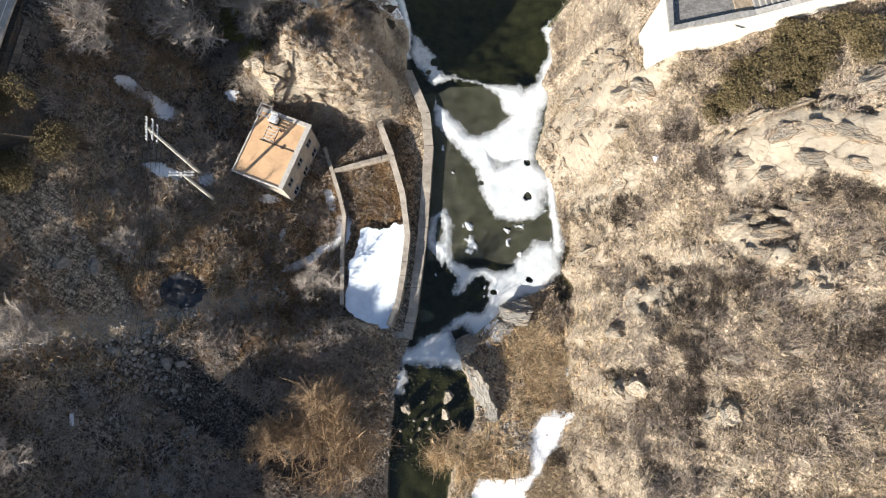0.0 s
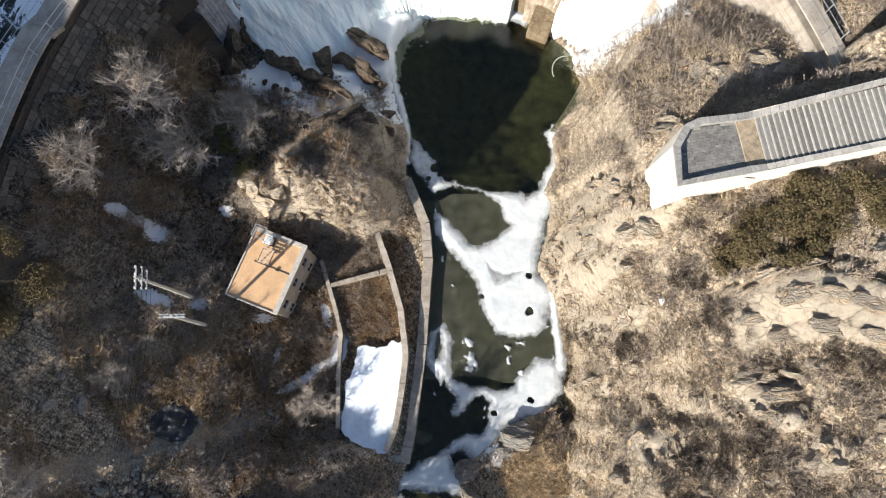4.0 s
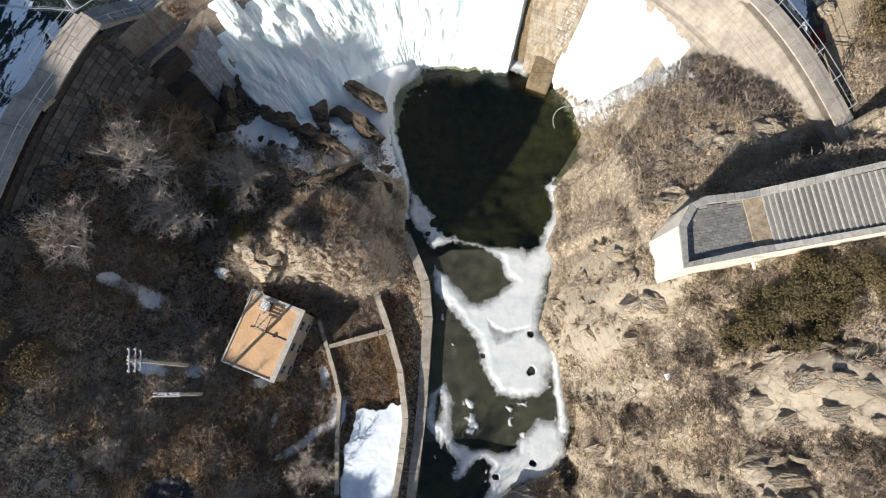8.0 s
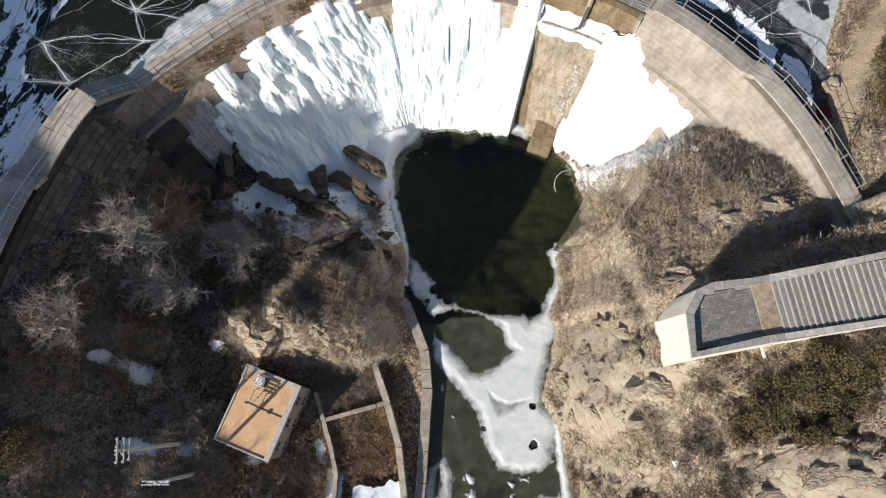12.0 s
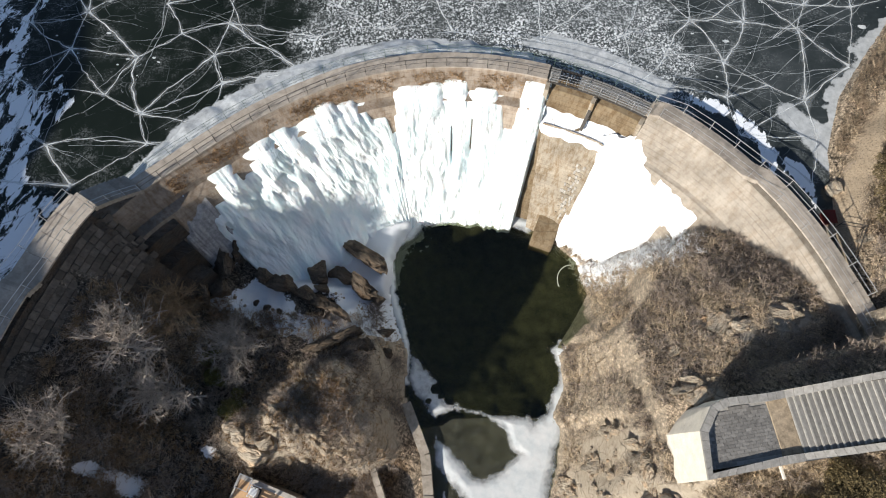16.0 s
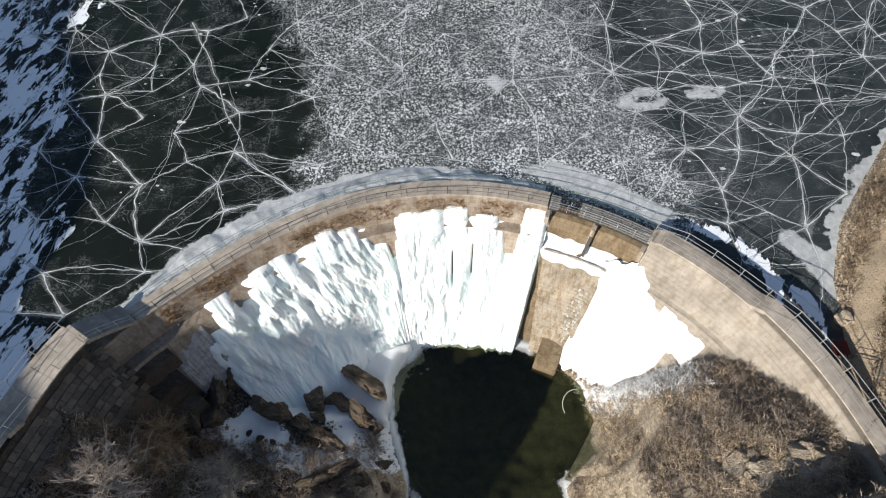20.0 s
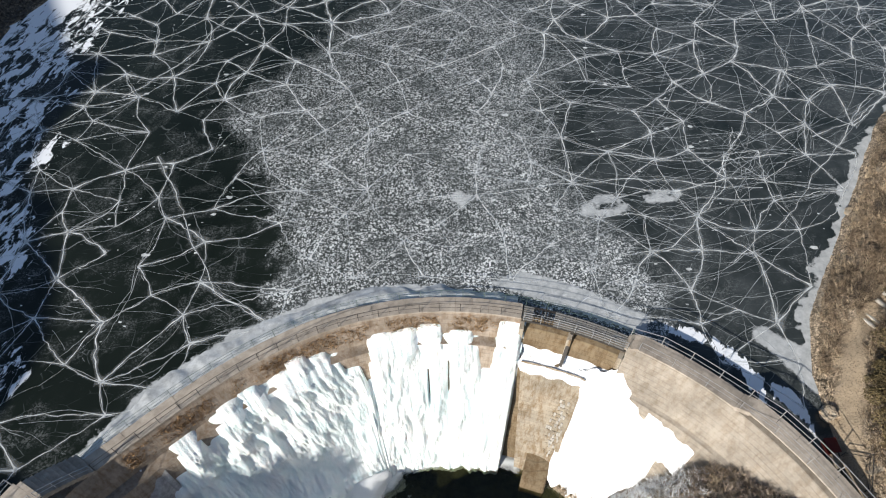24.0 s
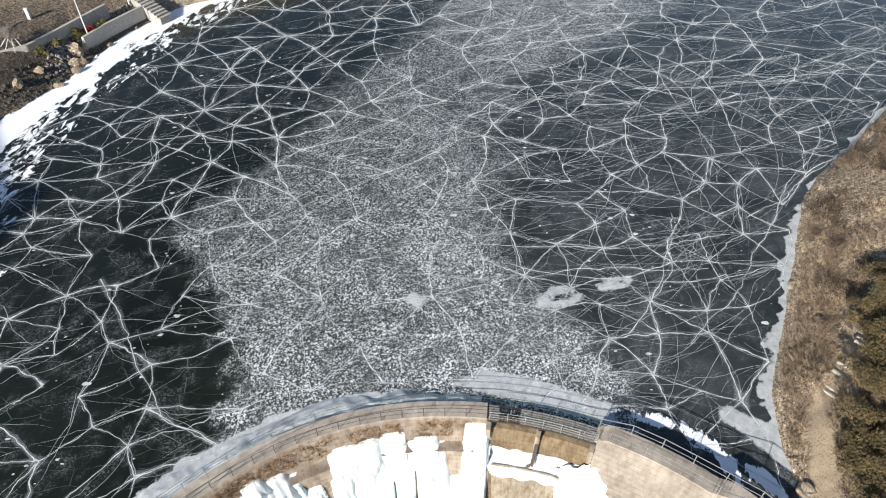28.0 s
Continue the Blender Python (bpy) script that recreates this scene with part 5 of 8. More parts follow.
railing(-51, 33, 1.34, crest_h, 1.75, (0.4, 0.75, 1.1), 1.1, M["green"], "green painted pipe railing on the lake side of the crest", 0.03)
railing(-51, 16.4, 0.02, crest_h, 1.75, (0.55, 1.1), 1.1, M["dark"], "dark thin pipe railing along the drop of the dam")
railing(16.8, 33, -0.15, crest_h, 1.5, (0.4, 0.75, 1.1), 1.1, M["steel"], "bare steel railing over the spillway bridge", 0.04)
railing(32.8, 72, 1.34, crest_h, 2.3, (0.5, 1.15), 1.15, M["steel"], "galvanised double rail on the wing wall", 0.06)
railing(34.6, 76, -0.02, crest_h, 2.9, (0.55, 1.1), 1.1, M["steel"], "thin grey rail along the wing wall edge", 0.03)
railing(-104, -57.4, 2.22, crest_h, 2.3, (0.5, 1.1), 1.1, M["steel"], "pale steel railing beside the west shore walkway", 0.06)
railing(-100, -57.4, 0.05, crest_h, 2.3, (0.5, 1.1), 1.1, M["steel"], "pale steel railing above the stone revetment", 0.05)
railing(-57, -51.2, 0.05, crest_h, 1.2, (0.5, 1.0), 1.0, M["steel"], "steel handrail beside the crest steps", 0.04)

# bridge over the spillway: grating panels on beams, sluice frames, divider wall
bridge = base("spillway_bridge", pose(0, 0, 0), "steel grating footbridge over the spillway gates", "bridge")
for i in range(10):
    a = 16.6 + i * 1.6
    if i in (1, 2):
        for k in range(3):
            arc_slab("joist", a + 0.2 + k * 0.5, a + 0.35 + k * 0.5, 0.0, 1.3, CREST_Z - 0.2, CREST_Z - 0.05, M["dark"], bridge, 2)
        continue
    v, f = [], []
    for k in range(7):
        r0 = len(v)
        for th in (a + 0.03, a + 1.57):
            r = float(arc_r(th))
            o = -0.12 + k * 0.21
            v += [tuple(polar(th, r + o, CREST_Z - 0.08)), tuple(polar(th, r + o + 0.12, CREST_Z - 0.08)), tuple(polar(th, r + o + 0.12, CREST_Z - 0.02)), tuple(polar(th, r + o, CREST_Z - 0.02))]
        f += [(r0, r0 + 1, r0 + 5, r0 + 4), (r0 + 1, r0 + 2, r0 + 6, r0 + 5), (r0 + 2, r0 + 3, r0 + 7, r0 + 6), (r0 + 3, r0, r0 + 4, r0 + 7)]
    mesh_object("grating_panel", v, f, M["gratem"], bridge)
for o in (-0.1, 1.3):
    arc_slab("bearer", 16.5, 33, o - 0.06, o + 0.06, CREST_Z - 0.3, CREST_Z - 0.1, M["dark"], bridge, 12)
for th in (16.7, 24.4, 32.6):
    arc_slab("pier", th - 0.35, th + 0.35, -0.9, 1.3, 8.4, CREST_Z - 0.3, M["chute"], bridge, 2)
pipe = base("drain_pipe", pose(0, 0, 0), "dark steel drain trough down the spillway wall", "pipe")
bm = bmesh.new()
beam(bm, polar(24.6, 30.3, 11.5), polar(24.2, 28.6, 8.7), 0.28, 0.2)
part("trough", bm, M["dark"], pipe)

# chute sides and the block at its foot
chute = base("spillway_chute", pose(0, 0, 0), "stained concrete spillway chute with a stone block foot", "chute", kind="structure")
for nm, t0, t1, lift in (("apron", 17.6, 28.6, 0.35), ("kerb", 28.0, 28.9, 0.5)):
    n = 14
    v, f = [], []
    for i, th in enumerate(np.linspace(t0, t1, n)):
        for o, z in ((-2.0, 8.4), (-6.7, -5.0)):
            q = polar(th if o > -3 else 24.5 + (th - 23.1) * 0.72, float(arc_r(th)) + o - lift * (0.5 if o > -3 else 1), z + 0.1)
            v.append(tuple(q))
    for i in range(n - 1):
        f.append((2 * i, 2 * i + 1, 2 * i + 3, 2 * i + 2))
    mesh_object(nm, v, f, M["chute"], chute)
rnd = random.Random(17)
for j in range(17):
    for k in range(8):
        f, th = 0.22 + j * 0.031, 24.2 + k * 0.5 + 0.25 * (j % 2)
        if rnd.random() > 1.15 - abs(k - 3.5) * 0.16 - abs(j - 8) * 0.06:
            continue
        lip = rnd.uniform(0.04, 0.11)
        vv = []
        for d in (-0.06, lip):
            for tt, ff in ((0.02, 0.0), (0.46, 0.0), (0.46, 0.027), (0.02, 0.027)):
                a, b = th + tt, f + ff
                q = polar(a * (1 - b) + (24.5 + (a - 23.1) * 0.72) * b, float(arc_r(a)) - 2.175 - 4.875 * b - d, 8.5 - 13.4 * b)
                vv.append(tuple(q + Vector((rnd.uniform(-1, 1), rnd.uniform(-1, 1), rnd.uniform(-1, 1))) * 0.015))
        mesh_object("masonry_block", vv, [(0, 1, 5, 4), (1, 2, 6, 5), (2, 3, 7, 6), (3, 0, 4, 7), (4, 5, 6, 7)], M["edge"] if rnd.random() < 0.4 else M["chute"], chute)
bm = bmesh.new()
box(bm, -1.15, -3.9, -5.6, 1.15, 0.6, -1.0, pose(11.0, 51.0, 0, 0, 0, -22), 0.12)
for v in bm.verts:
    if v.co.z > -2:
        v.co.z -= max(0.0, (51.0 - v.co.y) * 0.62)
part("block", bm, M["spill"], chute)

# ---- frozen waterfall: hanging columns of ice on the face, in curtains ----
def face_off(z):
    return np.interp(z, [-5.5, 9.2, 9.25, 9.9, 11.3], [-6.4, -1.7, -0.8, -0.75, -0.05])


def billow(x, y, seed):
    return 1 - (2 * vnoise(x, y, seed) - 1) ** 2


COLS = []
_r = np.random.default_rng(33)
_u = -46.6
while _u < 16.6:
    top = np.interp(_u, [-47, -44, -41, -37.4, -35.6, -34.2, -27.6, -25.8, -24.2, -20, -13.8, -12.2, -9.6, -8.8, -6, 3.8, 5.0, 5.8, 8.2, 9.0, 11, 13.2, 14.2, 16.2, 17],
                    [5.0, 7.6, 9.6, 9.6, 7.0, 9.7, 9.8, 7.2, 10.0, 10.2, 9.9, 7.6, 7.2, 9.4, 10.4, 10.3, 8.0, 9.9, 9.4, 4.4, 6.2, 8.2, 10.9, 11.1, 8.5])
    clump = _r.random() < 0.7
    if -12.7 < _u < -9.3:
        _u = -9.2
        continue
    COLS.append((_u, _r.uniform(1.15, 1.9) if clump else _r.uniform(0.6, 1.0), top + (_r.uniform(-0.3, 0.3) if clump else _r.uniform(-1.8, -0.5)), _r.uniform(0.85, 1.25) if clump else _r.uniform(0.5, 0.8)))
    _u += _r.uniform(0.95, 1.7)


def slant(u):
    return np.interp(u, [-48, -38, -30, -20, -11, -8.5, 0, 6, 17], [0.0, 0.1, 0.42, 0.6, 0.66, 0.05, 0.06, 0.12, 0.2])


def curtain(name, t0, t1, parent, zbot=-4.7, rows=120):
    """Hanging ice: many rounded columns that merge downwards into one lumpy mass."""
    nu = max(12, int((t1 - t0) / 0.13))
    U, Vv = np.meshgrid(np.linspace(t0, t1, nu), np.linspace(0, 1, rows))
    Z = 11.6 + (zbot - 11.6) * Vv
    H = 10.8 - Z
    S0 = U - slant(U) * H
    S = S0 + 0.35 * fbm(S0 * 0.25, H * 0.35, 139, 3)
    acc = np.zeros_like(U)
    for c, w, top, r in COLS:
        if c < t0 - 14 or c > t1 + 14:
            continue
        wide = w * (1.15 + 0.06 * np.maximum(top - Z, 0))
        k = 1 - ((S - c) / wide) ** 2
        body = np.sqrt(np.clip(k, 0, 1)) * r * np.clip((top - Z + 0.1) / 0.9, 0, 1) ** 0.5 * (0.82 + 0.18 * np.sin(Z * 1.9 + c * 5) * np.sin(Z * 0.8 + c))
        acc = np.maximum(acc, body) + 0.22 * np.minimum(acc, body)
    acc = acc * (1 - smooth(-15.2, -14.4, S) * smooth(-8.5, -9.0, S) * smooth(7.6, 8.4, Z))
    low_w = smooth(7.0, 10.0, H) * smooth(-4, -13, U)
    T = acc ** 0.85 * (0.68 - 0.34 * smooth(2, 10, H)) * (1 - 0.85 * low_w)
    sheet_top = np.interp(U, [-47, -44, -20, -12.4, -9.5, 0.8, 4, 5, 8, 9.5, 11, 14, 17], [4.0, 6.0, 7.2, 4.5, 7.5, 7.6, 6.8, 4.0, 6.5, 3.6, 4.6, 8.5, 8.0])
    T = T + np.clip((sheet_top - Z) / 4.5, 0, 1) * (0.45 + 0.03 * H)
    lump = (1 - 0.6 * low_w) * ((billow(S * 0.3, H * 0.32, 141) - 0.5) * 0.5 + (billow(S * 0.7, H * 0.5, 145) - 0.5) * 0.22 + fbm(S * 0.7, H * 0.6, 143, 4) * 0.2 + fbm(S * 2.0, H * 1.2, 144, 3) * 0.07) + low_w * 0.3 * fbm(U * 0.35, H * 0.5, 147, 4)
    T = T + lump * smooth(0.05, 0.5, T)
    bare = np.exp(-((U - 1.3) / 0.22) ** 2) * smooth(3.6, 4.6, H) * smooth(8.4, 7.2, H) + np.exp(-((U - 5.0) / 0.22) ** 2) * smooth(2.6, 3.4, H) * smooth(8.0, 6.5, H)
    foot = smooth(10.5, 15.2, H)
    T = T * (1 - bare) + foot * (0.35 + 1.5 * smooth(-14, -24, U)) + smooth(8.5, 13, H) * smooth(-18, -30, U) * 1.2 + low_w * (0.4 + 0.9 * smooth(10, 13.5, H)) - 0.12
    T = T * smooth(t0, t0 + 0.5, U) * smooth(t1, t1 - 0.5, U) - 0.06
    R = arc_r(U) + face_off(Z) - T
    keep = (T > -0.1)
    return grid_object(name, CX + R * np.sin(np.radians(U)), CY + R * np.cos(np.radians(U)), Z, M["fall"], keep[:-1, :-1] | keep[1:, 1:], parent=parent)


fall = base("frozen_waterfall", pose(0, 0, 0), "thick white frozen waterfall hanging on the dam face", "waterfall")
curtain("ice_curtain", -47.5, 17.3, fall)
U_, V_ = np.meshgrid(np.linspace(-53, -45, 70), np.linspace(0, 1, 60))
Z_ = np.interp(U_, [-53, -50, -45], [5.5, 7.6, 8.8]) + 0.3 * fbm(U_ * 1.4, U_ * 0, 152, 3)
Z_ = Z_ + (-2.6 - Z_) * V_
R_ = arc_r(U_) + face_off(Z_) - (0.10 + 0.10 * billow(U_ * 1.3 - 0.3 * Z_, Z_ * 0.1, 153) + 0.05 * fbm(U_ * 3, Z_ * 0.5, 154, 3)) * smooth(-53, -52, U_) * smooth(0, 0.05, V_)
grid_object("ice_sheet", CX + R_ * np.sin(np.radians(U_)), CY + R_ * np.cos(np.radians(U_)), Z_, M["sheetice"], parent=fall)

U_, V_ = np.meshgrid(np.linspace(-52, 15.5, 240), np.linspace(0, 1, 16))
wide = np.interp(U_, [-52, -46, -38, -12, 2, 15.5], [0.8, 1.5, 2.1, 1.9, 1.5, 0.9]) + 0.35 * fbm(U_ * 0.35, U_ * 0, 156, 4)
R_ = arc_r(U_) + 1.42 + wide * V_
Z_ = LAKE_Z + 0.004 + (0.50 - 0.50 * V_ ** 1.4) * (0.9 + 0.3 * fbm(U_ * 0.5, V_ * 2, 157, 4))
rim = grid_object("ice_rim", CX + R_ * np.sin(np.radians(U_)), CY + R_ * np.cos(np.radians(U_)), Z_, M["rimice"])
tagged(rim, "grey white ice banked against the lake side of the crest", "ice", kind="structure")

snowbank = base("snow_slope", pose(0, 0, 0), "deep white snow and ice on the lower wing face", "snow")


def snow_face(name, t0, t1, ztop, zbot, seed, thick=0.35, ragged=1.0, wall=((-5.5, -4.5, 8.35, 8.5, 11.9), (-6.9, -6.6, -2.1, -1.75, -0.15))):
    U, Vv = np.meshgrid(np.linspace(t0, t1, 60), np.linspace(0, 1, 50))
    top = ztop(U) + 0.3 * ragged * fbm(U * 0.7, U * 0 + seed, seed, 3)
    bot = zbot(U) + 0.5 * ragged * fbm(U * 0.6, U * 0 + seed + 4, seed + 3, 3)
    Z = top + (bot - top) * Vv
    off = np.interp(Z, *wall)
    e = smooth(0, 0.1, Vv) * smooth(1, 0.93, Vv) * smooth(0, 0.07, (U - t0) / (t1 - t0)) * smooth(1, 0.93, (U - t0) / (t1 - t0))
    T = -0.06 + (thick + 0.7 * min(thick, 0.36) * fbm(U * 0.5, Vv * 4, seed + 8, 4) + 0.9 * smooth(0.6, 1, Vv) * Vv) * e
    R = arc_r(U) + off - T
    return grid_object(name, CX + R * np.sin(np.radians(U)), CY + R * np.cos(np.radians(U)), Z, M["snow"], parent=snowbank)


snow_face("drift", 27.2, 45.5, lambda u: np.interp(u, [27, 31, 34, 39, 45.5], [8.9, 9.4, 10.2, 7.6, 5.6]), lambda u: np.interp(u, [27, 36, 41, 45.5], [-4.7, -4.6, -2.0, 1.5]), 210, ragged=1.8)
snow_face("ledge_snow", 16.6, 34.5, lambda u: u * 0 + 9.1, lambda u: u * 0 + 8.0, 220, 0.26, 0.35, ((-5.5, 8.3, 8.6, 10.9), (-6.5, -2.0, -1.0, -0.2)))
snow_face("edge_snow", 40, 49.5, lambda u: np.interp(u, [40, 49.5], [8.2, 7.2]), lambda u: np.interp(u, [40, 49.5], [6.4, 5.0]), 230, 0.25)

# ---- rocks ----
ROCKS = {}


def rock_mesh(seed, flat=0.7, cuts=9, sub=3, layers=False):
    key = (seed, flat, cuts, sub, layers)
    if key in ROCKS:
        return ROCKS[key]
    rnd = random.Random(seed)
    bm = bmesh.new()
    bmesh.ops.create_icosphere(bm, subdivisions=sub, radius=1.0)
    planes = []
    for i in range(cuts):
        d = Vector((rnd.gauss(0, 1), rnd.gauss(0, 1), rnd.gauss(0, 1) * 0.8)).normalized()
        planes.append((d, rnd.uniform(0.42, 0.8)))
    for v in bm.verts:
        for d, o in planes:
            k = v.co.dot(d) - o
            if k > 0:
                v.co -= d * k
        q = v.co * 2.2 + Vector((seed, 0, 0))
        v.co += v.co.normalized() * (0.17 * noise.fractal(q, 0.8, 2.1, 5) - 0.10 * abs(noise.noise(q * 1.7)))
        if layers:
            v.co += Vector((0.08, 0.02, 0.05)) * math.sin(v.co.z * 14 + v.co.x * 5 + 2 * noise.noise(q))
        v.co.z *= flat
    me = bpy.data.meshes.new("rock")
    bm.to_mesh(me)
    bm.free()
    ROCKS[key] = me
    return me


def put_rock(name, x, y, sx, sy, sz, turn, mat, label, category, group="", z=None, seed=None, sink=0.3, tilt=0.0, layers=False, sub=3):
    me = rock_mesh((seed if seed is not None else int(abs(x * 7 + y * 13)) % 11), 1.0, 9, sub, layers).copy()
    me.materials.clear()
    me.materials.append(mat)
    ob = new(name, me)
    z = gz(x, y) if z is None else z
    ob.matrix_world = pose(x, y, z + sz * (1 - 2 * sink) * 0.5, tilt, 0, turn) @ Matrix.Diagonal((sx, sy, sz, 1))
    return tagged(ob, label, category, group)


for x, y, sx, sy, sz, a in [(-8.1, 46.1, 3.0, 1.25, 1.5, -36), (-9.2, 46.9, 1.6, 0.8, 1.1, -30), (-6.6, 44.9, 1.3, 0.9, 1.1, -50), (-12.2, 44.6, 1.3, 1.7, 1.3, 10), (-12.6, 46.6, 0.8, 0.7, 0.7, 0), (-11.0, 44.2, 0.7, 0.6, 0.7, 40),
                            (-8.0, 42.8, 2.3, 1.0, 1.2, -40), (-9.6, 43.9, 1.4, 0.8, 1.0, -35), (-6.6, 41.8, 0.9, 0.7, 0.8, -20), (-15.3, 42.6, 1.9, 1.1, 1.1, -25), (-13.4, 41.8, 1.6, 0.9, 1.0, -35), (-12.0, 41.0, 1.7, 0.9, 1.0, -30),
                            (-10.2, 40.3, 1.6, 0.8, 0.9, -35), (-11.6, 42.3, 1.0, 0.6, 0.8, -30), (-17.0, 43.4, 1.2, 0.8, 0.9, -20), (-14.6, 44.2, 0.8, 0.5, 0.5, 20), (-15.8, 44.6, 0.4, 0.3, 0.4, 0), (-5.9, 38.5, 1.0, 0.6, 0.7, 10),
                            (-19.4, 46.0, 1.4, 1.9, 2.0, 30), (-20.6, 44.6, 1.6, 2.6, 2.0, 32), (-22.4, 45.8, 1.6, 2.6, 2.2, 30), (-22.6, 42.4, 1.3, 2.8, 1.8, 30), (-24.4, 43.8, 1.4, 2.4, 2.0, 28), (-20.6, 41.8, 0.9, 1.5, 1.2, 25), (-25.6, 40.8, 1.2, 1.8, 1.4, 35),
                            (-9.6, 37.6, 2.2, 0.8, 0.9, 22), (-11.6, 36.8, 1.6, 0.8, 0.8, 15), (-7.4, 36.6, 1.3, 0.8, 0.9, -20), (-8.6, 36.0, 1.2, 0.7, 0.8, 0), (-5.6, 36.4, 0.8, 0.6, 0.6, 20), (-16.6, 40.3, 0.5, 0.4, 0.4, 0), (-15.4, 40.0, 0.4, 0.35, 0.35, 0), (-17.6, 40.8, 0.4, 0.3, 0.3, 30)]:
    put_rock("boulder", x, y, sx, sy, sz, a, M["wetrock"], "jagged dark brown rock among snow and ice", "rock", "rocks below the frozen fall", sink=0.22, tilt=12 if sx > 1.2 else 0, layers=True, sub=4 if sx > 1.2 else 3)
for x, y, sx, sy, sz, a, t in [(2.9, 0.6, 1.2, 3.2, 1.3, 32, 12), (1.6, 4.3, 1.1, 1.6, 1.1, 40, 10), (6.6, 7.4, 2.2, 1.5, 1.0, -8, 8), (5.4, 6.2, 1.0, 0.8, 0.8, 20, 0), (3.9, -1.6, 0.9, 1.4, 0.9, 30, 10)]:
    put_rock("slate_outcrop", x, y, sx, sy, sz, a, M["slate"], "tilted grey layered slate outcrop by the stream", "rock", "slate by the stream", z=max(gz(x, y), -4.3), tilt=t, layers=True, sub=4, sink=0.2)
for x, y, sx, sy, sz, a in [(-0.2, -0.6, 0.65, 0.8, 0.9, 10), (-0.4, -2.0, 0.5, 0.75, 0.8, 30), (-4.1, -1.4, 0.6, 0.75, 0.8, 20), (0.2, -3.0, 0.3, 0.3, 0.35, 0), (-2.9, -3.4, 0.28, 0.3, 0.3, 0), (2.3, -4.6, 0.7, 0.5, 0.6, 20), (3.4, -4.0, 0.5, 0.7, 0.6, 0), (-1.9, -3.2, 0.3, 0.25, 0.3, 40), (-2.6, -1.0, 0.3, 0.22, 0.25, 0), (-3.6, -4.4, 0.25, 0.3, 0.25, 0), (-3.3, -2.6, 0.2, 0.25, 0.25, 0), (-1.6, -2.2, 0.2, 0.2, 0.2, 0), (-4.6, -3.4, 0.2, 0.25, 0.25, 0), (-2.2, -2.4, 0.3, 0.3, 0.3, 0)]:
    put_rock("boulder", x, y, sx, sy, sz, a, M["rock"], "pale grey boulder standing in the dark stream", "rock", "boulders in the stream", z=-4.5, sink=0.15)
OUT = [(14.2, 23.6, 1.3, 0.9, 0.9, 20), (15.9, 23.4, 1.4, 1.0, 0.9, -10), (12.0, 26.2, 1.1, 0.9, 1.0, 0), (10.6, 24.6, 1.5, 1.0, 1.0, 10), (12.4, 23.4, 1.6, 1.0, 0.9, 30), (14.2, 16.8, 1.0, 1.3, 0.9, 0), (12.0, 18.6, 1.2, 0.9, 0.9, 20),
       (22.6, 19.2, 1.5, 0.5, 0.9, 12), (24.6, 19.6, 1.7, 0.5, 1.0, 8), (27.4, 19.0, 1.9, 0.6, 1.1, -6), (30.2, 18.3, 1.8, 0.6, 1.0, -10), (33.0, 17.8, 1.7, 0.6, 1.0, -8), (20.6, 18.6, 1.0, 0.5, 0.7, 40), (22.2, 12.9, 1.6, 0.4, 0.7, -4), (24.0, 12.4, 1.2, 0.4, 0.6, -12), (21.2, 11.9, 1.3, 0.35, 0.6, 4), (23.2, 11.2, 1.3, 0.35, 0.5, -5),
       (17.0, 9.4, 1.0, 0.8, 0.8, 40), (16.2, 6.0, 1.1, 0.7, 0.8, 60), (19.6, -1.8, 0.8, 1.3, 1.0, 20), (14.4, 0.4, 0.9, 1.2, 0.9, 30), (25.4, 6.6, 0.8, 0.6, 0.5, 0), (20.4, 2.2, 1.0, 0.7, 0.6, -20), (13.6, 4.6, 1.0, 0.9, 0.8, 0), (29.2, 20.6, 2.2, 1.2, 0.9, 25), (27.6, 19.6, 1.6, 0.8, 0.7, 15),
       (25.0, 13.0, 1.0, 0.7, 0.5, 0), (17.8, 30.5, 1.0, 0.8, 0.6, 10), (20.2, 36.0, 1.2, 0.8, 0.6, 20), (24.6, 36.6, 1.4, 0.8, 0.6, -10), (13.0, 28.8, 0.9, 0.8, 0.7, 0), (17.0, 34.0, 0.7, 0.6, 0.5, 0), (29.5, 43.0, 0.7, 0.9, 1.2, 0), (30.6, 46.4, 0.6, 1.1, 1.0, 15), (31.4, 41.8, 0.8, 0.6, 0.6, 0), (41.6, 66.0, 0.9, 0.5, 0.5, 40), (45.8, 69.7, 0.8, 0.5, 0.5, 40), (35.2, 47.6, 0.7, 0.9, 0.6, 20), (35.6, 50.6, 0.8, 0.6, 0.6, 50), (33.4, 44.0, 1.4, 0.7, 0.7, 40), (34.6, 42.4, 1.5, 0.9, 0.8, 30),
       (14.4, 21.0, 0.9, 0.6, 0.6, 0), (15.6, 13.4, 0.7, 0.5, 0.6, 20), (26.6, 4.8, 0.7, 0.5, 0.4, 0), (18.4, 4.4, 0.7, 0.5, 0.5, 0), (23.8, 2.6, 0.8, 0.5, 0.4, 10), (22.0, 5.4, 0.6, 0.5, 0.4, 0), (28.0, 9.0, 0.9, 0.6, 0.5, 0)]
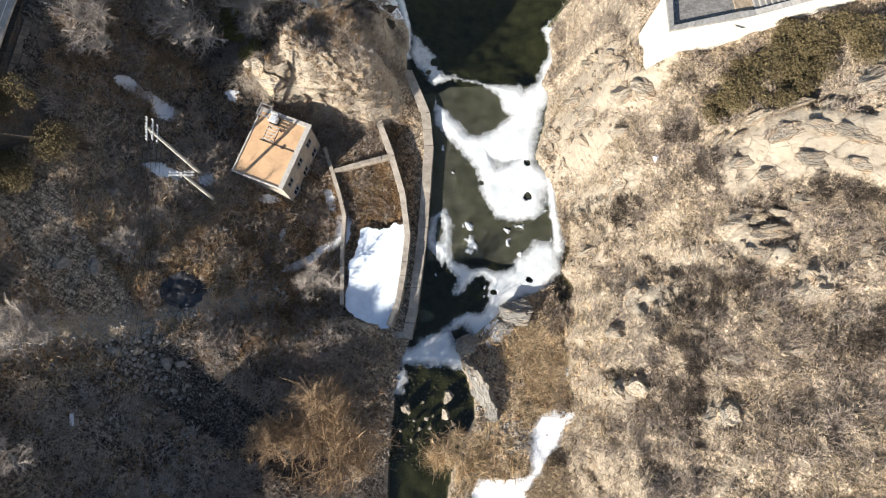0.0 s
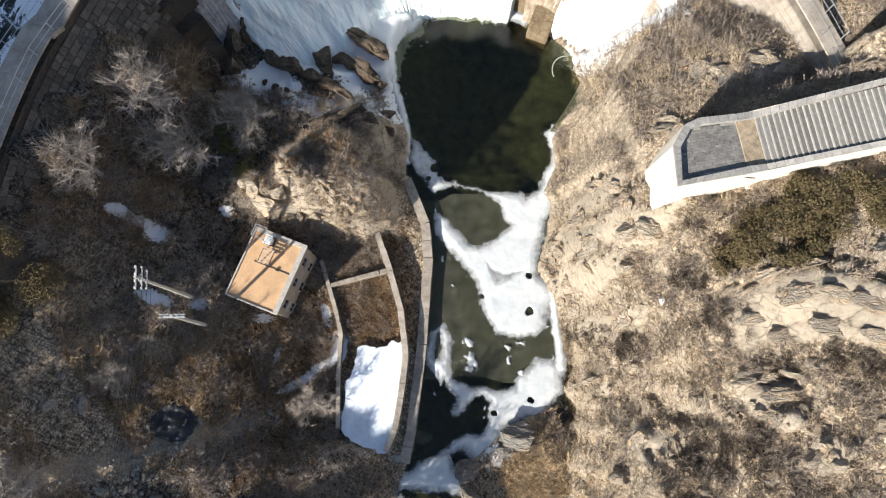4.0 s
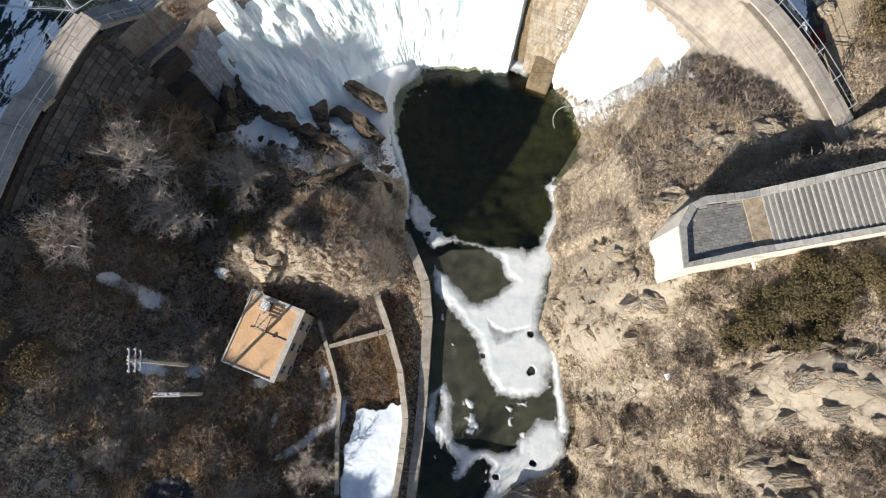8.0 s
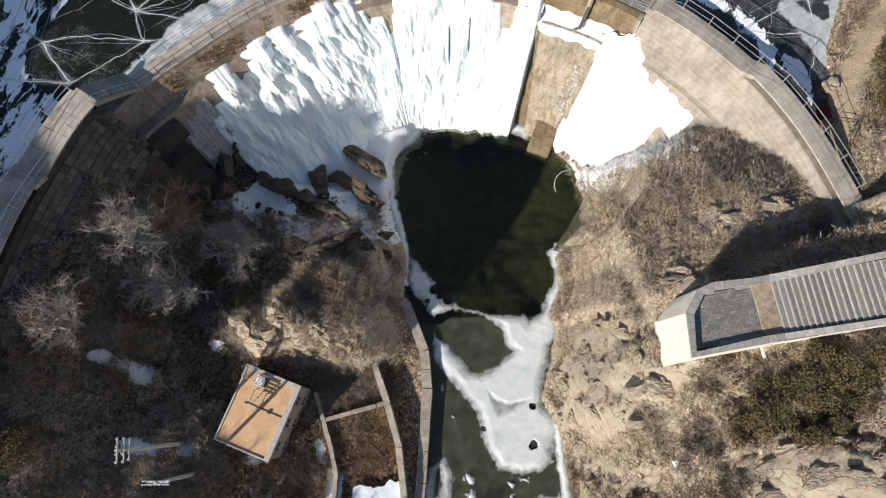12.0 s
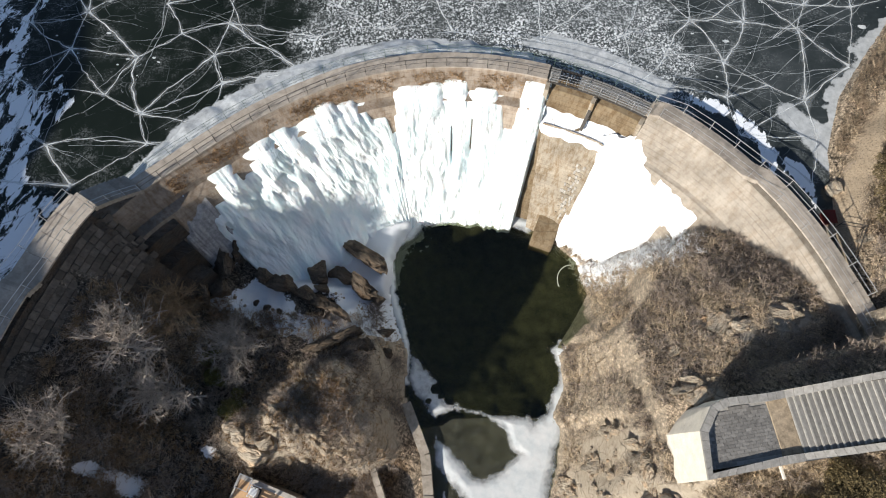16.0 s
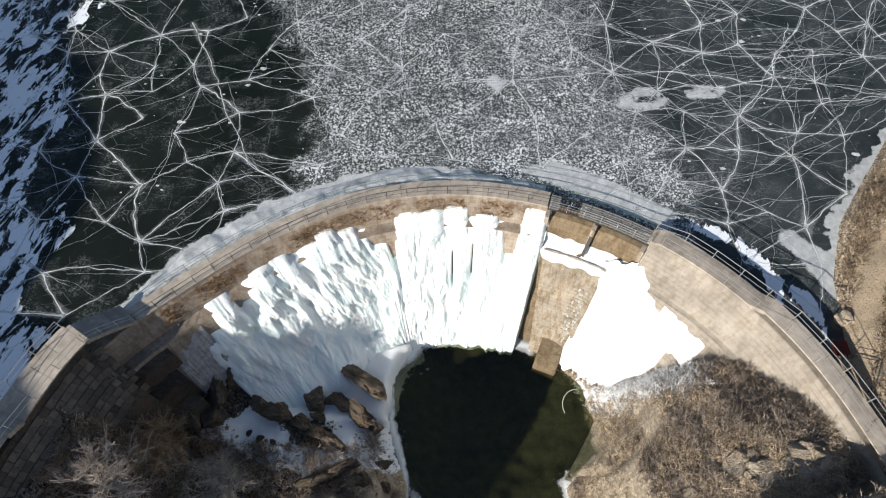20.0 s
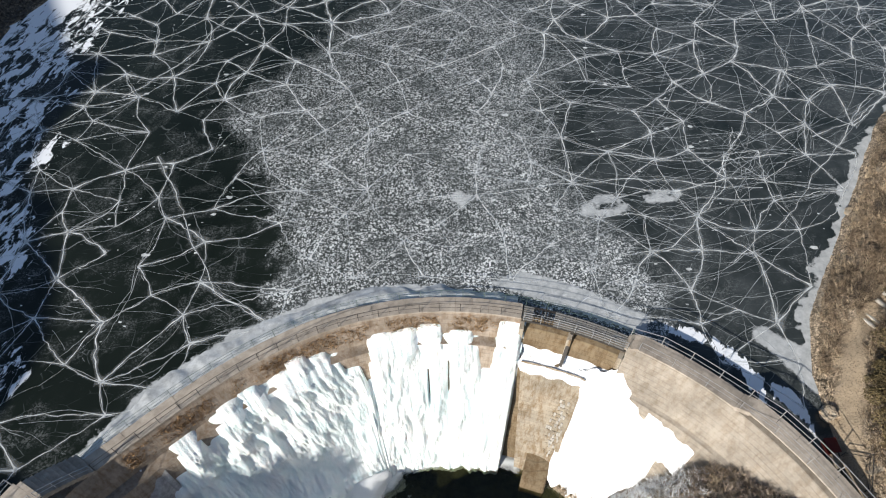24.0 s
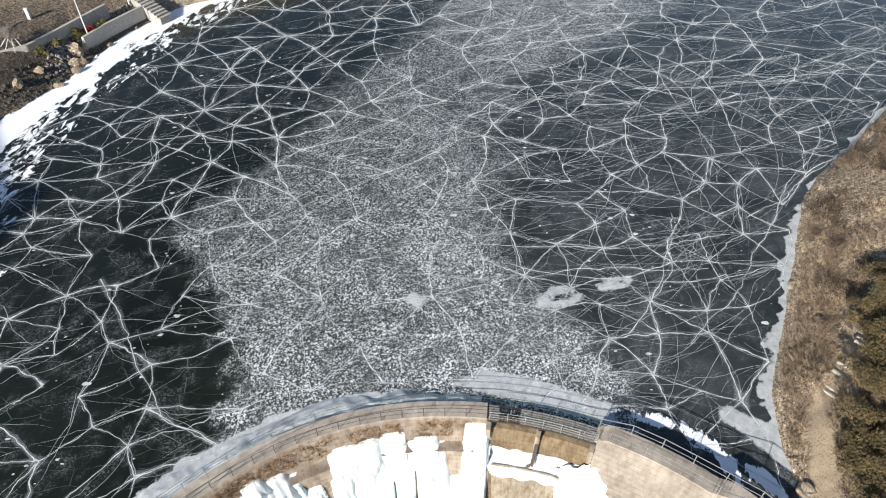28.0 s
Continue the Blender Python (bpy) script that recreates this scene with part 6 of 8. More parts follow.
OUT += [(21.8, 16.3, 1.6, 0.9, 0.3, 12), (23.8, 17.5, 1.9, 0.9, 0.3, 8), (25.8, 17.6, 1.7, 0.8, 0.3, -12), (27.8, 16.6, 1.8, 1.0, 0.3, -16), (23.2, 15.2, 1.3, 0.7, 0.3, 20), (25.6, 15.6, 1.7, 0.9, 0.3, 4), (27.9, 14.8, 1.6, 0.8, 0.3, -8), (30.2, 16.6, 1.8, 1.0, 0.3, -14), (30.6, 14.8, 1.5, 0.8, 0.3, 0), (32.8, 16.0, 1.7, 0.9, 0.3, -10), (21.6, 18.2, 1.5, 0.7, 0.3, 24),
        (22.4, 12.1, 1.7, 0.5, 0.3, -4), (23.0, 10.8, 1.6, 0.55, 0.3, -6), (21.4, 12.4, 1.2, 0.5, 0.3, 8)]
rk = np.random.default_rng(91)
for cx, cy, rad in LEDGES:
    for k in range(5):
        a, d, q = rk.uniform(0, 6.28), rad * rk.uniform(0.2, 1.15), rk.uniform(0.35, 0.95)
        OUT.append((cx + d * math.cos(a), cy + d * math.sin(a), q * rk.uniform(1.0, 1.5), q * rk.uniform(0.6, 0.9), q * 0.75, rk.uniform(0, 180)))
for x, y, sx, sy, sz, a in OUT:
    put_rock("rock_outcrop", x, y, sx, sy, sz, a, M["pale"], "pale tan bedrock slab showing through dry scrub", "rock", "outcrops on the east slope", sink=0.44 if sx < 1.4 else 0.5, sub=4 if sx > 1.6 else 3, layers=False)
rk = np.random.default_rng(92)
for k in range(46):
    t, w = rk.uniform(0, 1), rk.normal(0, 0.45)
    x, y, q = -13.4 + 6.0 * t + 0.55 * w, 30.6 - 3.9 * t + 0.8 * w, rk.uniform(0.18, 0.62)
    put_rock("rock_outcrop", x, y, q * 1.3, q * 0.8, q * 0.8, -40 + rk.normal(0, 25), M["pale"], "pale broken rock along the edge of the spur", "rock", "outcrops on the spur", sink=0.35, sub=2 if q < 0.4 else 3, seed=int(rk.integers(0, 11)))
for x, y, sx, sy, sz, a in [(-15.6, 27.4, 1.7, 1.1, 1.3, -20), (-14.4, 28.4, 1.1, 0.9, 0.9, 20), (-16.6, 28.6, 1.1, 0.9, 0.9, 10), (-13.4, 27.0, 0.8, 0.6, 1.0, 10), (-12.6, 26.6, 0.6, 0.5, 0.8, 40), (-11.6, 26.9, 0.7, 0.5, 0.8, 0), (-17.6, 29.6, 0.9, 0.8, 0.7, 20)]:
    put_rock("rock_outcrop", x, y, sx, sy, sz, a, M["pale"], "weathered tan rock face above the pump house", "rock", "outcrops on the spur", sink=0.42, seed=int(abs(x * 3)) % 11)
for x, y, r in [(-24.0, 2.6, 0.75), (-26.0, 3.6, 0.5), (-22.8, 2.6, 0.5), (-27.6, 3.6, 0.6), (-25.4, 0.6, 0.45), (-26.2, -0.8, 0.6), (-28.4, 2.6, 0.5), (-24.8, 4.6, 0.4), (-23.4, 0.4, 0.35), (-29.8, -2.0, 0.4), (-28.8, -0.4, 0.3), (-25.6, -2.0, 0.4), (-29.0, 10.4, 0.8), (-31.0, 10.4, 0.7), (-28.0, 16.8, 0.6), (-26.6, 6.2, 0.35), (-22.0, 4.2, 0.35), (-20.8, 6.6, 0.7), (-24.8, 8.4, 0.5), (-21.6, 10.0, 0.5), (-30.4, 12.6, 0.5), (-10.8, 9.0, 0.4), (-12.6, 8.0, 0.25), (-9.4, 5.6, 0.2), (-18.6, -6.0, 0.25), (-27.2, 1.2, 0.4), (-30.8, 2.0, 0.35), (-32.4, 4.6, 0.4)]:
    put_rock("boulder", x, y, r, r * 0.8, r * 0.7, x * 40, M["rock"], "grey boulder half sunk in shaded leaf litter", "rock", "boulders in the glade")

# ---- loose stones ----
ico = bmesh.new()
bmesh.ops.create_icosphere(ico, subdivisions=1, radius=1.0)
ICO_V = np.array([v.co[:] for v in ico.verts])
ICO_F = np.array([[v.index for v in f.verts] for f in ico.faces])
ico.free()


def stones(name, pts, size, material, label, seed):
    r = np.random.default_rng(seed)
    n = len(pts)
    s = size * r.uniform(0.5, 1.6, (n, 1)) * r.uniform(0.6, 1.2, (n, 3))
    jit = 1 + 0.3 * r.standard_normal((n, len(ICO_V), 1)) * 0.6
    v = ICO_V[None] * s[:, None, :] * jit + pts[:, None, :]
    return tagged(raw(v[:, ICO_F], name, material), label, "stones", kind="stuff")


def scatter(n, x0, x1, y0, y1, keep, seed, up=0.0):
    r = np.random.default_rng(seed)
    x, y = r.uniform(x0, x1, n), r.uniform(y0, y1, n)
    k = r.random(n) < keep(x, y)
    x, y = x[k], y[k]
    return np.stack([x, y, ground_z(x, y) + up], 1)


stones("rubble", scatter(9000, -36, -15, -8, 14, lambda x, y: smooth(2.4, 0.4, np.abs((y - 6.2) - (x + 24) * 0.3)) * 0.35 + 0.22 * smooth(1.1, 0.2, np.hypot((x + 26) / 5, (y - 1) / 5)), 301), 0.15, M["stone"], "loose grey rubble on the shaded path", 301)
stones("rubble", scatter(7000, -36, -6, -12, 16, lambda x, y: 0.5 * smooth(0.0, 0.5, fbm(x * 0.35, y * 0.35, 307, 4)), 306), 0.085, M["stone"], "small loose stones scattered through the glade", 306)
stones("rubble", scatter(2600, -20, -4, 26, 42, lambda x, y: 0.6 * smooth(-0.1, 0.5, fbm(x * 0.4, y * 0.4, 309, 4)), 308), 0.11, M["pale"], "tan broken stones on the spur", 308)
stones("rubble", scatter(1600, -6.4, 3, -7, 4, lambda x, y: smooth(1.0, 0.3, np.abs(left_edge(y) - x)) * 0.8 + 0.25 * (x > -5), 302, 0.05), 0.11, M["stone"], "small pale stones in the shallow stream", 302)
stones("rubble", scatter(2600, 8, 34, -10, 40, lambda x, y: 0.35 * smooth(0.1, 0.9, fbm(x * 0.3, y * 0.3, 305, 3)), 303), 0.12, M["pale"], "small tan stones scattered on the slope", 303)
def near_ledge(x, y):
    return np.max([smooth(1.35, 0.7, np.hypot(x - cx, y - cy) / (r + 0.5)) for cx, cy, r in LEDGES], axis=0)


stones("rubble", scatter(5200, 9, 34, -6, 38, lambda x, y: 0.42 * near_ledge(x, y) * (x > right_edge(y) + 0.6), 310), 0.2, M["pale"], "angular pale rock debris below the ledges", 310)
stones("rubble", scatter(1500, 3, 9, -9, -1, lambda x, y: 0.8 * smooth(2.2, 0.3, np.hypot(x - 6, y + 4)), 304), 0.16, M["stone"], "grey stones in the side gully", 304)

# ---- trees and scrub ----
def tube(out, pts, radii, sides=3):
    """Rings of a tapered branch as triangles."""
    rings = []
    for i, p in enumerate(pts):
        d = (pts[min(i + 1, len(pts) - 1)] - pts[max(i - 1, 0)])
        d = d / (np.linalg.norm(d) + 1e-9)
        u = np.cross(d, (0.3, 0.9, 0.27))
        u /= np.linalg.norm(u) + 1e-9
        w = np.cross(d, u)
        a = np.arange(sides) * 2 * np.pi / sides
        rings.append(p + radii[i] * (np.cos(a)[:, None] * u + np.sin(a)[:, None] * w))
    for r0, r1 in zip(rings, rings[1:]):
        for k in range(sides):
            j = (k + 1) % sides
            out.append((r0[k], r0[j], r1[j]))
            out.append((r0[k], r1[j], r1[k]))


def tree_mesh(seed, height, spread, dense, up=0.55):
    """Triangles of a bare tree: trunk and limbs, then twigs."""
    r = np.random.default_rng(seed)
    wood, twigs = [], []

    def grow(p, d, length, rad, level):
        n = 4 if level < 3 else 3
        pts, q, dd = [p], p.copy(), d.copy()
        for i in range(n - 1):
            dd = dd + r.normal(0, 0.16 + 0.05 * level, 3) + np.array((0, 0, 0.05 * up))
            dd /= np.linalg.norm(dd)
            q = q + dd * length / (n - 1)
            pts.append(q.copy())
        radii = np.linspace(rad, rad * (0.6 if level < 3 else 0.3), n)
        tube(wood if level < 2 else twigs, pts, radii, 5 if level < 1 else 3)
        if level >= 4:
            return
        kids = ([dense + 2, 6, 5, 4] if dense < 12 else [dense + 4, 8, 7, 4])[level] if level < 4 else 0
        for k in range(kids):
            t = r.uniform(0.35, 1.0) if level else r.uniform(0.45, 1.0)
            base_p = pts[min(n - 1, int(t * (n - 1)))]
            out_d = r.normal(0, 1, 3)
            out_d[2] = abs(out_d[2]) * up * (0.9 if level else 0.7)
            nd = dd * (0.55 if level else 0.25) + out_d * 0.62
            nd /= np.linalg.norm(nd)
            L = [spread * 0.8, spread * 0.5, spread * 0.34, spread * 0.22][level] * r.uniform(0.6, 1.15)
            grow(base_p, nd, L, max(rad * [0.5, 0.55, 0.5, 0.5][level], 0.03 if level < 2 else 0.012), level + 1)

    grow(np.zeros(3), np.array((0.05, 0.02, 1.0)), height * 0.5, height * 0.026, 0)
    return wood, twigs


TREES = {}


def bare_tree(x, y, height, spread, seed, label, bark="bark", twig="twig", dense=7, group="bare trees"):
    key = (seed, height, spread, dense, bark, twig)
    t = base("bare_tree", pose(x, y, gz(x, y) - 0.1, 0, 0, seed * 47), label, "tree", group)
    if key not in TREES:
        TREES[key] = tree_mesh(seed, height, spread, dense)
    wood, twigs = TREES[key]
    raw(wood, "trunk", M[bark], t)
    raw(twigs, "crown", M[twig], t)
    return t


for x, y, h, s, seed, tw, dn, lab in [
        (-22.7, 38.6, 7.5, 3.7, 1, "twig2", 9, "bare tree with dense reddish brown twigs below the dam"),
        (-24.9, 35.3, 8.0, 4.3, 2, "twig", 7, "pale grey bare tree in the shaded hollow"),
        (-23.4, 31.0, 8.5, 4.4, 3, "twig", 7, "pale grey bare tree in the shaded hollow"),
        (-18.4, 35.8, 6.5, 3.6, 4, "twig", 10, "grey bushy bare tree beside an olive shrub"),
        (-27.6, 28.4, 7.0, 3.8, 5, "twig", 7, "pale bare tree below the stone revetment"),
        (-13.0, 10.6, 5.0, 2.7, 6, "twig", 7, "small pale bare tree by the frozen basin"),
        (-32.0, 4.4, 7.0, 3.8, 7, "twig", 8, "grey bare tree on the western slope"),
        (-9.8, -2.0, 8.5, 6.0, 8, "twig2", 13, "large bare tree with sunlit brown twigs"),
        (-14.4, -4.0, 5.5, 3.0, 9, "twig2", 9, "smaller brown twigged tree in the glade"),
        (-33.0, -3.8, 6.0, 3.2, 10, "twig", 7, "grey bare tree on the western slope"),
        (-35.6, 9.0, 6.0, 3.2, 11, "twig", 7, "grey bare tree on the western slope"),
        (-43.6, 125.4, 5.5, 2.4, 13, "twig", 6, "propped bare street tree above the lake wall"),
        (-27.0, 12.6, 3.4, 1.8, 14, "twig", 8, "low grey thorn tree among brown grass")]:
    bare_tree(x, y, h, s, seed, lab, "bark2" if tw == "twig2" else "bark", tw if tw == "twig2" else "paletwig", dn)


def leaf_cloud(n, seed, rx, ry, rz, lobes=9, size=0.16):
    """Many small leaf sprays in overlapping lobes, with gaps."""
    r = np.random.default_rng(seed)
    c = r.normal(0, 0.42, (lobes, 3)) * (rx, ry, rz)
    c[:, 2] = np.abs(c[:, 2]) + rz * 0.35
    rad = r.uniform(0.35, 0.6, lobes)
    k = r.integers(0, lobes, n)
    d = r.normal(0, 1, (n, 3))
    d /= np.linalg.norm(d, axis=1)[:, None]
    d[:, 2] = np.abs(d[:, 2]) * 0.9 - 0.15
    p = c[k] + d * (rad[k] * r.uniform(0.6, 1.08, n))[:, None] * (rx, ry, rz)
    p[:, 2] = np.maximum(p[:, 2], 0.02)
    a, b = r.normal(0, 1, (n, 3)), r.normal(0, 1, (n, 3))
    a *= (size / np.linalg.norm(a, axis=1))[:, None] * r.uniform(0.6, 1.3, (n, 1))
    b *= (size * 0.7 / np.linalg.norm(b, axis=1))[:, None]
    return np.stack([p - a * 0.5, p + a * 0.5 + b * 0.2, p + b], 1)


def bush(name, x, y, rx, ry, rz, seed, mat, label, category, group, n=2600, size=0.16):
    t = base(name, pose(x, y, gz(x, y), 0, 0, seed * 31), label, category, group)
    r = np.random.default_rng(seed)
    stems = []
    for i in range(7):
        d = np.array((r.normal(0, 0.5) * rx, r.normal(0, 0.5) * ry, rz * r.uniform(0.5, 0.9)))
        tube(stems, [np.zeros(3) - (0, 0, 0.1), d * 0.5 + r.normal(0, 0.05, 3), d], [0.05, 0.035, 0.015])
    raw(stems, "stem", M["bark2"], t)
    raw(leaf_cloud(n, seed, rx, ry, rz, size=size), "foliage", M[mat], t)
    return t


for i, (x, y, r) in enumerate([(23.6, 22.4, 1.9), (21.2, 21.4, 1.6), (26.2, 24.0, 1.9), (25.4, 22.0, 1.7), (22.0, 23.2, 1.5), (19.9, 20.6, 1.2), (23.6, 20.4, 1.4), (27.6, 24.8, 1.7), (24.6, 24.4, 1.4), (28.6, 23.0, 1.5)]):
    bush("cypress_bush", x, y, r, r * 0.9, r * 1.0, 400 + i, "leaf", "dense olive brown winter cypress beside the stone platform", "bush", "cypress below the platform", 4200)
for i, (x, y, r) in enumerate([(42.6, 58.0, 1.5), (41.2, 55.6, 1.5), (39.8, 53.6, 1.5), (38.2, 51.6, 1.6), (36.8, 49.6, 1.5), (35.6, 47.6, 1.4), (34.6, 45.6, 1.5), (44.6, 57.6, 1.6), (43.0, 54.0, 1.6), (41.4, 51.6, 1.6),
                               (40.0, 49.4, 1.6), (38.4, 47.2, 1.6), (36.8, 45.2, 1.5), (33.8, 43.6, 1.2), (45.6, 60.4, 1.5), (47.6, 59.4, 1.6), (36.0, 42.8, 1.5)]):
    bush("cypress_tree", x - 0.9, y, r * 1.2, r * 1.2, r * 1.35, 430 + i, "leaf", "dark olive cypress tree beside the footpath", "tree", "cypresses by the path", 5200, 0.17)
for i, (x, y, r, m) in enumerate([(-18.3, 31.2, 1.2, "leaf2"), (-20.6, 36.2, 1.3, "leaf2"), (-28.6, 41.2, 0.9, "leaf2"), (-20.2, 34.0, 1.1, "leaf2"), (-31.4, 19.8, 2.6, "leaf"), (-33.8, 17.4, 2.2, "leaf"), (-33.2, 21.6, 1.8, "leaf")]):
    bush("evergreen_shrub", x, y, r, r, r * 0.95, 450 + i, m, "rounded olive green evergreen shrub on the shaded slope", "bush", "evergreens of the west bank", 2600 if r < 1.7 else 5600)
THORNS = []
for i, (x, y, r) in enumerate([(15.0, 14.6, 1.25), (14.0, 15.0, 0.9), (12.6, 16.2, 0.9), (17.9, 19.4, 0.8), (19.7, 16.2, 1.0), (17.4, -1.3, 1.2), (17.5, 1.0, 1.2), (17.7, 3.4, 1.1), (18.4, 6.0, 1.0), (18.8, 7.8, 1.3), (20.6, 7.6, 1.0), (26.5, 2.6, 1.4), (27.6, 3.6, 1.0), (14.0, 1.2, 0.6), (25.8, 13.4, 0.8), (28.2, 12.8, 0.9), (23.6, 13.2, 0.7), (9.8, -6.0, 0.8), (29.4, 5.0, 1.1), (31.0, 12.6, 0.9)]):
    THORNS.append((x, y, r, i))


def twig_tris(pts, rng_, k, length, width, spread):
    """Leafless twigs: k stems a point, each with forks."""
    n = len(pts)
    size = rng_.uniform(0.55, 1.35, (n, 1, 1))
    d = rng_.normal(0, 1, (n, k, 3))
    d[..., 2] = np.abs(d[..., 2]) * 0.9 + 0.45 / spread
    d /= np.linalg.norm(d, axis=2)[..., None]
    L = length * size * rng_.uniform(0.6, 1.2, (n, k, 1))
    p0 = pts[:, None, :] + rng_.normal(0, 0.12, (n, k, 3)) * (1, 1, 0)
    p1 = p0 + d * L
    out = []
    def blades(a, b, w):
        s = np.cross(b - a, rng_.normal(0, 1, a.shape))
        s /= np.linalg.norm(s, axis=-1)[..., None] + 1e-9
        out.append(np.stack([a - s * w, a + s * w, b], -2).reshape(-1, 3, 3))
    blades(p0, p1, width)
    for f in range(3):
        t = rng_.uniform(0.3, 0.8, (n, k, 1))
        q0 = p0 + d * L * t
        dd = d + rng_.normal(0, 0.55, d.shape)
        dd[..., 2] = np.abs(dd[..., 2])
        dd /= np.linalg.norm(dd, axis=2)[..., None]
        blades(q0, q0 + dd * L * 0.55, width * 0.65)
    return np.concatenate(out)


def grass_tris(pts, rng_, k, length, width):
    n = len(pts)
    size = rng_.uniform(0.6, 1.4, (n, 1, 1))
    lean = rng_.normal(0, 0.45, (n, 1, 3)) * (1, 1, 0)
    d = rng_.normal(0, 0.55, (n, k, 3)) + lean
    d[..., 2] = np.abs(d[..., 2]) * 0.5 + 0.7
    p0 = pts[:, None, :] + rng_.normal(0, 0.10, (n, k, 3)) * (1, 1, 0)
    p1 = p0 + d * length * size
    s = np.cross(p1 - p0, rng_.normal(0, 1, p0.shape))
    s *= width / (np.linalg.norm(s, axis=-1)[..., None] + 1e-9)
    return np.stack([p0 - s, p0 + s, p1], -2).reshape(-1, 3, 3)


for x, y, r, i in THORNS:
    q = np.random.default_rng(700 + i)
    t = base("thorn_bush", pose(0, 0, 0), "dark leafless thorn bush on the dry slope", "bush", "thorn bushes on the east slope")
    px = np.stack([x + q.normal(0, 0.55, 34) * r * 1.25, y + q.normal(0, 0.5, 34) * r * 1.1], 1)
    pp = np.concatenate([px, ground_z(px[:, 0], px[:, 1])[:, None]], 1)
    raw(twig_tris(pp, q, 16, 0.8 * r, 0.02, 1.2), "crown", M["leafd"], t)


def on_foot(x, y):
    """Where plants may stand: off water, walls, house, platform, dam."""
    th, off = lie(x, y)
    ok = ((left_edge(y) - x > 0.5) | (x - right_edge(y) > 0.4)) & ~(behind_dam(x, y) & (x < east_shore(y) + 0.3))
    ok &= ~((th > -58) & (th < 42) & (off > -6.9) & (off < 2) & (y > 30)) & ~((th >= 42) & (th < 80) & (off > wing_foot(th)[1] - 0.15) & (off < 2) & (y > 30)) & ~((off > -1.8) & (th < -56) & (off < 2.4))
    c, s = math.cos(math.radians(-21.9)), math.sin(math.radians(-21.9))
    u, v = (x + 15.9) * c + (y - 21.86) * s, -(x + 15.9) * s + (y - 21.86) * c
    ok &= ~((np.abs(u) < 2.7) & (np.abs(v) < 3.5))
    c, s = math.cos(math.radians(8.5)), math.sin(math.radians(8.5))
    u, v = (x - 15.9) * c + (y - 24.9) * s, -(x - 15.9) * s + (y - 24.9) * c
    ok &= ~((u > -0.2) & (u < 17) & (v > -0.3) & (v < 5.2))
    ok &= depth_in(x, y, GULLY) < -0.1
    ok &= ~(np.hypot((x + 22.9) / 2.0, (y - 8.8) / 1.6) < 1.0) & ~((np.abs((y - 6.8) - (x + 24.0) * 0.30 + 0.5 * fbm(x * 0.7, y * 0.7, 66, 3)) < 0.75) & (x > -38) & (x < -15))
    ok &= snow_patch(x, y) + 0.35 * fbm(x * 1.6, y * 1.6, 31, 3) < 0.6
    ok &= ~((x > -10.2) & (x < -1) & (y > 5) & (y < 16.2)) & ~((x > left_edge(y) - 3.0) & (x < 0) & (y > 5) & (y < 30))
    t = smooth(1.2, 0.7, np.abs(x - np.interp(y, [p[1] for p in TRAIL], [p[0] for p in TRAIL])) * np.interp(y, [51, 54], [1, 0.6]))
    return ok * (1 - t * (y > 38))


def clumpy(x, y, seed, scale=0.3, lo=-0.2, hi=0.5):
    return smooth(lo, hi, fbm(x * scale, y * scale, seed, 4))


rg = np.random.default_rng(77)
def shrubs(n, per, box_, keep, seed, spread):
    """Points in small clumps, one clump a shrub."""
    r = np.random.default_rng(seed)
    c = np.stack([r.uniform(box_[0], box_[1], n), r.uniform(box_[2], box_[3], n)], 1)
    c = c[r.random(n) < keep(c[:, 0], c[:, 1])]
    size = r.uniform(0.4, 1.2, (len(c), 1, 1)) * spread
    p = (c[:, None, :] + r.normal(0, 0.5, (len(c), per, 2)) * size).reshape(-1, 2)
    p = p[on_foot(p[:, 0], p[:, 1]) > 0.5]
    return np.concatenate([p, ground_z(p[:, 0], p[:, 1])[:, None]], 1)


free = lambda x, y: on_foot(x, y) * (1 - 0.985 * bare_rock(x, y))
for mat, lab, n, seed in (("leafd", "dark brown leafless shrubs dotted over the east slope", 120, 801), ("twig", "grey leafless shrubs dotted over the east slope", 950, 802)):
    pts = shrubs(n, 9, (9, 37, -14, 48), lambda x, y: free(x, y) * (x > 10.5) * (0.25 + 0.75 * clumpy(x, y, seed, 0.2)), seed, 1.0)
    tagged(raw(twig_tris(pts, rg, 6, 0.75, 0.024, 1.2), "shrubs", M[mat]), lab, "shrubs", kind="stuff")
pts = shrubs(520, 14, (31, 70, 40, 92), lambda x, y: on_foot(x, y) * (x > east_shore(y) + 1) * (0.3 + 0.7 * clumpy(x, y, 803, 0.2)), 803, 1.1)
tagged(raw(twig_tris(pts, rg, 9, 0.95, 0.022, 1.2), "shrubs", M["leafd"]), "dark leafless shrubs above the east shore", "shrubs", kind="stuff")
pts = shrubs(420, 13, (-36, -20, 24, 47), lambda x, y: (lie(x, y)[1] < -1.2) * (lie(x, y)[1] > -9) * 0.8 * (lie(x, y)[0] < -54), 805, 1.0)
tagged(raw(twig_tris(pts, rg, 9, 0.7, 0.02, 1.2), "shrubs", M["twig2"]), "brown scrub on the dark embankment", "shrubs", kind="stuff")
pts = shrubs(950, 10, (-40, -4, -14, 41), lambda x, y: on_foot(x, y) * (0.25 + 0.75 * clumpy(x, y, 804, 0.2) + 0.6 * smooth(0.2, 0.7, hill(x, y, -10.5, 32, 1, 5, 5))), 804, 1.0)
tagged(raw(twig_tris(pts, rg, 9, 0.8, 0.022, 1.2), "shrubs", M["twig"]), "grey leafless shrubs on the west bank and spur", "shrubs", kind="stuff")
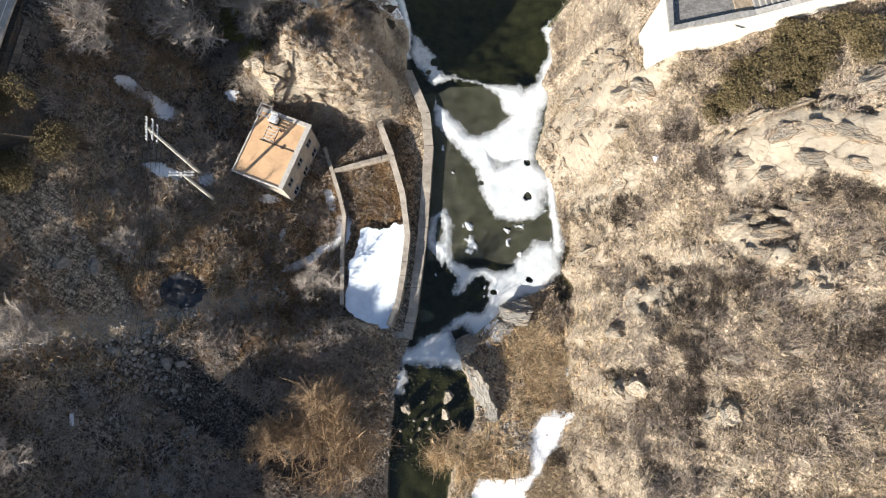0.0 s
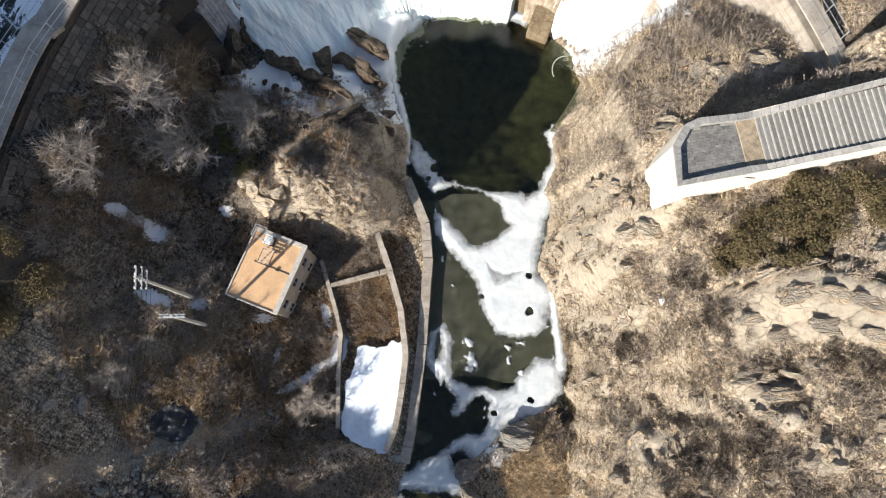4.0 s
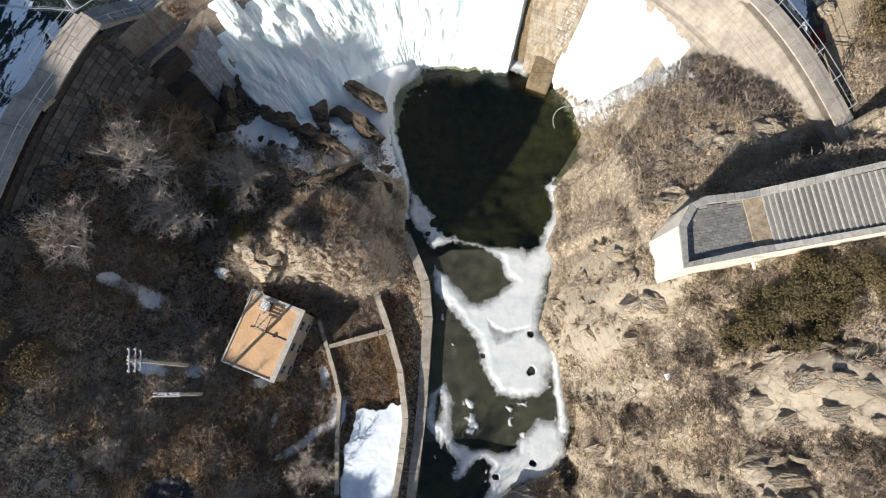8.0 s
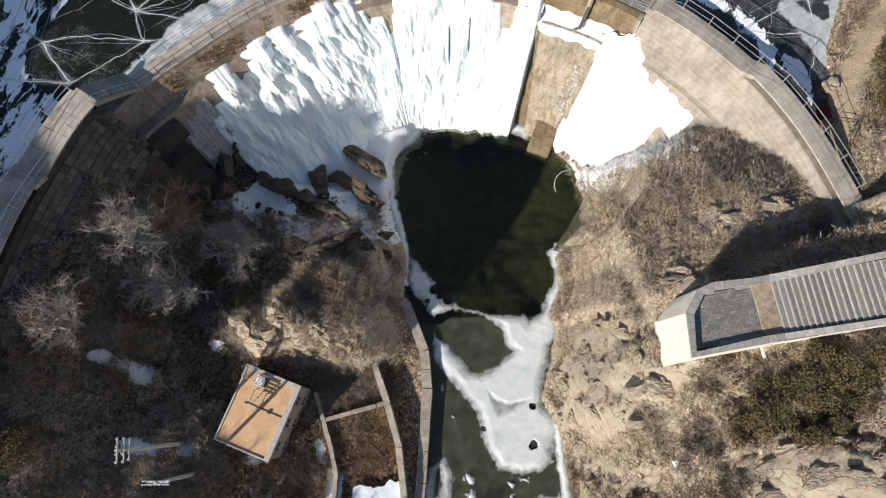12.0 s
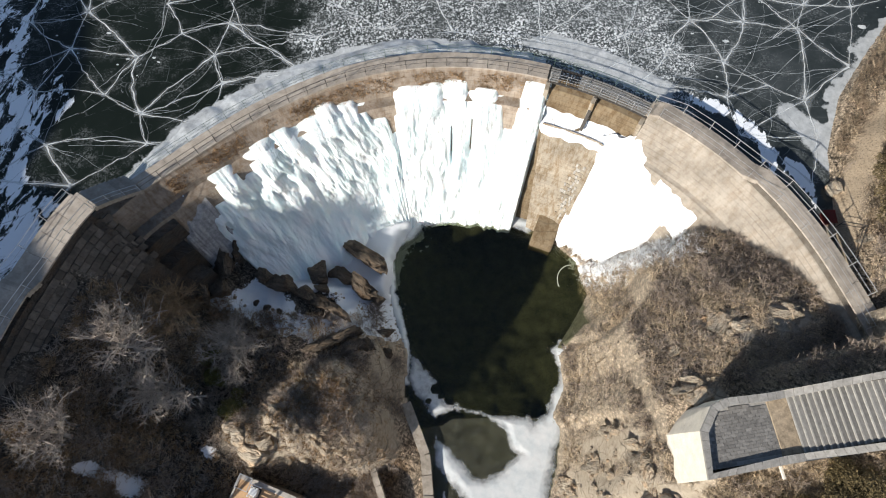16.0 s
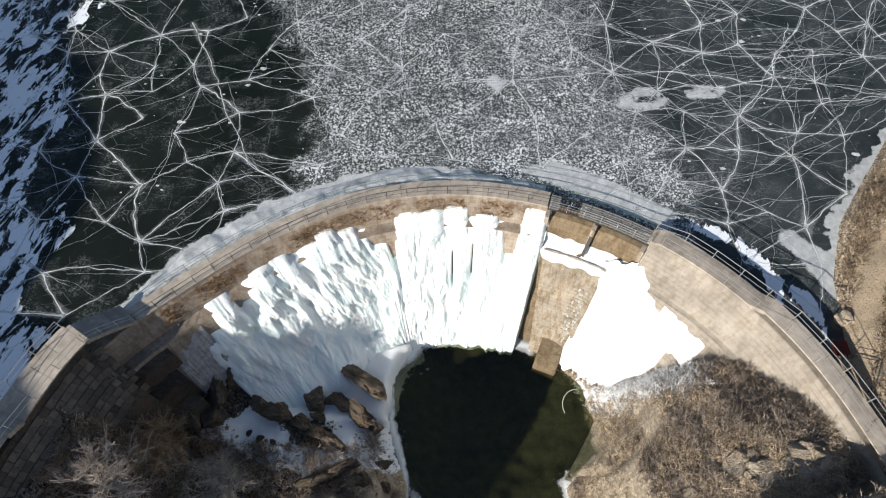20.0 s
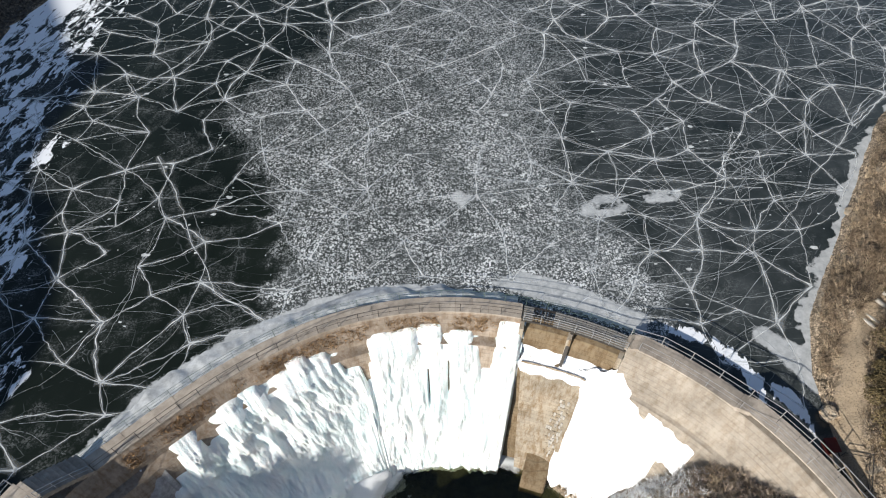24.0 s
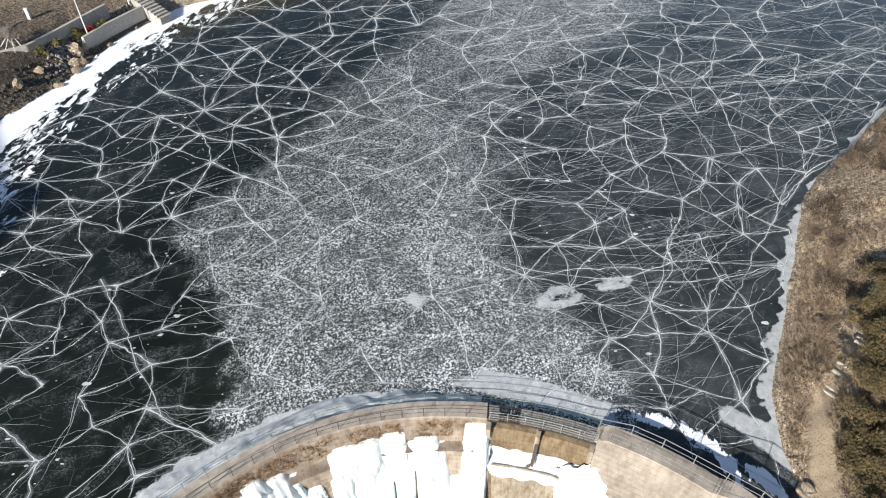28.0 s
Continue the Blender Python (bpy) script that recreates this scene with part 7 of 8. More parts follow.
pts = shrubs(620, 10, (-42, -8, -12, 26), lambda x, y: on_foot(x, y) * (0.35 + 0.65 * smooth(-14, -26, x)) * (0.3 + 0.7 * clumpy(x, y, 806, 0.35)), 806, 0.9)
tagged(raw(twig_tris(pts, rg, 6, 0.75, 0.03, 1.2), "shrubs", M["paletwig"]), "pale grey leafless shrubs on the western slope", "shrubs", kind="stuff")
pts = scatter(16000, -42, -12, 0, 20, lambda x, y: on_foot(x, y) * np.clip(hill(x, y, -26.5, 7.5, 1, 10, 3.4, 28) + 0.8 * hill(x, y, -29, 15, 1, 6, 5) + 0.6 * hill(x, y, -19, 15, 1, 4, 3), 0, 1) * clumpy(x, y, 520, 0.6, -0.4, 0.3), 807)
tagged(raw(grass_tris(pts, rg, 8, 0.4, 0.034), "dry_grass", M["reed"]), "sunlit straw grass beside the shaded path", "grass", kind="stuff")
east = lambda x, y: on_foot(x, y) * (0.25 + 0.75 * clumpy(x, y, 501)) * (x > 5)
pts = scatter(11000, 9, 36, -14, 48, lambda x, y: east(x, y) * (1 - 0.985 * bare_rock(x, y)), 500)
tagged(raw(twig_tris(pts, rg, 7, 0.75, 0.026, 1.2), "scrub", M["twig"]), "grey brown leafless scrub over the east slope", "scrub", kind="stuff")
pts = scatter(95000, 6, 36, -14, 48, lambda x, y: on_foot(x, y) * (0.3 + 0.7 * clumpy(x, y, 503, 0.4)) * (1 - 0.985 * bare_rock(x, y)), 502)
tagged(raw(grass_tris(pts, rg, 6, 0.30, 0.024), "dry_grass", M["grass"]), "straw coloured dry grass on the east slope", "grass", kind="stuff")
pts = scatter(20000, -40, -6, -14, 40, lambda x, y: on_foot(x, y) * (0.15 + 0.85 * clumpy(x, y, 505)), 504)
tagged(raw(twig_tris(pts, rg, 6, 0.6, 0.022, 1.2), "scrub", M["paletwig"]), "grey brown leafless undergrowth on the west bank", "scrub", kind="stuff")
pts = scatter(60000, -40, -2, -14, 40, lambda x, y: np.maximum(on_foot(x, y), (x > -10.6) & (x < -5.4) & (y > 16.4) & (y < 27)) * np.clip(hill(x, y, -18, 12, 1.0, 8, 6) + hill(x, y, -10.2, 31.4, 1.1, 3.2, 2.6) + hill(x, y, -8, 21, 1.2, 3.2, 5) + hill(x, y, -30, 9, 0.7, 6, 5) + hill(x, y, -15.5, 5.8, 1.2, 2.2, 2.2) + 0.25 * clumpy(x, y, 507), 0, 1), 506)
tagged(raw(grass_tris(pts, rg, 7, 0.38, 0.026), "rust_grass", M["grass2"]), "rust brown dry grass round the pump house", "grass", kind="stuff")
pts = scatter(42000, -40, -4, -14, 40, lambda x, y: on_foot(x, y) * 0.75 * clumpy(x, y, 509, 0.5), 508)
tagged(raw(grass_tris(pts, rg, 6, 0.32, 0.026), "dry_grass", M["grass"]), "sparse dry grass in the shaded glade", "grass", kind="stuff")
pts = scatter(5200, 0, 13, -12, 10, lambda x, y: on_foot(x, y) * smooth(0.2, -0.3, depth_in(x, y, GULLY)) * np.clip(hill(x, y, 9, 1.5, 1.2, 3.2, 5) + hill(x, y, 3, -7, 1.2, 3, 3) + hill(x, y, 6.5, 4.5, 0.8, 2, 2), 0, 1), 510)
tagged(raw(grass_tris(pts, rg, 9, 0.5, 0.028), "reeds", M["reed"]), "long pale reeds and grass beside the stream", "grass", kind="stuff")
pts = scatter(900, -3, 2, -8, -2.5, lambda x, y: np.clip(hill(x, y, -0.9, -5.6, 1.2, 1.3, 1.0) + hill(x, y, 0.3, -3.9, 1.0, 0.7, 0.6), 0, 1), 518, 0.1)
tagged(raw(grass_tris(pts, rg, 10, 0.75, 0.03), "reeds", M["reed"]), "tussocks of long pale reeds in the shallow stream", "grass", kind="stuff")
pts = scatter(52000, 30, 75, 42, 100, lambda x, y: on_foot(x, y) * (x > east_shore(y) + 0.5) * (0.3 + 0.7 * clumpy(x, y, 512)) * smooth(75, 30, x - 0 * y), 511)
tagged(raw(grass_tris(pts, rg, 8, 0.36, 0.026), "dry_grass", M["grass"]), "straw coloured grass above the east shore", "grass", kind="stuff")
pts = scatter(19000, 30, 75, 42, 100, lambda x, y: on_foot(x, y) * (x > east_shore(y) + 0.5) * (0.25 + 0.75 * clumpy(x, y, 514)), 513)
tagged(raw(twig_tris(pts, rg, 7, 0.85, 0.026, 1.2), "scrub", M["shorescrub"]), "brown leafless shrubs above the east shore", "scrub", kind="stuff")
ths = rg.uniform(-48, 14, 2600)
offs = rg.uniform(-0.75, -0.1, 2600)
rr = arc_r(ths) + offs
pts = np.stack([CX + rr * np.sin(np.radians(ths)), CY + rr * np.cos(np.radians(ths)), np.interp(offs, [-0.75, -0.05], [9.9, 11.3])], 1)[clumpy(ths, offs * 0, 516, 0.5, -0.9, 0.5) > rg.random(2600)]
tagged(raw(grass_tris(pts, rg, 6, 0.22, 0.018), "rust_grass", M["grass2"]), "rust coloured grass tufts on the crest ledge", "grass", kind="stuff")
pts = scatter(2600, 13, 25, 40, 49, lambda x, y: 0.9 * smooth(4.6, 1.6, np.hypot(x - 17.6, (y - 44.6) * 1.3)), 517)
tagged(raw(twig_tris(pts, rg, 7, 0.85, 0.02, 1.2), "frosted_scrub", M["snow"]), "frost covered twigs at the foot of the snow slope", "scrub", kind="stuff")

# ---- walls by the river ----
def wall_run(name, pts, w, z0, z1, material, label, category="wall", step=1.2, uneven=0.05, kind="structure"):
    """A wall along a line, in coping lengths that each have their own edges."""
    t = base(name, pose(0, 0, 0), label, category, kind=kind)
    P = [Vector((x, y, 0)) for x, y in pts]
    rnd = random.Random(len(pts) * 7 + int(w * 100))
    for a, b in zip(P, P[1:]):
        n = max(1, int(round((b - a).length / step)))
        for i in range(n):
            p, q = a.lerp(b, i / n), a.lerp(b, (i + 1) / n)
            d = (q - p).normalized()
            s = Vector((-d.y, d.x, 0)) * w / 2
            e = d * 0.012
            u = rnd.uniform(-uneven, uneven)
            bm = bmesh.new()
            lo = [bm.verts.new((v.x, v.y, z0)) for v in (p - s * 1.15, q - s * 1.15, q + s * 1.15, p + s * 1.15)]
            hi = [bm.verts.new((v.x + rnd.uniform(-1, 1) * uneven * 0.5, v.y + rnd.uniform(-1, 1) * uneven * 0.5, z1 + u)) for v in (p - s + e, q - s - e, q + s - e, p + s + e)]
            for k in range(4):
                bm.faces.new((lo[k], lo[(k + 1) % 4], hi[(k + 1) % 4], hi[k]))
            bm.faces.new(hi)
            part("block", bm, material, t)
    return t


wall_run("terrace_wall", [(-7.4, 28.2), (-5.4, 22.5), (-4.35, 18.7), (-3.85, 14.6), (-4.3, 10.7), (-4.8, 7.9), (-5.6, 6.0)], 0.55, -4.2, -2.35, M["bankwall"], "weathered concrete wall round the terrace and basin")
wall_run("river_wall", [(-3.9, 32.0), (-2.1, 27.4), (-1.8, 23.9), (-2.1, 19.7), (-2.4, 15.6), (-2.9, 11.6), (-3.4, 7.8), (-4.0, 4.9)], 0.9, -5.4, -3.4, M["bankwall"], "curved concrete river wall with a pale worn top", step=1.6)
wall_run("garden_wall", [(-12.0, 23.6), (-10.5, 18.8), (-9.95, 16.6), (-10.1, 13.0), (-10.0, 8.0)], 0.35, -4.2, -2.6, M["bankwall"], "narrow concrete channel wall beside the terrace")
wall_run("cross_wall", [(-11.0, 21.2), (-5.3, 22.7)], 0.35, -4.2, -2.5, M["bankwall"], "low dividing wall across the brown grass terrace")
wall_run("weir", [(-7.0, 5.2), (-5.4, 5.2), (-4.2, 5.3)], 0.6, -5.2, -3.7, M["bankwall"], "concrete sill at the lower end of the basin")
PX_, PY_ = np.meshgrid(np.arange(-10.2, -3.6, 0.07), np.arange(5.8, 16.4, 0.07))
inner = np.interp(PY_, [5.8, 7.9, 10.7, 14.6, 16.4], [-5.7, -5.0, -4.5, -4.05, -4.1])
outer = np.interp(PY_, [5.8, 7.0, 8.0, 10.2, 13.4, 15.2, 16.4], [-6.5, -9.3, -9.8, -9.7, -9.0, -8.4, -7.6])
kp = (PX_ < inner) & (PX_ > outer + 0.3 * fbm(PX_, PY_, 95, 3)) & (PY_ < 15.6 + 0.4 * fbm(PX_, PY_ * 0, 96, 3))
basin = grid_object("basin_ice", PX_, PY_, -2.95 + 0.03 * fbm(PX_, PY_, 97, 4), M["pond"], kp[:-1, :-1])
tagged(basin, "frozen snow covered water basin behind the wall", "ice", kind="structure")

# ---- pump house ----
HM = pose(-15.9, 21.86, 0, 0, 0, -21.9)
hw, hl, hz0, hz1 = 2.43, 3.23, -3.5, 1.85
house = base("pump_house", HM, "two storey rendered pump house with flat ochre roof", "house")


def hbox(name, x0, y0, z0, x1, y1, z1, mat, parent, bevel=0.0, label=""):
    bm = bmesh.new()
    box(bm, x0, y0, z0, x1, y1, z1, None, bevel)
    return part(name, bm, mat, parent, label)


hbox("wall", -hw + 0.05, -hl + 0.05, hz0, hw - 0.05, hl - 0.05, hz1, M["hwall"], house)
hbox("roof", -hw - 0.05, -hl - 0.05, hz1, hw + 0.05, hl + 0.05, hz1 + 0.1, M["roof"], house, 0.02)
for x0, y0, x1, y1 in ((-hw - 0.1, -hl - 0.1, -hw + 0.06, hl + 0.1), (hw - 0.38, -hl - 0.1, hw + 0.1, hl + 0.1), (-hw + 0.06, -hl - 0.1, hw - 0.38, -hl + 0.05), (-hw + 0.06, hl - 0.3, hw - 0.38, hl + 0.1)):
    hbox("kerb", x0, y0, hz1 + 0.02, x1, y1, hz1 + 0.2, M["kerb"], house, 0.02)
for zc, hgt in ((0.55, 0.85), (-1.9, 0.9)):
    for yc in (-2.1, 0.0, 2.0):
        w = hbox("window", hw - 0.1, yc - 0.42, zc - hgt / 2, hw - 0.03, yc + 0.42, zc + hgt / 2, M["glass"], house)
        for ya, yb, za, zb in ((-0.47, -0.38, -hgt / 2, hgt / 2), (0.38, 0.47, -hgt / 2, hgt / 2), (-0.47, 0.47, hgt / 2, hgt / 2 + 0.07), (-0.03, 0.03, -hgt / 2, hgt / 2)):
            hbox("frame", hw - 0.06, yc + ya, zc + za, hw + 0.01, yc + yb, zc + zb, M["kerb"], w)
        hbox("sill", hw - 0.06, yc - 0.5, zc - hgt / 2 - 0.09, hw + 0.08, yc + 0.5, zc - hgt / 2, M["kerb"], w)
hbox("door", -0.45, -hl + 0.03, hz0 + 0.3, 0.45, -hl + 0.08, hz0 + 2.35, M["dark"], house)
rack = base("roof_rack", HM @ pose(-0.35, 1.05, hz1 + 0.1), "brown steel rack of insulators on the house roof", "rack")
for sx in (-0.5, 0.5):
    for sy in (-0.65, 0.65):
        hbox("post", sx - 0.04, sy - 0.04, 0, sx + 0.04, sy + 0.04, 0.75, M["dark"], rack)
for k in range(5):
    y = -0.65 + k * 0.325
    hbox("crossbar", -0.55, y - 0.04, 0.72, 0.55, y + 0.04, 0.8, M["kerb"], rack)
for sx in (-0.55, 0.5):
    hbox("side_bar", sx, -0.7, 0.66, sx + 0.06, 0.7, 0.72, M["dark"], rack)
sw = base("switch_gear", HM @ pose(-0.75, 2.45, hz1 + 0.1), "white pole switch unit standing on the roof edge", "switch gear")
hbox("tank", -0.35, -0.3, 0.25, 0.35, 0.3, 0.85, M["ceramic"], sw, 0.06)
hbox("stand", -0.42, -0.36, 0.0, 0.42, 0.36, 0.25, M["dark"], sw)
for k in range(3):
    for s in (-0.38, 0.38):
        bm = bmesh.new()
        for j in range(4):
            beam(bm, (-0.25 + k * 0.25, s, 0.85 + j * 0.1), (-0.25 + k * 0.25, s, 0.93 + j * 0.1), 0.14 if j % 2 == 0 else 0.08, sides=8)
        part("insulator", bm, M["ceramic"], sw)
hbox("arm", -0.5, 0.5, 0.9, 0.55, 0.58, 0.98, M["steel"], sw)
fr = base("roof_frame", HM @ pose(-1.7, 2.75, hz1 + 0.1), "rusty angle iron frame at the roof corner", "frame")
for sx, sy in ((-0.6, -0.45), (0.5, -0.45), (-0.6, 0.6), (0.5, 0.6)):
    hbox("post", sx - 0.03, sy - 0.03, 0, sx + 0.03, sy + 0.03, 1.0, M["dark"], fr)
for x0, y0, x1, y1 in ((-0.63, -0.48, 0.53, -0.42), (-0.63, 0.57, 0.53, 0.63), (-0.63, -0.42, -0.57, 0.57), (0.47, -0.42, 0.53, 0.57)):
    hbox("rail", x0, y0, 0.95, x1, y1, 1.02, M["steel"], fr)
cable = base("roof_cable", HM @ pose(0.0, 0.35, hz1 + 0.1), "thin dark conduit with a joint box across the roof", "conduit")
hbox("conduit", -1.4, -0.03, 0.0, 2.0, 0.03, 0.06, M["dark"], cable)
hbox("joint_box", 0.75, -0.12, 0.0, 1.0, 0.12, 0.14, M["dark"], cable)

# ---- power poles and wires ----
def pole(x, y, h, arms, turn, label, name="power_pole"):
    z = gz(x, y)
    p = base(name, pose(x, y, z, 0, 0, turn), label, "pole", "power poles")
    bm = bmesh.new()
    beam(bm, (0, 0, -0.4), (0, 0, h), 0.34, sides=12, taper=0.6)
    part("shaft", bm, M["polec"], p)
    for ah, al, dx in arms:
        bm = bmesh.new()
        beam(bm, (dx, -al / 2, h - ah), (dx, al / 2, h - ah), 0.07)
        arm = part("crossarm", bm, M["steel"], p)
        for k in np.linspace(-al / 2 + 0.1, al / 2 - 0.1, 4):
            bm = bmesh.new()
            for j in range(3):
                beam(bm, (dx, k, h - ah + 0.05 + j * 0.06), (dx, k, h - ah + 0.10 + j * 0.06), 0.09 if j != 1 else 0.05, sides=8)
            part("insulator", bm, M["ceramic"], arm)
    bm = bmesh.new()
    beam(bm, (0.0, -0.5, h - 1.2), (0, -0.05, h - 0.5), 0.05)
    beam(bm, (0.0, 0.5, h - 1.2), (0, 0.05, h - 0.5), 0.05)
    part("brace", bm, M["steel"], p)
    return p, z


p1, z1 = pole(-22.1, 19.4, 10.9, [(0.15, 1.7, 0.0), (0.65, 1.7, 0.22), (0.65, 1.7, -0.22), (1.5, 1.5, 0.2)], 4, "tall grey concrete power pole with white crossarms")
p2, z2 = pole(-20.8, 17.0, 7.4, [(0.2, 2.0, 0.12), (0.2, 2.0, -0.12), (0.6, 1.6, 0.0)], 90, "shorter concrete power pole with a double crossarm")
wires = base("power_lines", pose(0, 0, 0), "thin dark overhead wires between the poles", "wires")


def wire(a, b, sag, r=0.012):
    bm = bmesh.new()
    a, b = Vector(a), Vector(b)
    pts = [a.lerp(b, i / 12) - Vector((0, 0, sag * 4 * (i / 12) * (1 - i / 12))) for i in range(13)]
    pipe_run(bm, pts, r * 2, 3)
    part("wire", bm, M["dark"], wires)


for k in (-0.75, -0.4, 0.0, 0.4, 0.75):
    wire((-22.1 + k * 0.9, 19.4, z1 + 9.6), (-23.6 + k * 1.4, -24, 16.0), 1.6)
wire((-20.8, 17.0, z2 + 7.2), (-16.5, 31.5, 6.5), 0.4)
wire((-20.8, 17.0, z2 + 7.2), (-17.0, 24.5, 3.0), 0.3)

# ---- stone platform and stairway on the east slope ----
PM = pose(15.9, 24.95, 0, 0, 0, 8.5)
plat = base("stone_platform", PM, "limewashed stone platform with grey brick floor and stairway", "platform")
RIM = [(0.0, 0.0), (0.35, 2.9), (1.5, 4.3), (2.6, 4.62), (5.2, 4.5), (16.5, 4.6), (16.5, 0.0), (5.2, 0.12)]


def rim_z(u):
    return 15.7 + max(0.0, u - 6.4) * 0.30


def rim_poly(inset):
    n = len(RIM)
    out = []
    for i in range(n):
        a, b, c = Vector(RIM[i - 1]), Vector(RIM[i]), Vector(RIM[(i + 1) % n])
        d1, d2 = (b - a).normalized(), (c - b).normalized()
        nrm = Vector((d1.y, -d1.x)) + Vector((d2.y, -d2.x))
        nrm = nrm / max(0.4, nrm.length) * 1.0
        out.append(b + nrm * inset)
    return out


po, pi_ = rim_poly(0.0), rim_poly(0.5)
v = [(p.x * 1.0 - (0.35 if p.x < 1 else 0), p.y - (0.35 if p.y < 1 else -0.35), 5.0) for p in po] + [(p.x, p.y, rim_z(p.x) - 0.12) for p in po]
n = len(RIM)
faces = [(i, i + n, (i + 1) % n + n, (i + 1) % n) for i in range(n)]
mesh_object("wall", v, faces, M["lime"], plat)
for i in range(n):
    a, b, c, d = po[i], po[(i + 1) % n], pi_[(i + 1) % n], pi_[i]
    if min(a.x, b.x) > 16:
        continue
    m = max(1, int((b - a).length / 0.55))
    for k in range(m):
        q = [a.lerp(b, (k + 0.02) / m), a.lerp(b, (k + 0.98) / m), d.lerp(c, (k + 0.98) / m), d.lerp(c, (k + 0.02) / m)]
        vv = [(s.x, s.y, rim_z(s.x) - 0.2) for s in q] + [(s.x, s.y, rim_z(s.x) + 0.12) for s in q]
        mesh_object("coping_brick", vv, [(0, 1, 5, 4), (1, 2, 6, 5), (2, 3, 7, 6), (3, 0, 4, 7), (4, 5, 6, 7)], M["coping"], plat)


def inside_rim(u, v_):
    lo = 0.5 + 0.02 * u
    hi = np.interp(u, [0.4, 0.85, 1.7, 2.6, 5.2, 16], [1.0, 2.6, 3.75, 4.1, 4.0, 4.1])
    return u > 0.52 and lo < v_ < hi


k = 0
for iu in range(11):
    for iv in range(18):
        u0, v0 = 0.55 + iu * 0.46, 0.55 + iv * 0.205
        u0 += 0.23 * (iv % 2) - 0.23
        if not all(inside_rim(u0 + du, v0 + dv) for du in (0.0, 0.45) for dv in (0, 0.2)) or u0 > 5.0:
            continue
        bm = bmesh.new()
        zz = 15.42 + 0.008 * math.sin(k * 3.7)
        box(bm, u0 + 0.008, v0 + 0.006, zz - 0.06, u0 + 0.452, v0 + 0.198, zz)
        part("paving_brick", bm, M["brick"], plat)
        k += 1
vv = [(0.6, 0.5, 15.37), (5.6, 0.5, 15.37), (5.6, 4.1, 15.37), (2.6, 4.2, 15.37), (1.3, 3.7, 15.37), (0.7, 2.6, 15.37)]
mesh_object("floor", vv, [tuple(range(6))], M["coping"], plat)
hbox("earth_patch", 5.15, 0.6, 15.2, 6.5, 4.1, 15.47, M["earth"], plat, 0.03, "patch of brown earth and dry grass")
for i in range(27):
    u0 = 6.5 + i * 0.37
    zt = 15.45 + (i + 1) * 0.115
    st = hbox("step", u0, 0.55, zt - 0.5, u0 + 0.39, 4.12, zt, M["brick"], plat)
    hbox("step_edge", u0 - 0.012, 0.56, zt - 0.09, u0 + 0.09, 4.11, zt + 0.008, M["edge"], st)
for u in (5.0,):
    hbox("spout", u - 0.09, -0.75, 14.9, u + 0.09, 0.05, 15.05, M["lime"], plat, 0.02)

# ---- stone revetment below the west walkway ----
rev = base("stone_revetment", pose(0, 0, 0), "dark rough stone block revetment under the walkway", "revetment", kind="structure")
rnd = random.Random(5)
rows = 9
for j in range(rows):
    th = -97.0 + rnd.random()
    while th < -57.5:
        dth = rnd.uniform(0.95, 1.5)
        if j < 7 or rnd.random() < 0.6:
            o0, o1 = -0.22 - j * 0.36, -0.22 - (j + 1) * 0.36 + 0.03
            vv = []
            top = np.interp(th, [-97, -60, -52], [13.2, 13.2, 11.4])
            for dz in (-0.15, 0.10 + rnd.uniform(-0.05, 0.05)):
                for o, t in ((o0, th + 0.03), (o0, th + dth - 0.03), (o1, th + dth - 0.03), (o1, th + 0.03)):
                    zz = top + (o + 0.15) * 1.29
                    q = polar(t, float(arc_r(t)) + o, zz)
                    d = polar(t, 1, 0) - polar(t, 0, 0)
                    q = q + (-d * 0.75 + Vector((0, 0, 0.62))) * dz
                    vv.append(tuple(q + Vector((rnd.uniform(-1, 1), rnd.uniform(-1, 1), 0)) * 0.02))
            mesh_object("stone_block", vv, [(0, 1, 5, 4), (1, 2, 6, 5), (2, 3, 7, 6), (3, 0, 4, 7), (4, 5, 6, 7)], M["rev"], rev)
        th += dth

# ---- west abutment blocks by the falls ----
ab = base("abutment_wall", pose(0, 0, 0), "stepped dark concrete abutment below the crest", "wall", kind="structure")
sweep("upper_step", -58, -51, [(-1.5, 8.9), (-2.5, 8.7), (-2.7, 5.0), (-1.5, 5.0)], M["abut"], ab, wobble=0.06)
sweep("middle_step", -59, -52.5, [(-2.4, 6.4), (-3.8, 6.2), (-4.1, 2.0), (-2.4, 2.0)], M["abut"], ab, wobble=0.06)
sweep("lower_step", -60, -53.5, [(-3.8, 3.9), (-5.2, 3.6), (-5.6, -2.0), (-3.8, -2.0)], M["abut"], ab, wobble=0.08)

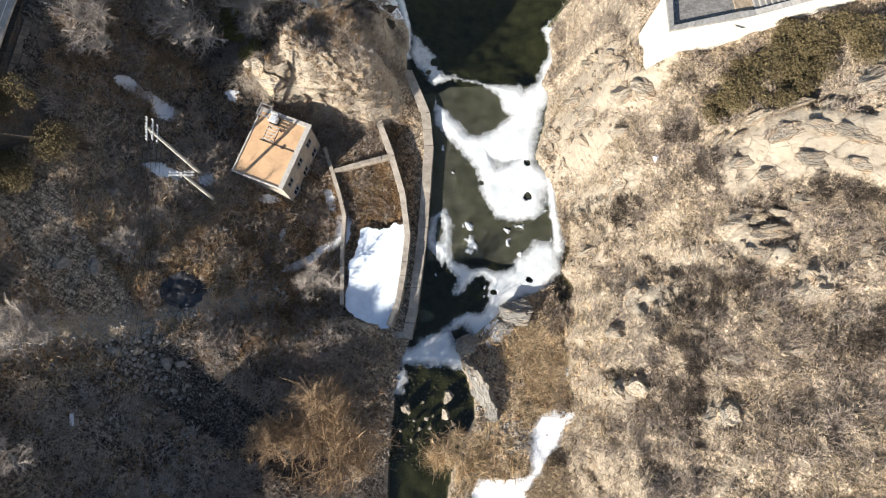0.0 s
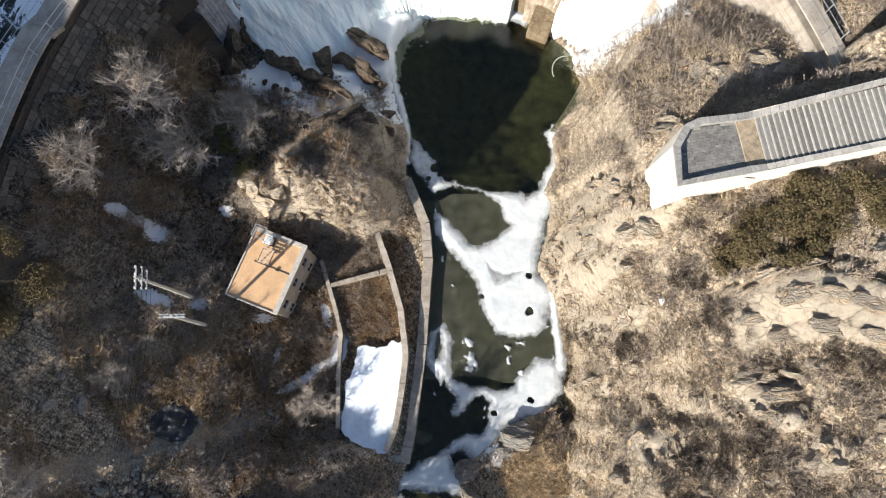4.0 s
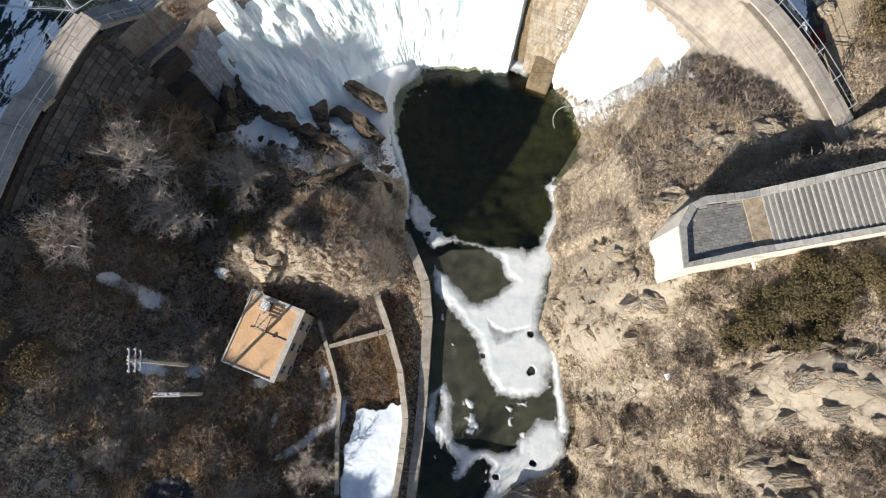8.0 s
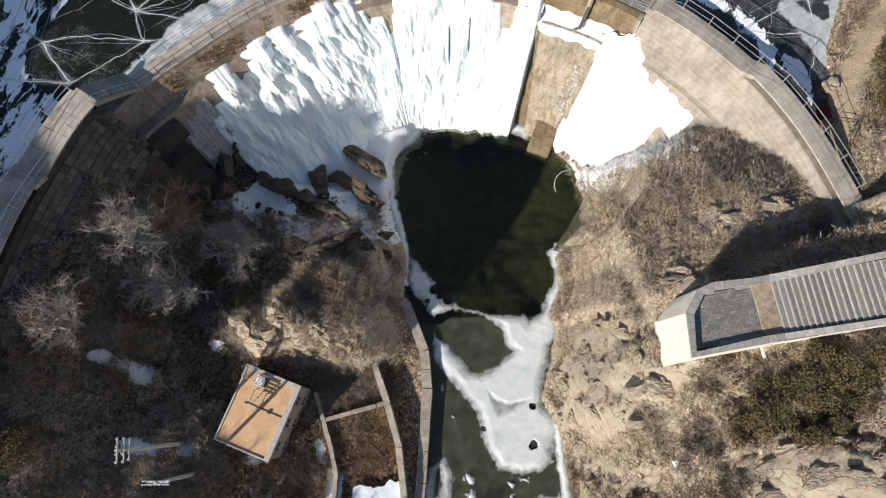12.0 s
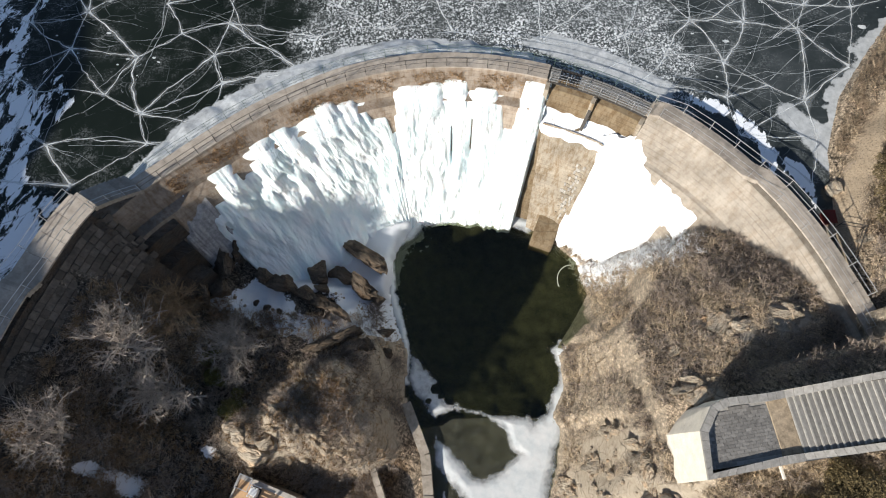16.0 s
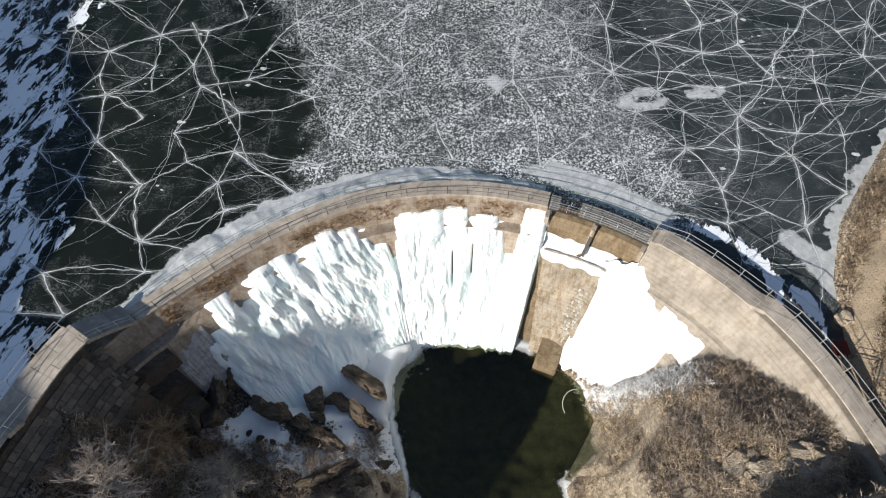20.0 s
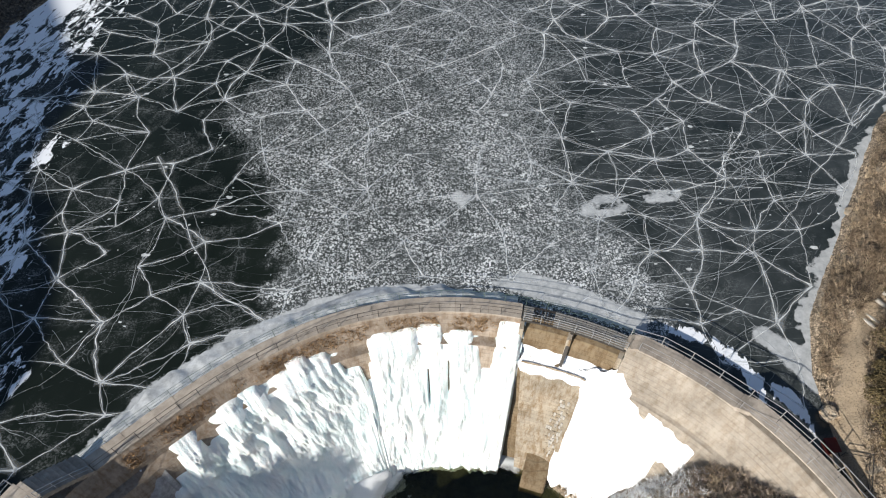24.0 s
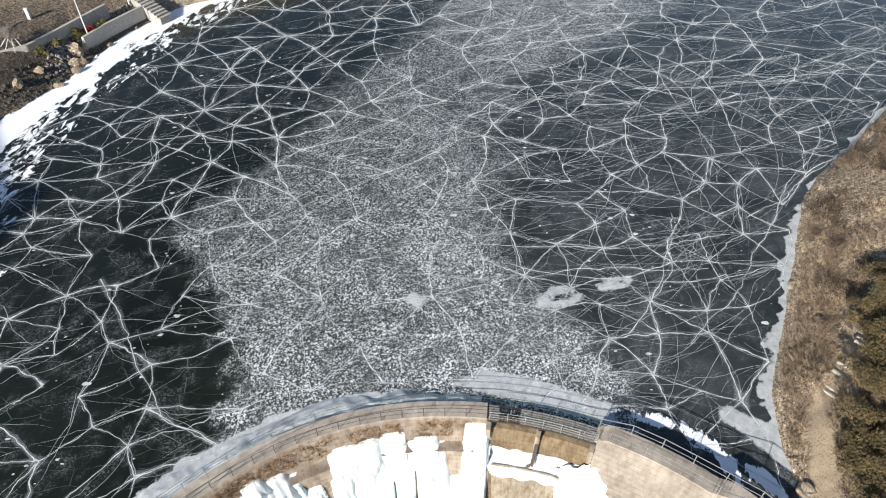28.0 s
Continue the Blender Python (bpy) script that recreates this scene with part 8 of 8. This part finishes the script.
# ---- far shore: terrace wall, bushes, poles, steps, riprap ----
wall_run("lake_terrace_wall", [(-47.5, 122.0), (-42.0, 124.6), (-38.9, 129.0), (-36.0, 133.4), (-33.6, 137.0)], 0.45, 12.6, 15.35, M["kerb"], "pale concrete terrace wall above the frozen shore", step=2.4, uneven=0.02)
wall_run("lower_terrace_wall", [(-36.0, 129.4), (-33.4, 133.6), (-29.9, 138.2), (-27.6, 141.0)], 0.45, 11.6, 13.7, M["kerb"], "grey concrete wall above the riprap", step=2.4, uneven=0.02)
for i, (x, y, r, m) in enumerate([(-40.6, 124.6, 0.8, "leaf2"), (-38.9, 127.4, 0.8, "leaf2"), (-37.0, 130.6, 0.95, "leaf2"), (-35.9, 132.4, 1.25, "leafred"), (-34.6, 134.6, 0.95, "leaf2")]):
    bush("garden_bush", x, y, r, r, r, 600 + i, m, "round red leaved garden bush by the terrace wall" if m == "leafred" else "round olive green garden bush by the terrace wall", "bush", "garden bushes", 1100, 0.2)
for x, y, h in ((-35.6, 131.0, 9.0), (-31.0, 140.6, 8.0)):
    lp = base("lamp_post", pose(x, y, gz(x, y)), "slim pale street lamp post on the far shore", "lamp post", "far shore lamp posts")
    bm = bmesh.new()
    beam(bm, (0, 0, 0), (0, 0, h), 0.22, sides=8, taper=0.55)
    part("shaft", bm, M["ceramic"], lp)
    bm = bmesh.new()
    beam(bm, (0, 0, h), (0.9, 0, h + 0.2), 0.09, sides=6)
    part("arm", bm, M["ceramic"], lp)
for x, y in ((-46.6, 129.6), (-43.4, 133.0)):
    bl = base("gate_post", pose(x, y, gz(x, y)), "short white painted post on the terrace", "post", "white posts on the terrace")
    hbox("shaft", -0.22, -0.22, -0.1, 0.22, 0.22, 1.5, M["ceramic"], bl, 0.04)
    hbox("cap", -0.28, -0.28, 1.5, 0.28, 0.28, 1.62, M["ceramic"], bl, 0.02)
for k, (dx, dy) in enumerate(((1.5, -1.2), (-0.8, -1.9), (0.4, -2.0), (-1.7, -0.6))):
    x, y = -43.6, 125.4
    bp = base("tree_prop", pose(0, 0, 0), "pale timber prop holding up the bare tree", "prop", "props of the street tree")
    bm = bmesh.new()
    beam(bm, (x + dx, y + dy, gz(x + dx, y + dy) - 0.1), (x + dx * 0.08, y + dy * 0.08, gz(x, y) + 1.9), 0.09, sides=6)
    part("pole", bm, M["ceramic"], bp)
fs = base("shore_steps", pose(-30.6, 142.4, 0, 0, 0, -40), "pale stone steps down to the frozen lake", "stairs")
for i in range(11):
    hbox("step", i * 0.62, -1.2, 11.0, i * 0.62 + 0.64, 1.2, 15.0 - i * 0.27, M["edge"], fs)
stones("riprap", scatter(5200, -40, -22, 118, 148, lambda x, y: smooth(1.9, 1.3, np.abs((west_shore(y) - x) - 3.0)) * smooth(121, 126, y) * 0.95, 610), 0.22, M["stone"], "small grey riprap stones along the far shore", 610)
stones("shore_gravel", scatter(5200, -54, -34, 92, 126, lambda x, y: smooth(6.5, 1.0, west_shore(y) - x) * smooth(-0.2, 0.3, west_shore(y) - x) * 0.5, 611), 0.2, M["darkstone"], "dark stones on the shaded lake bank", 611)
for x, y, r, tall in ((-36.6, 125.6, 1.3, 1.0), (-37.0, 127.8, 1.5, 1.5), (-36.2, 129.4, 1.1, 1.2), (-36.4, 123.6, 0.9, 0.8), (-38.0, 119.6, 0.8, 0.7), (-33.2, 131.2, 0.6, 0.4), (-31.6, 133.0, 0.4, 0.3), (-30.0, 136.6, 0.4, 0.3), (-42.4, 118.2, 1.1, 0.8), (-40.6, 121.6, 0.9, 0.8), (-28.6, 141.6, 1.2, 0.9)):
    put_rock("shore_rock", x, y, r, r * 0.75, tall, x * 9, M["pale"], "large tan boulder at the frozen shore", "rock", "rocks of the far shore")

# ---- small things ----
fb = base("foam_box", pose(16.6, 18.0, gz(16.6, 18.0), 8, 4, 20), "white foam box lying in the dry grass", "box")
hbox("box", -0.22, -0.22, 0.0, 0.22, 0.22, 0.28, M["foam"], fb, 0.03)
lt = base("foam_board", pose(-30.0, -1.8, gz(-30.0, -1.8) + 0.1, 0, 4, 8), "white board lying among grey boulders", "board")
hbox("board", -0.16, -0.5, 0.0, 0.16, 0.5, 0.06, M["foam"], lt, 0.01)
ln = base("pond_liner", pose(-22.9, 8.8, gz(-22.9, 8.8)), "black sheet liner over a small pit", "liner")
LX, LY = np.meshgrid(np.linspace(-2.1, 2.1, 40), np.linspace(-1.9, 1.9, 36))
kk = (LX / 2.0) ** 2 + (LY / 1.6) ** 2 + 0.25 * fbm(LX, LY, 99, 3) < 0.85
LZ_ = ground_z(LX - 22.9, LY + 8.8) - gz(-22.9, 8.8) + 0.12 + 0.10 * fbm(LX * 1.3, LY * 1.3, 98, 3)
grid_object("sheet", LX, LY, LZ_, M["tarp"], kk[:-1, :-1], ln)
hs = base("floating_hose", pose(12.6, 44.0, RIVER_Z + 0.03), "pale plastic hose curving on the pool", "hose")
bm = bmesh.new()
pts = [Vector((1.6 * math.cos(a) * 0.9, 1.6 * math.sin(a), 0)) for a in np.linspace(1.5, 3.6, 16)]
pipe_run(bm, pts, 0.08, 6)
part("hose", bm, M["hose"], hs)
cab = base("red_cabinet", pose(29.6, 44.0, gz(29.6, 44.0)), "dark red painted metal cabinet by the trail", "cabinet")
hbox("body", -0.4, -0.5, -0.4, 0.4, 0.5, 1.0, M["redmetal"], cab, 0.03)
hbox("lid", -0.45, -0.55, 1.0, 0.45, 0.55, 1.06, M["redmetal"], cab, 0.01)
for (x0, y0), turn, n in (((35.9, 53.0), 34, 2), ((37.9, 54.2), 32, 3), ((40.1, 55.6), 38, 3)):
    tr = base("trail_steps", pose(x0, y0, gz(x0, y0), 0, 0, turn), "pale stone treads set in the earth path", "stairs", "steps of the footpath")
    for i in range(n):
        d = (i - (n - 1) / 2) * 0.62
        x, y = x0 + d * math.cos(radians(turn)), y0 + d * math.sin(radians(turn))
        h = gz(x, y) - gz(x0, y0)
        hbox("step", d - 0.10, -0.8, h - 0.15, d + 0.10, 0.8, h + 0.13, M["edge"], tr, 0.02)
tf = base("trail_fence", pose(0, 0, 0), "dark steel pipe barrier beside the footpath", "fence")
for a, b in (((30.4, 40.6), (31.2, 42.6)), ((31.2, 42.6), (30.3, 43.4))):
    pa, pb = Vector((*a, gz(*a))), Vector((*b, gz(*b)))
    for h in (0.5, 1.0):
        bm = bmesh.new()
        beam(bm, pa + Vector((0, 0, h)), pb + Vector((0, 0, h)), 0.06, sides=6)
        part("rail", bm, M["dark"], tf)
    for p in (pa, pb):
        bm = bmesh.new()
        beam(bm, p - Vector((0, 0, 0.2)), p + Vector((0, 0, 1.05)), 0.07, sides=6)
        part("post", bm, M["dark"], tf)
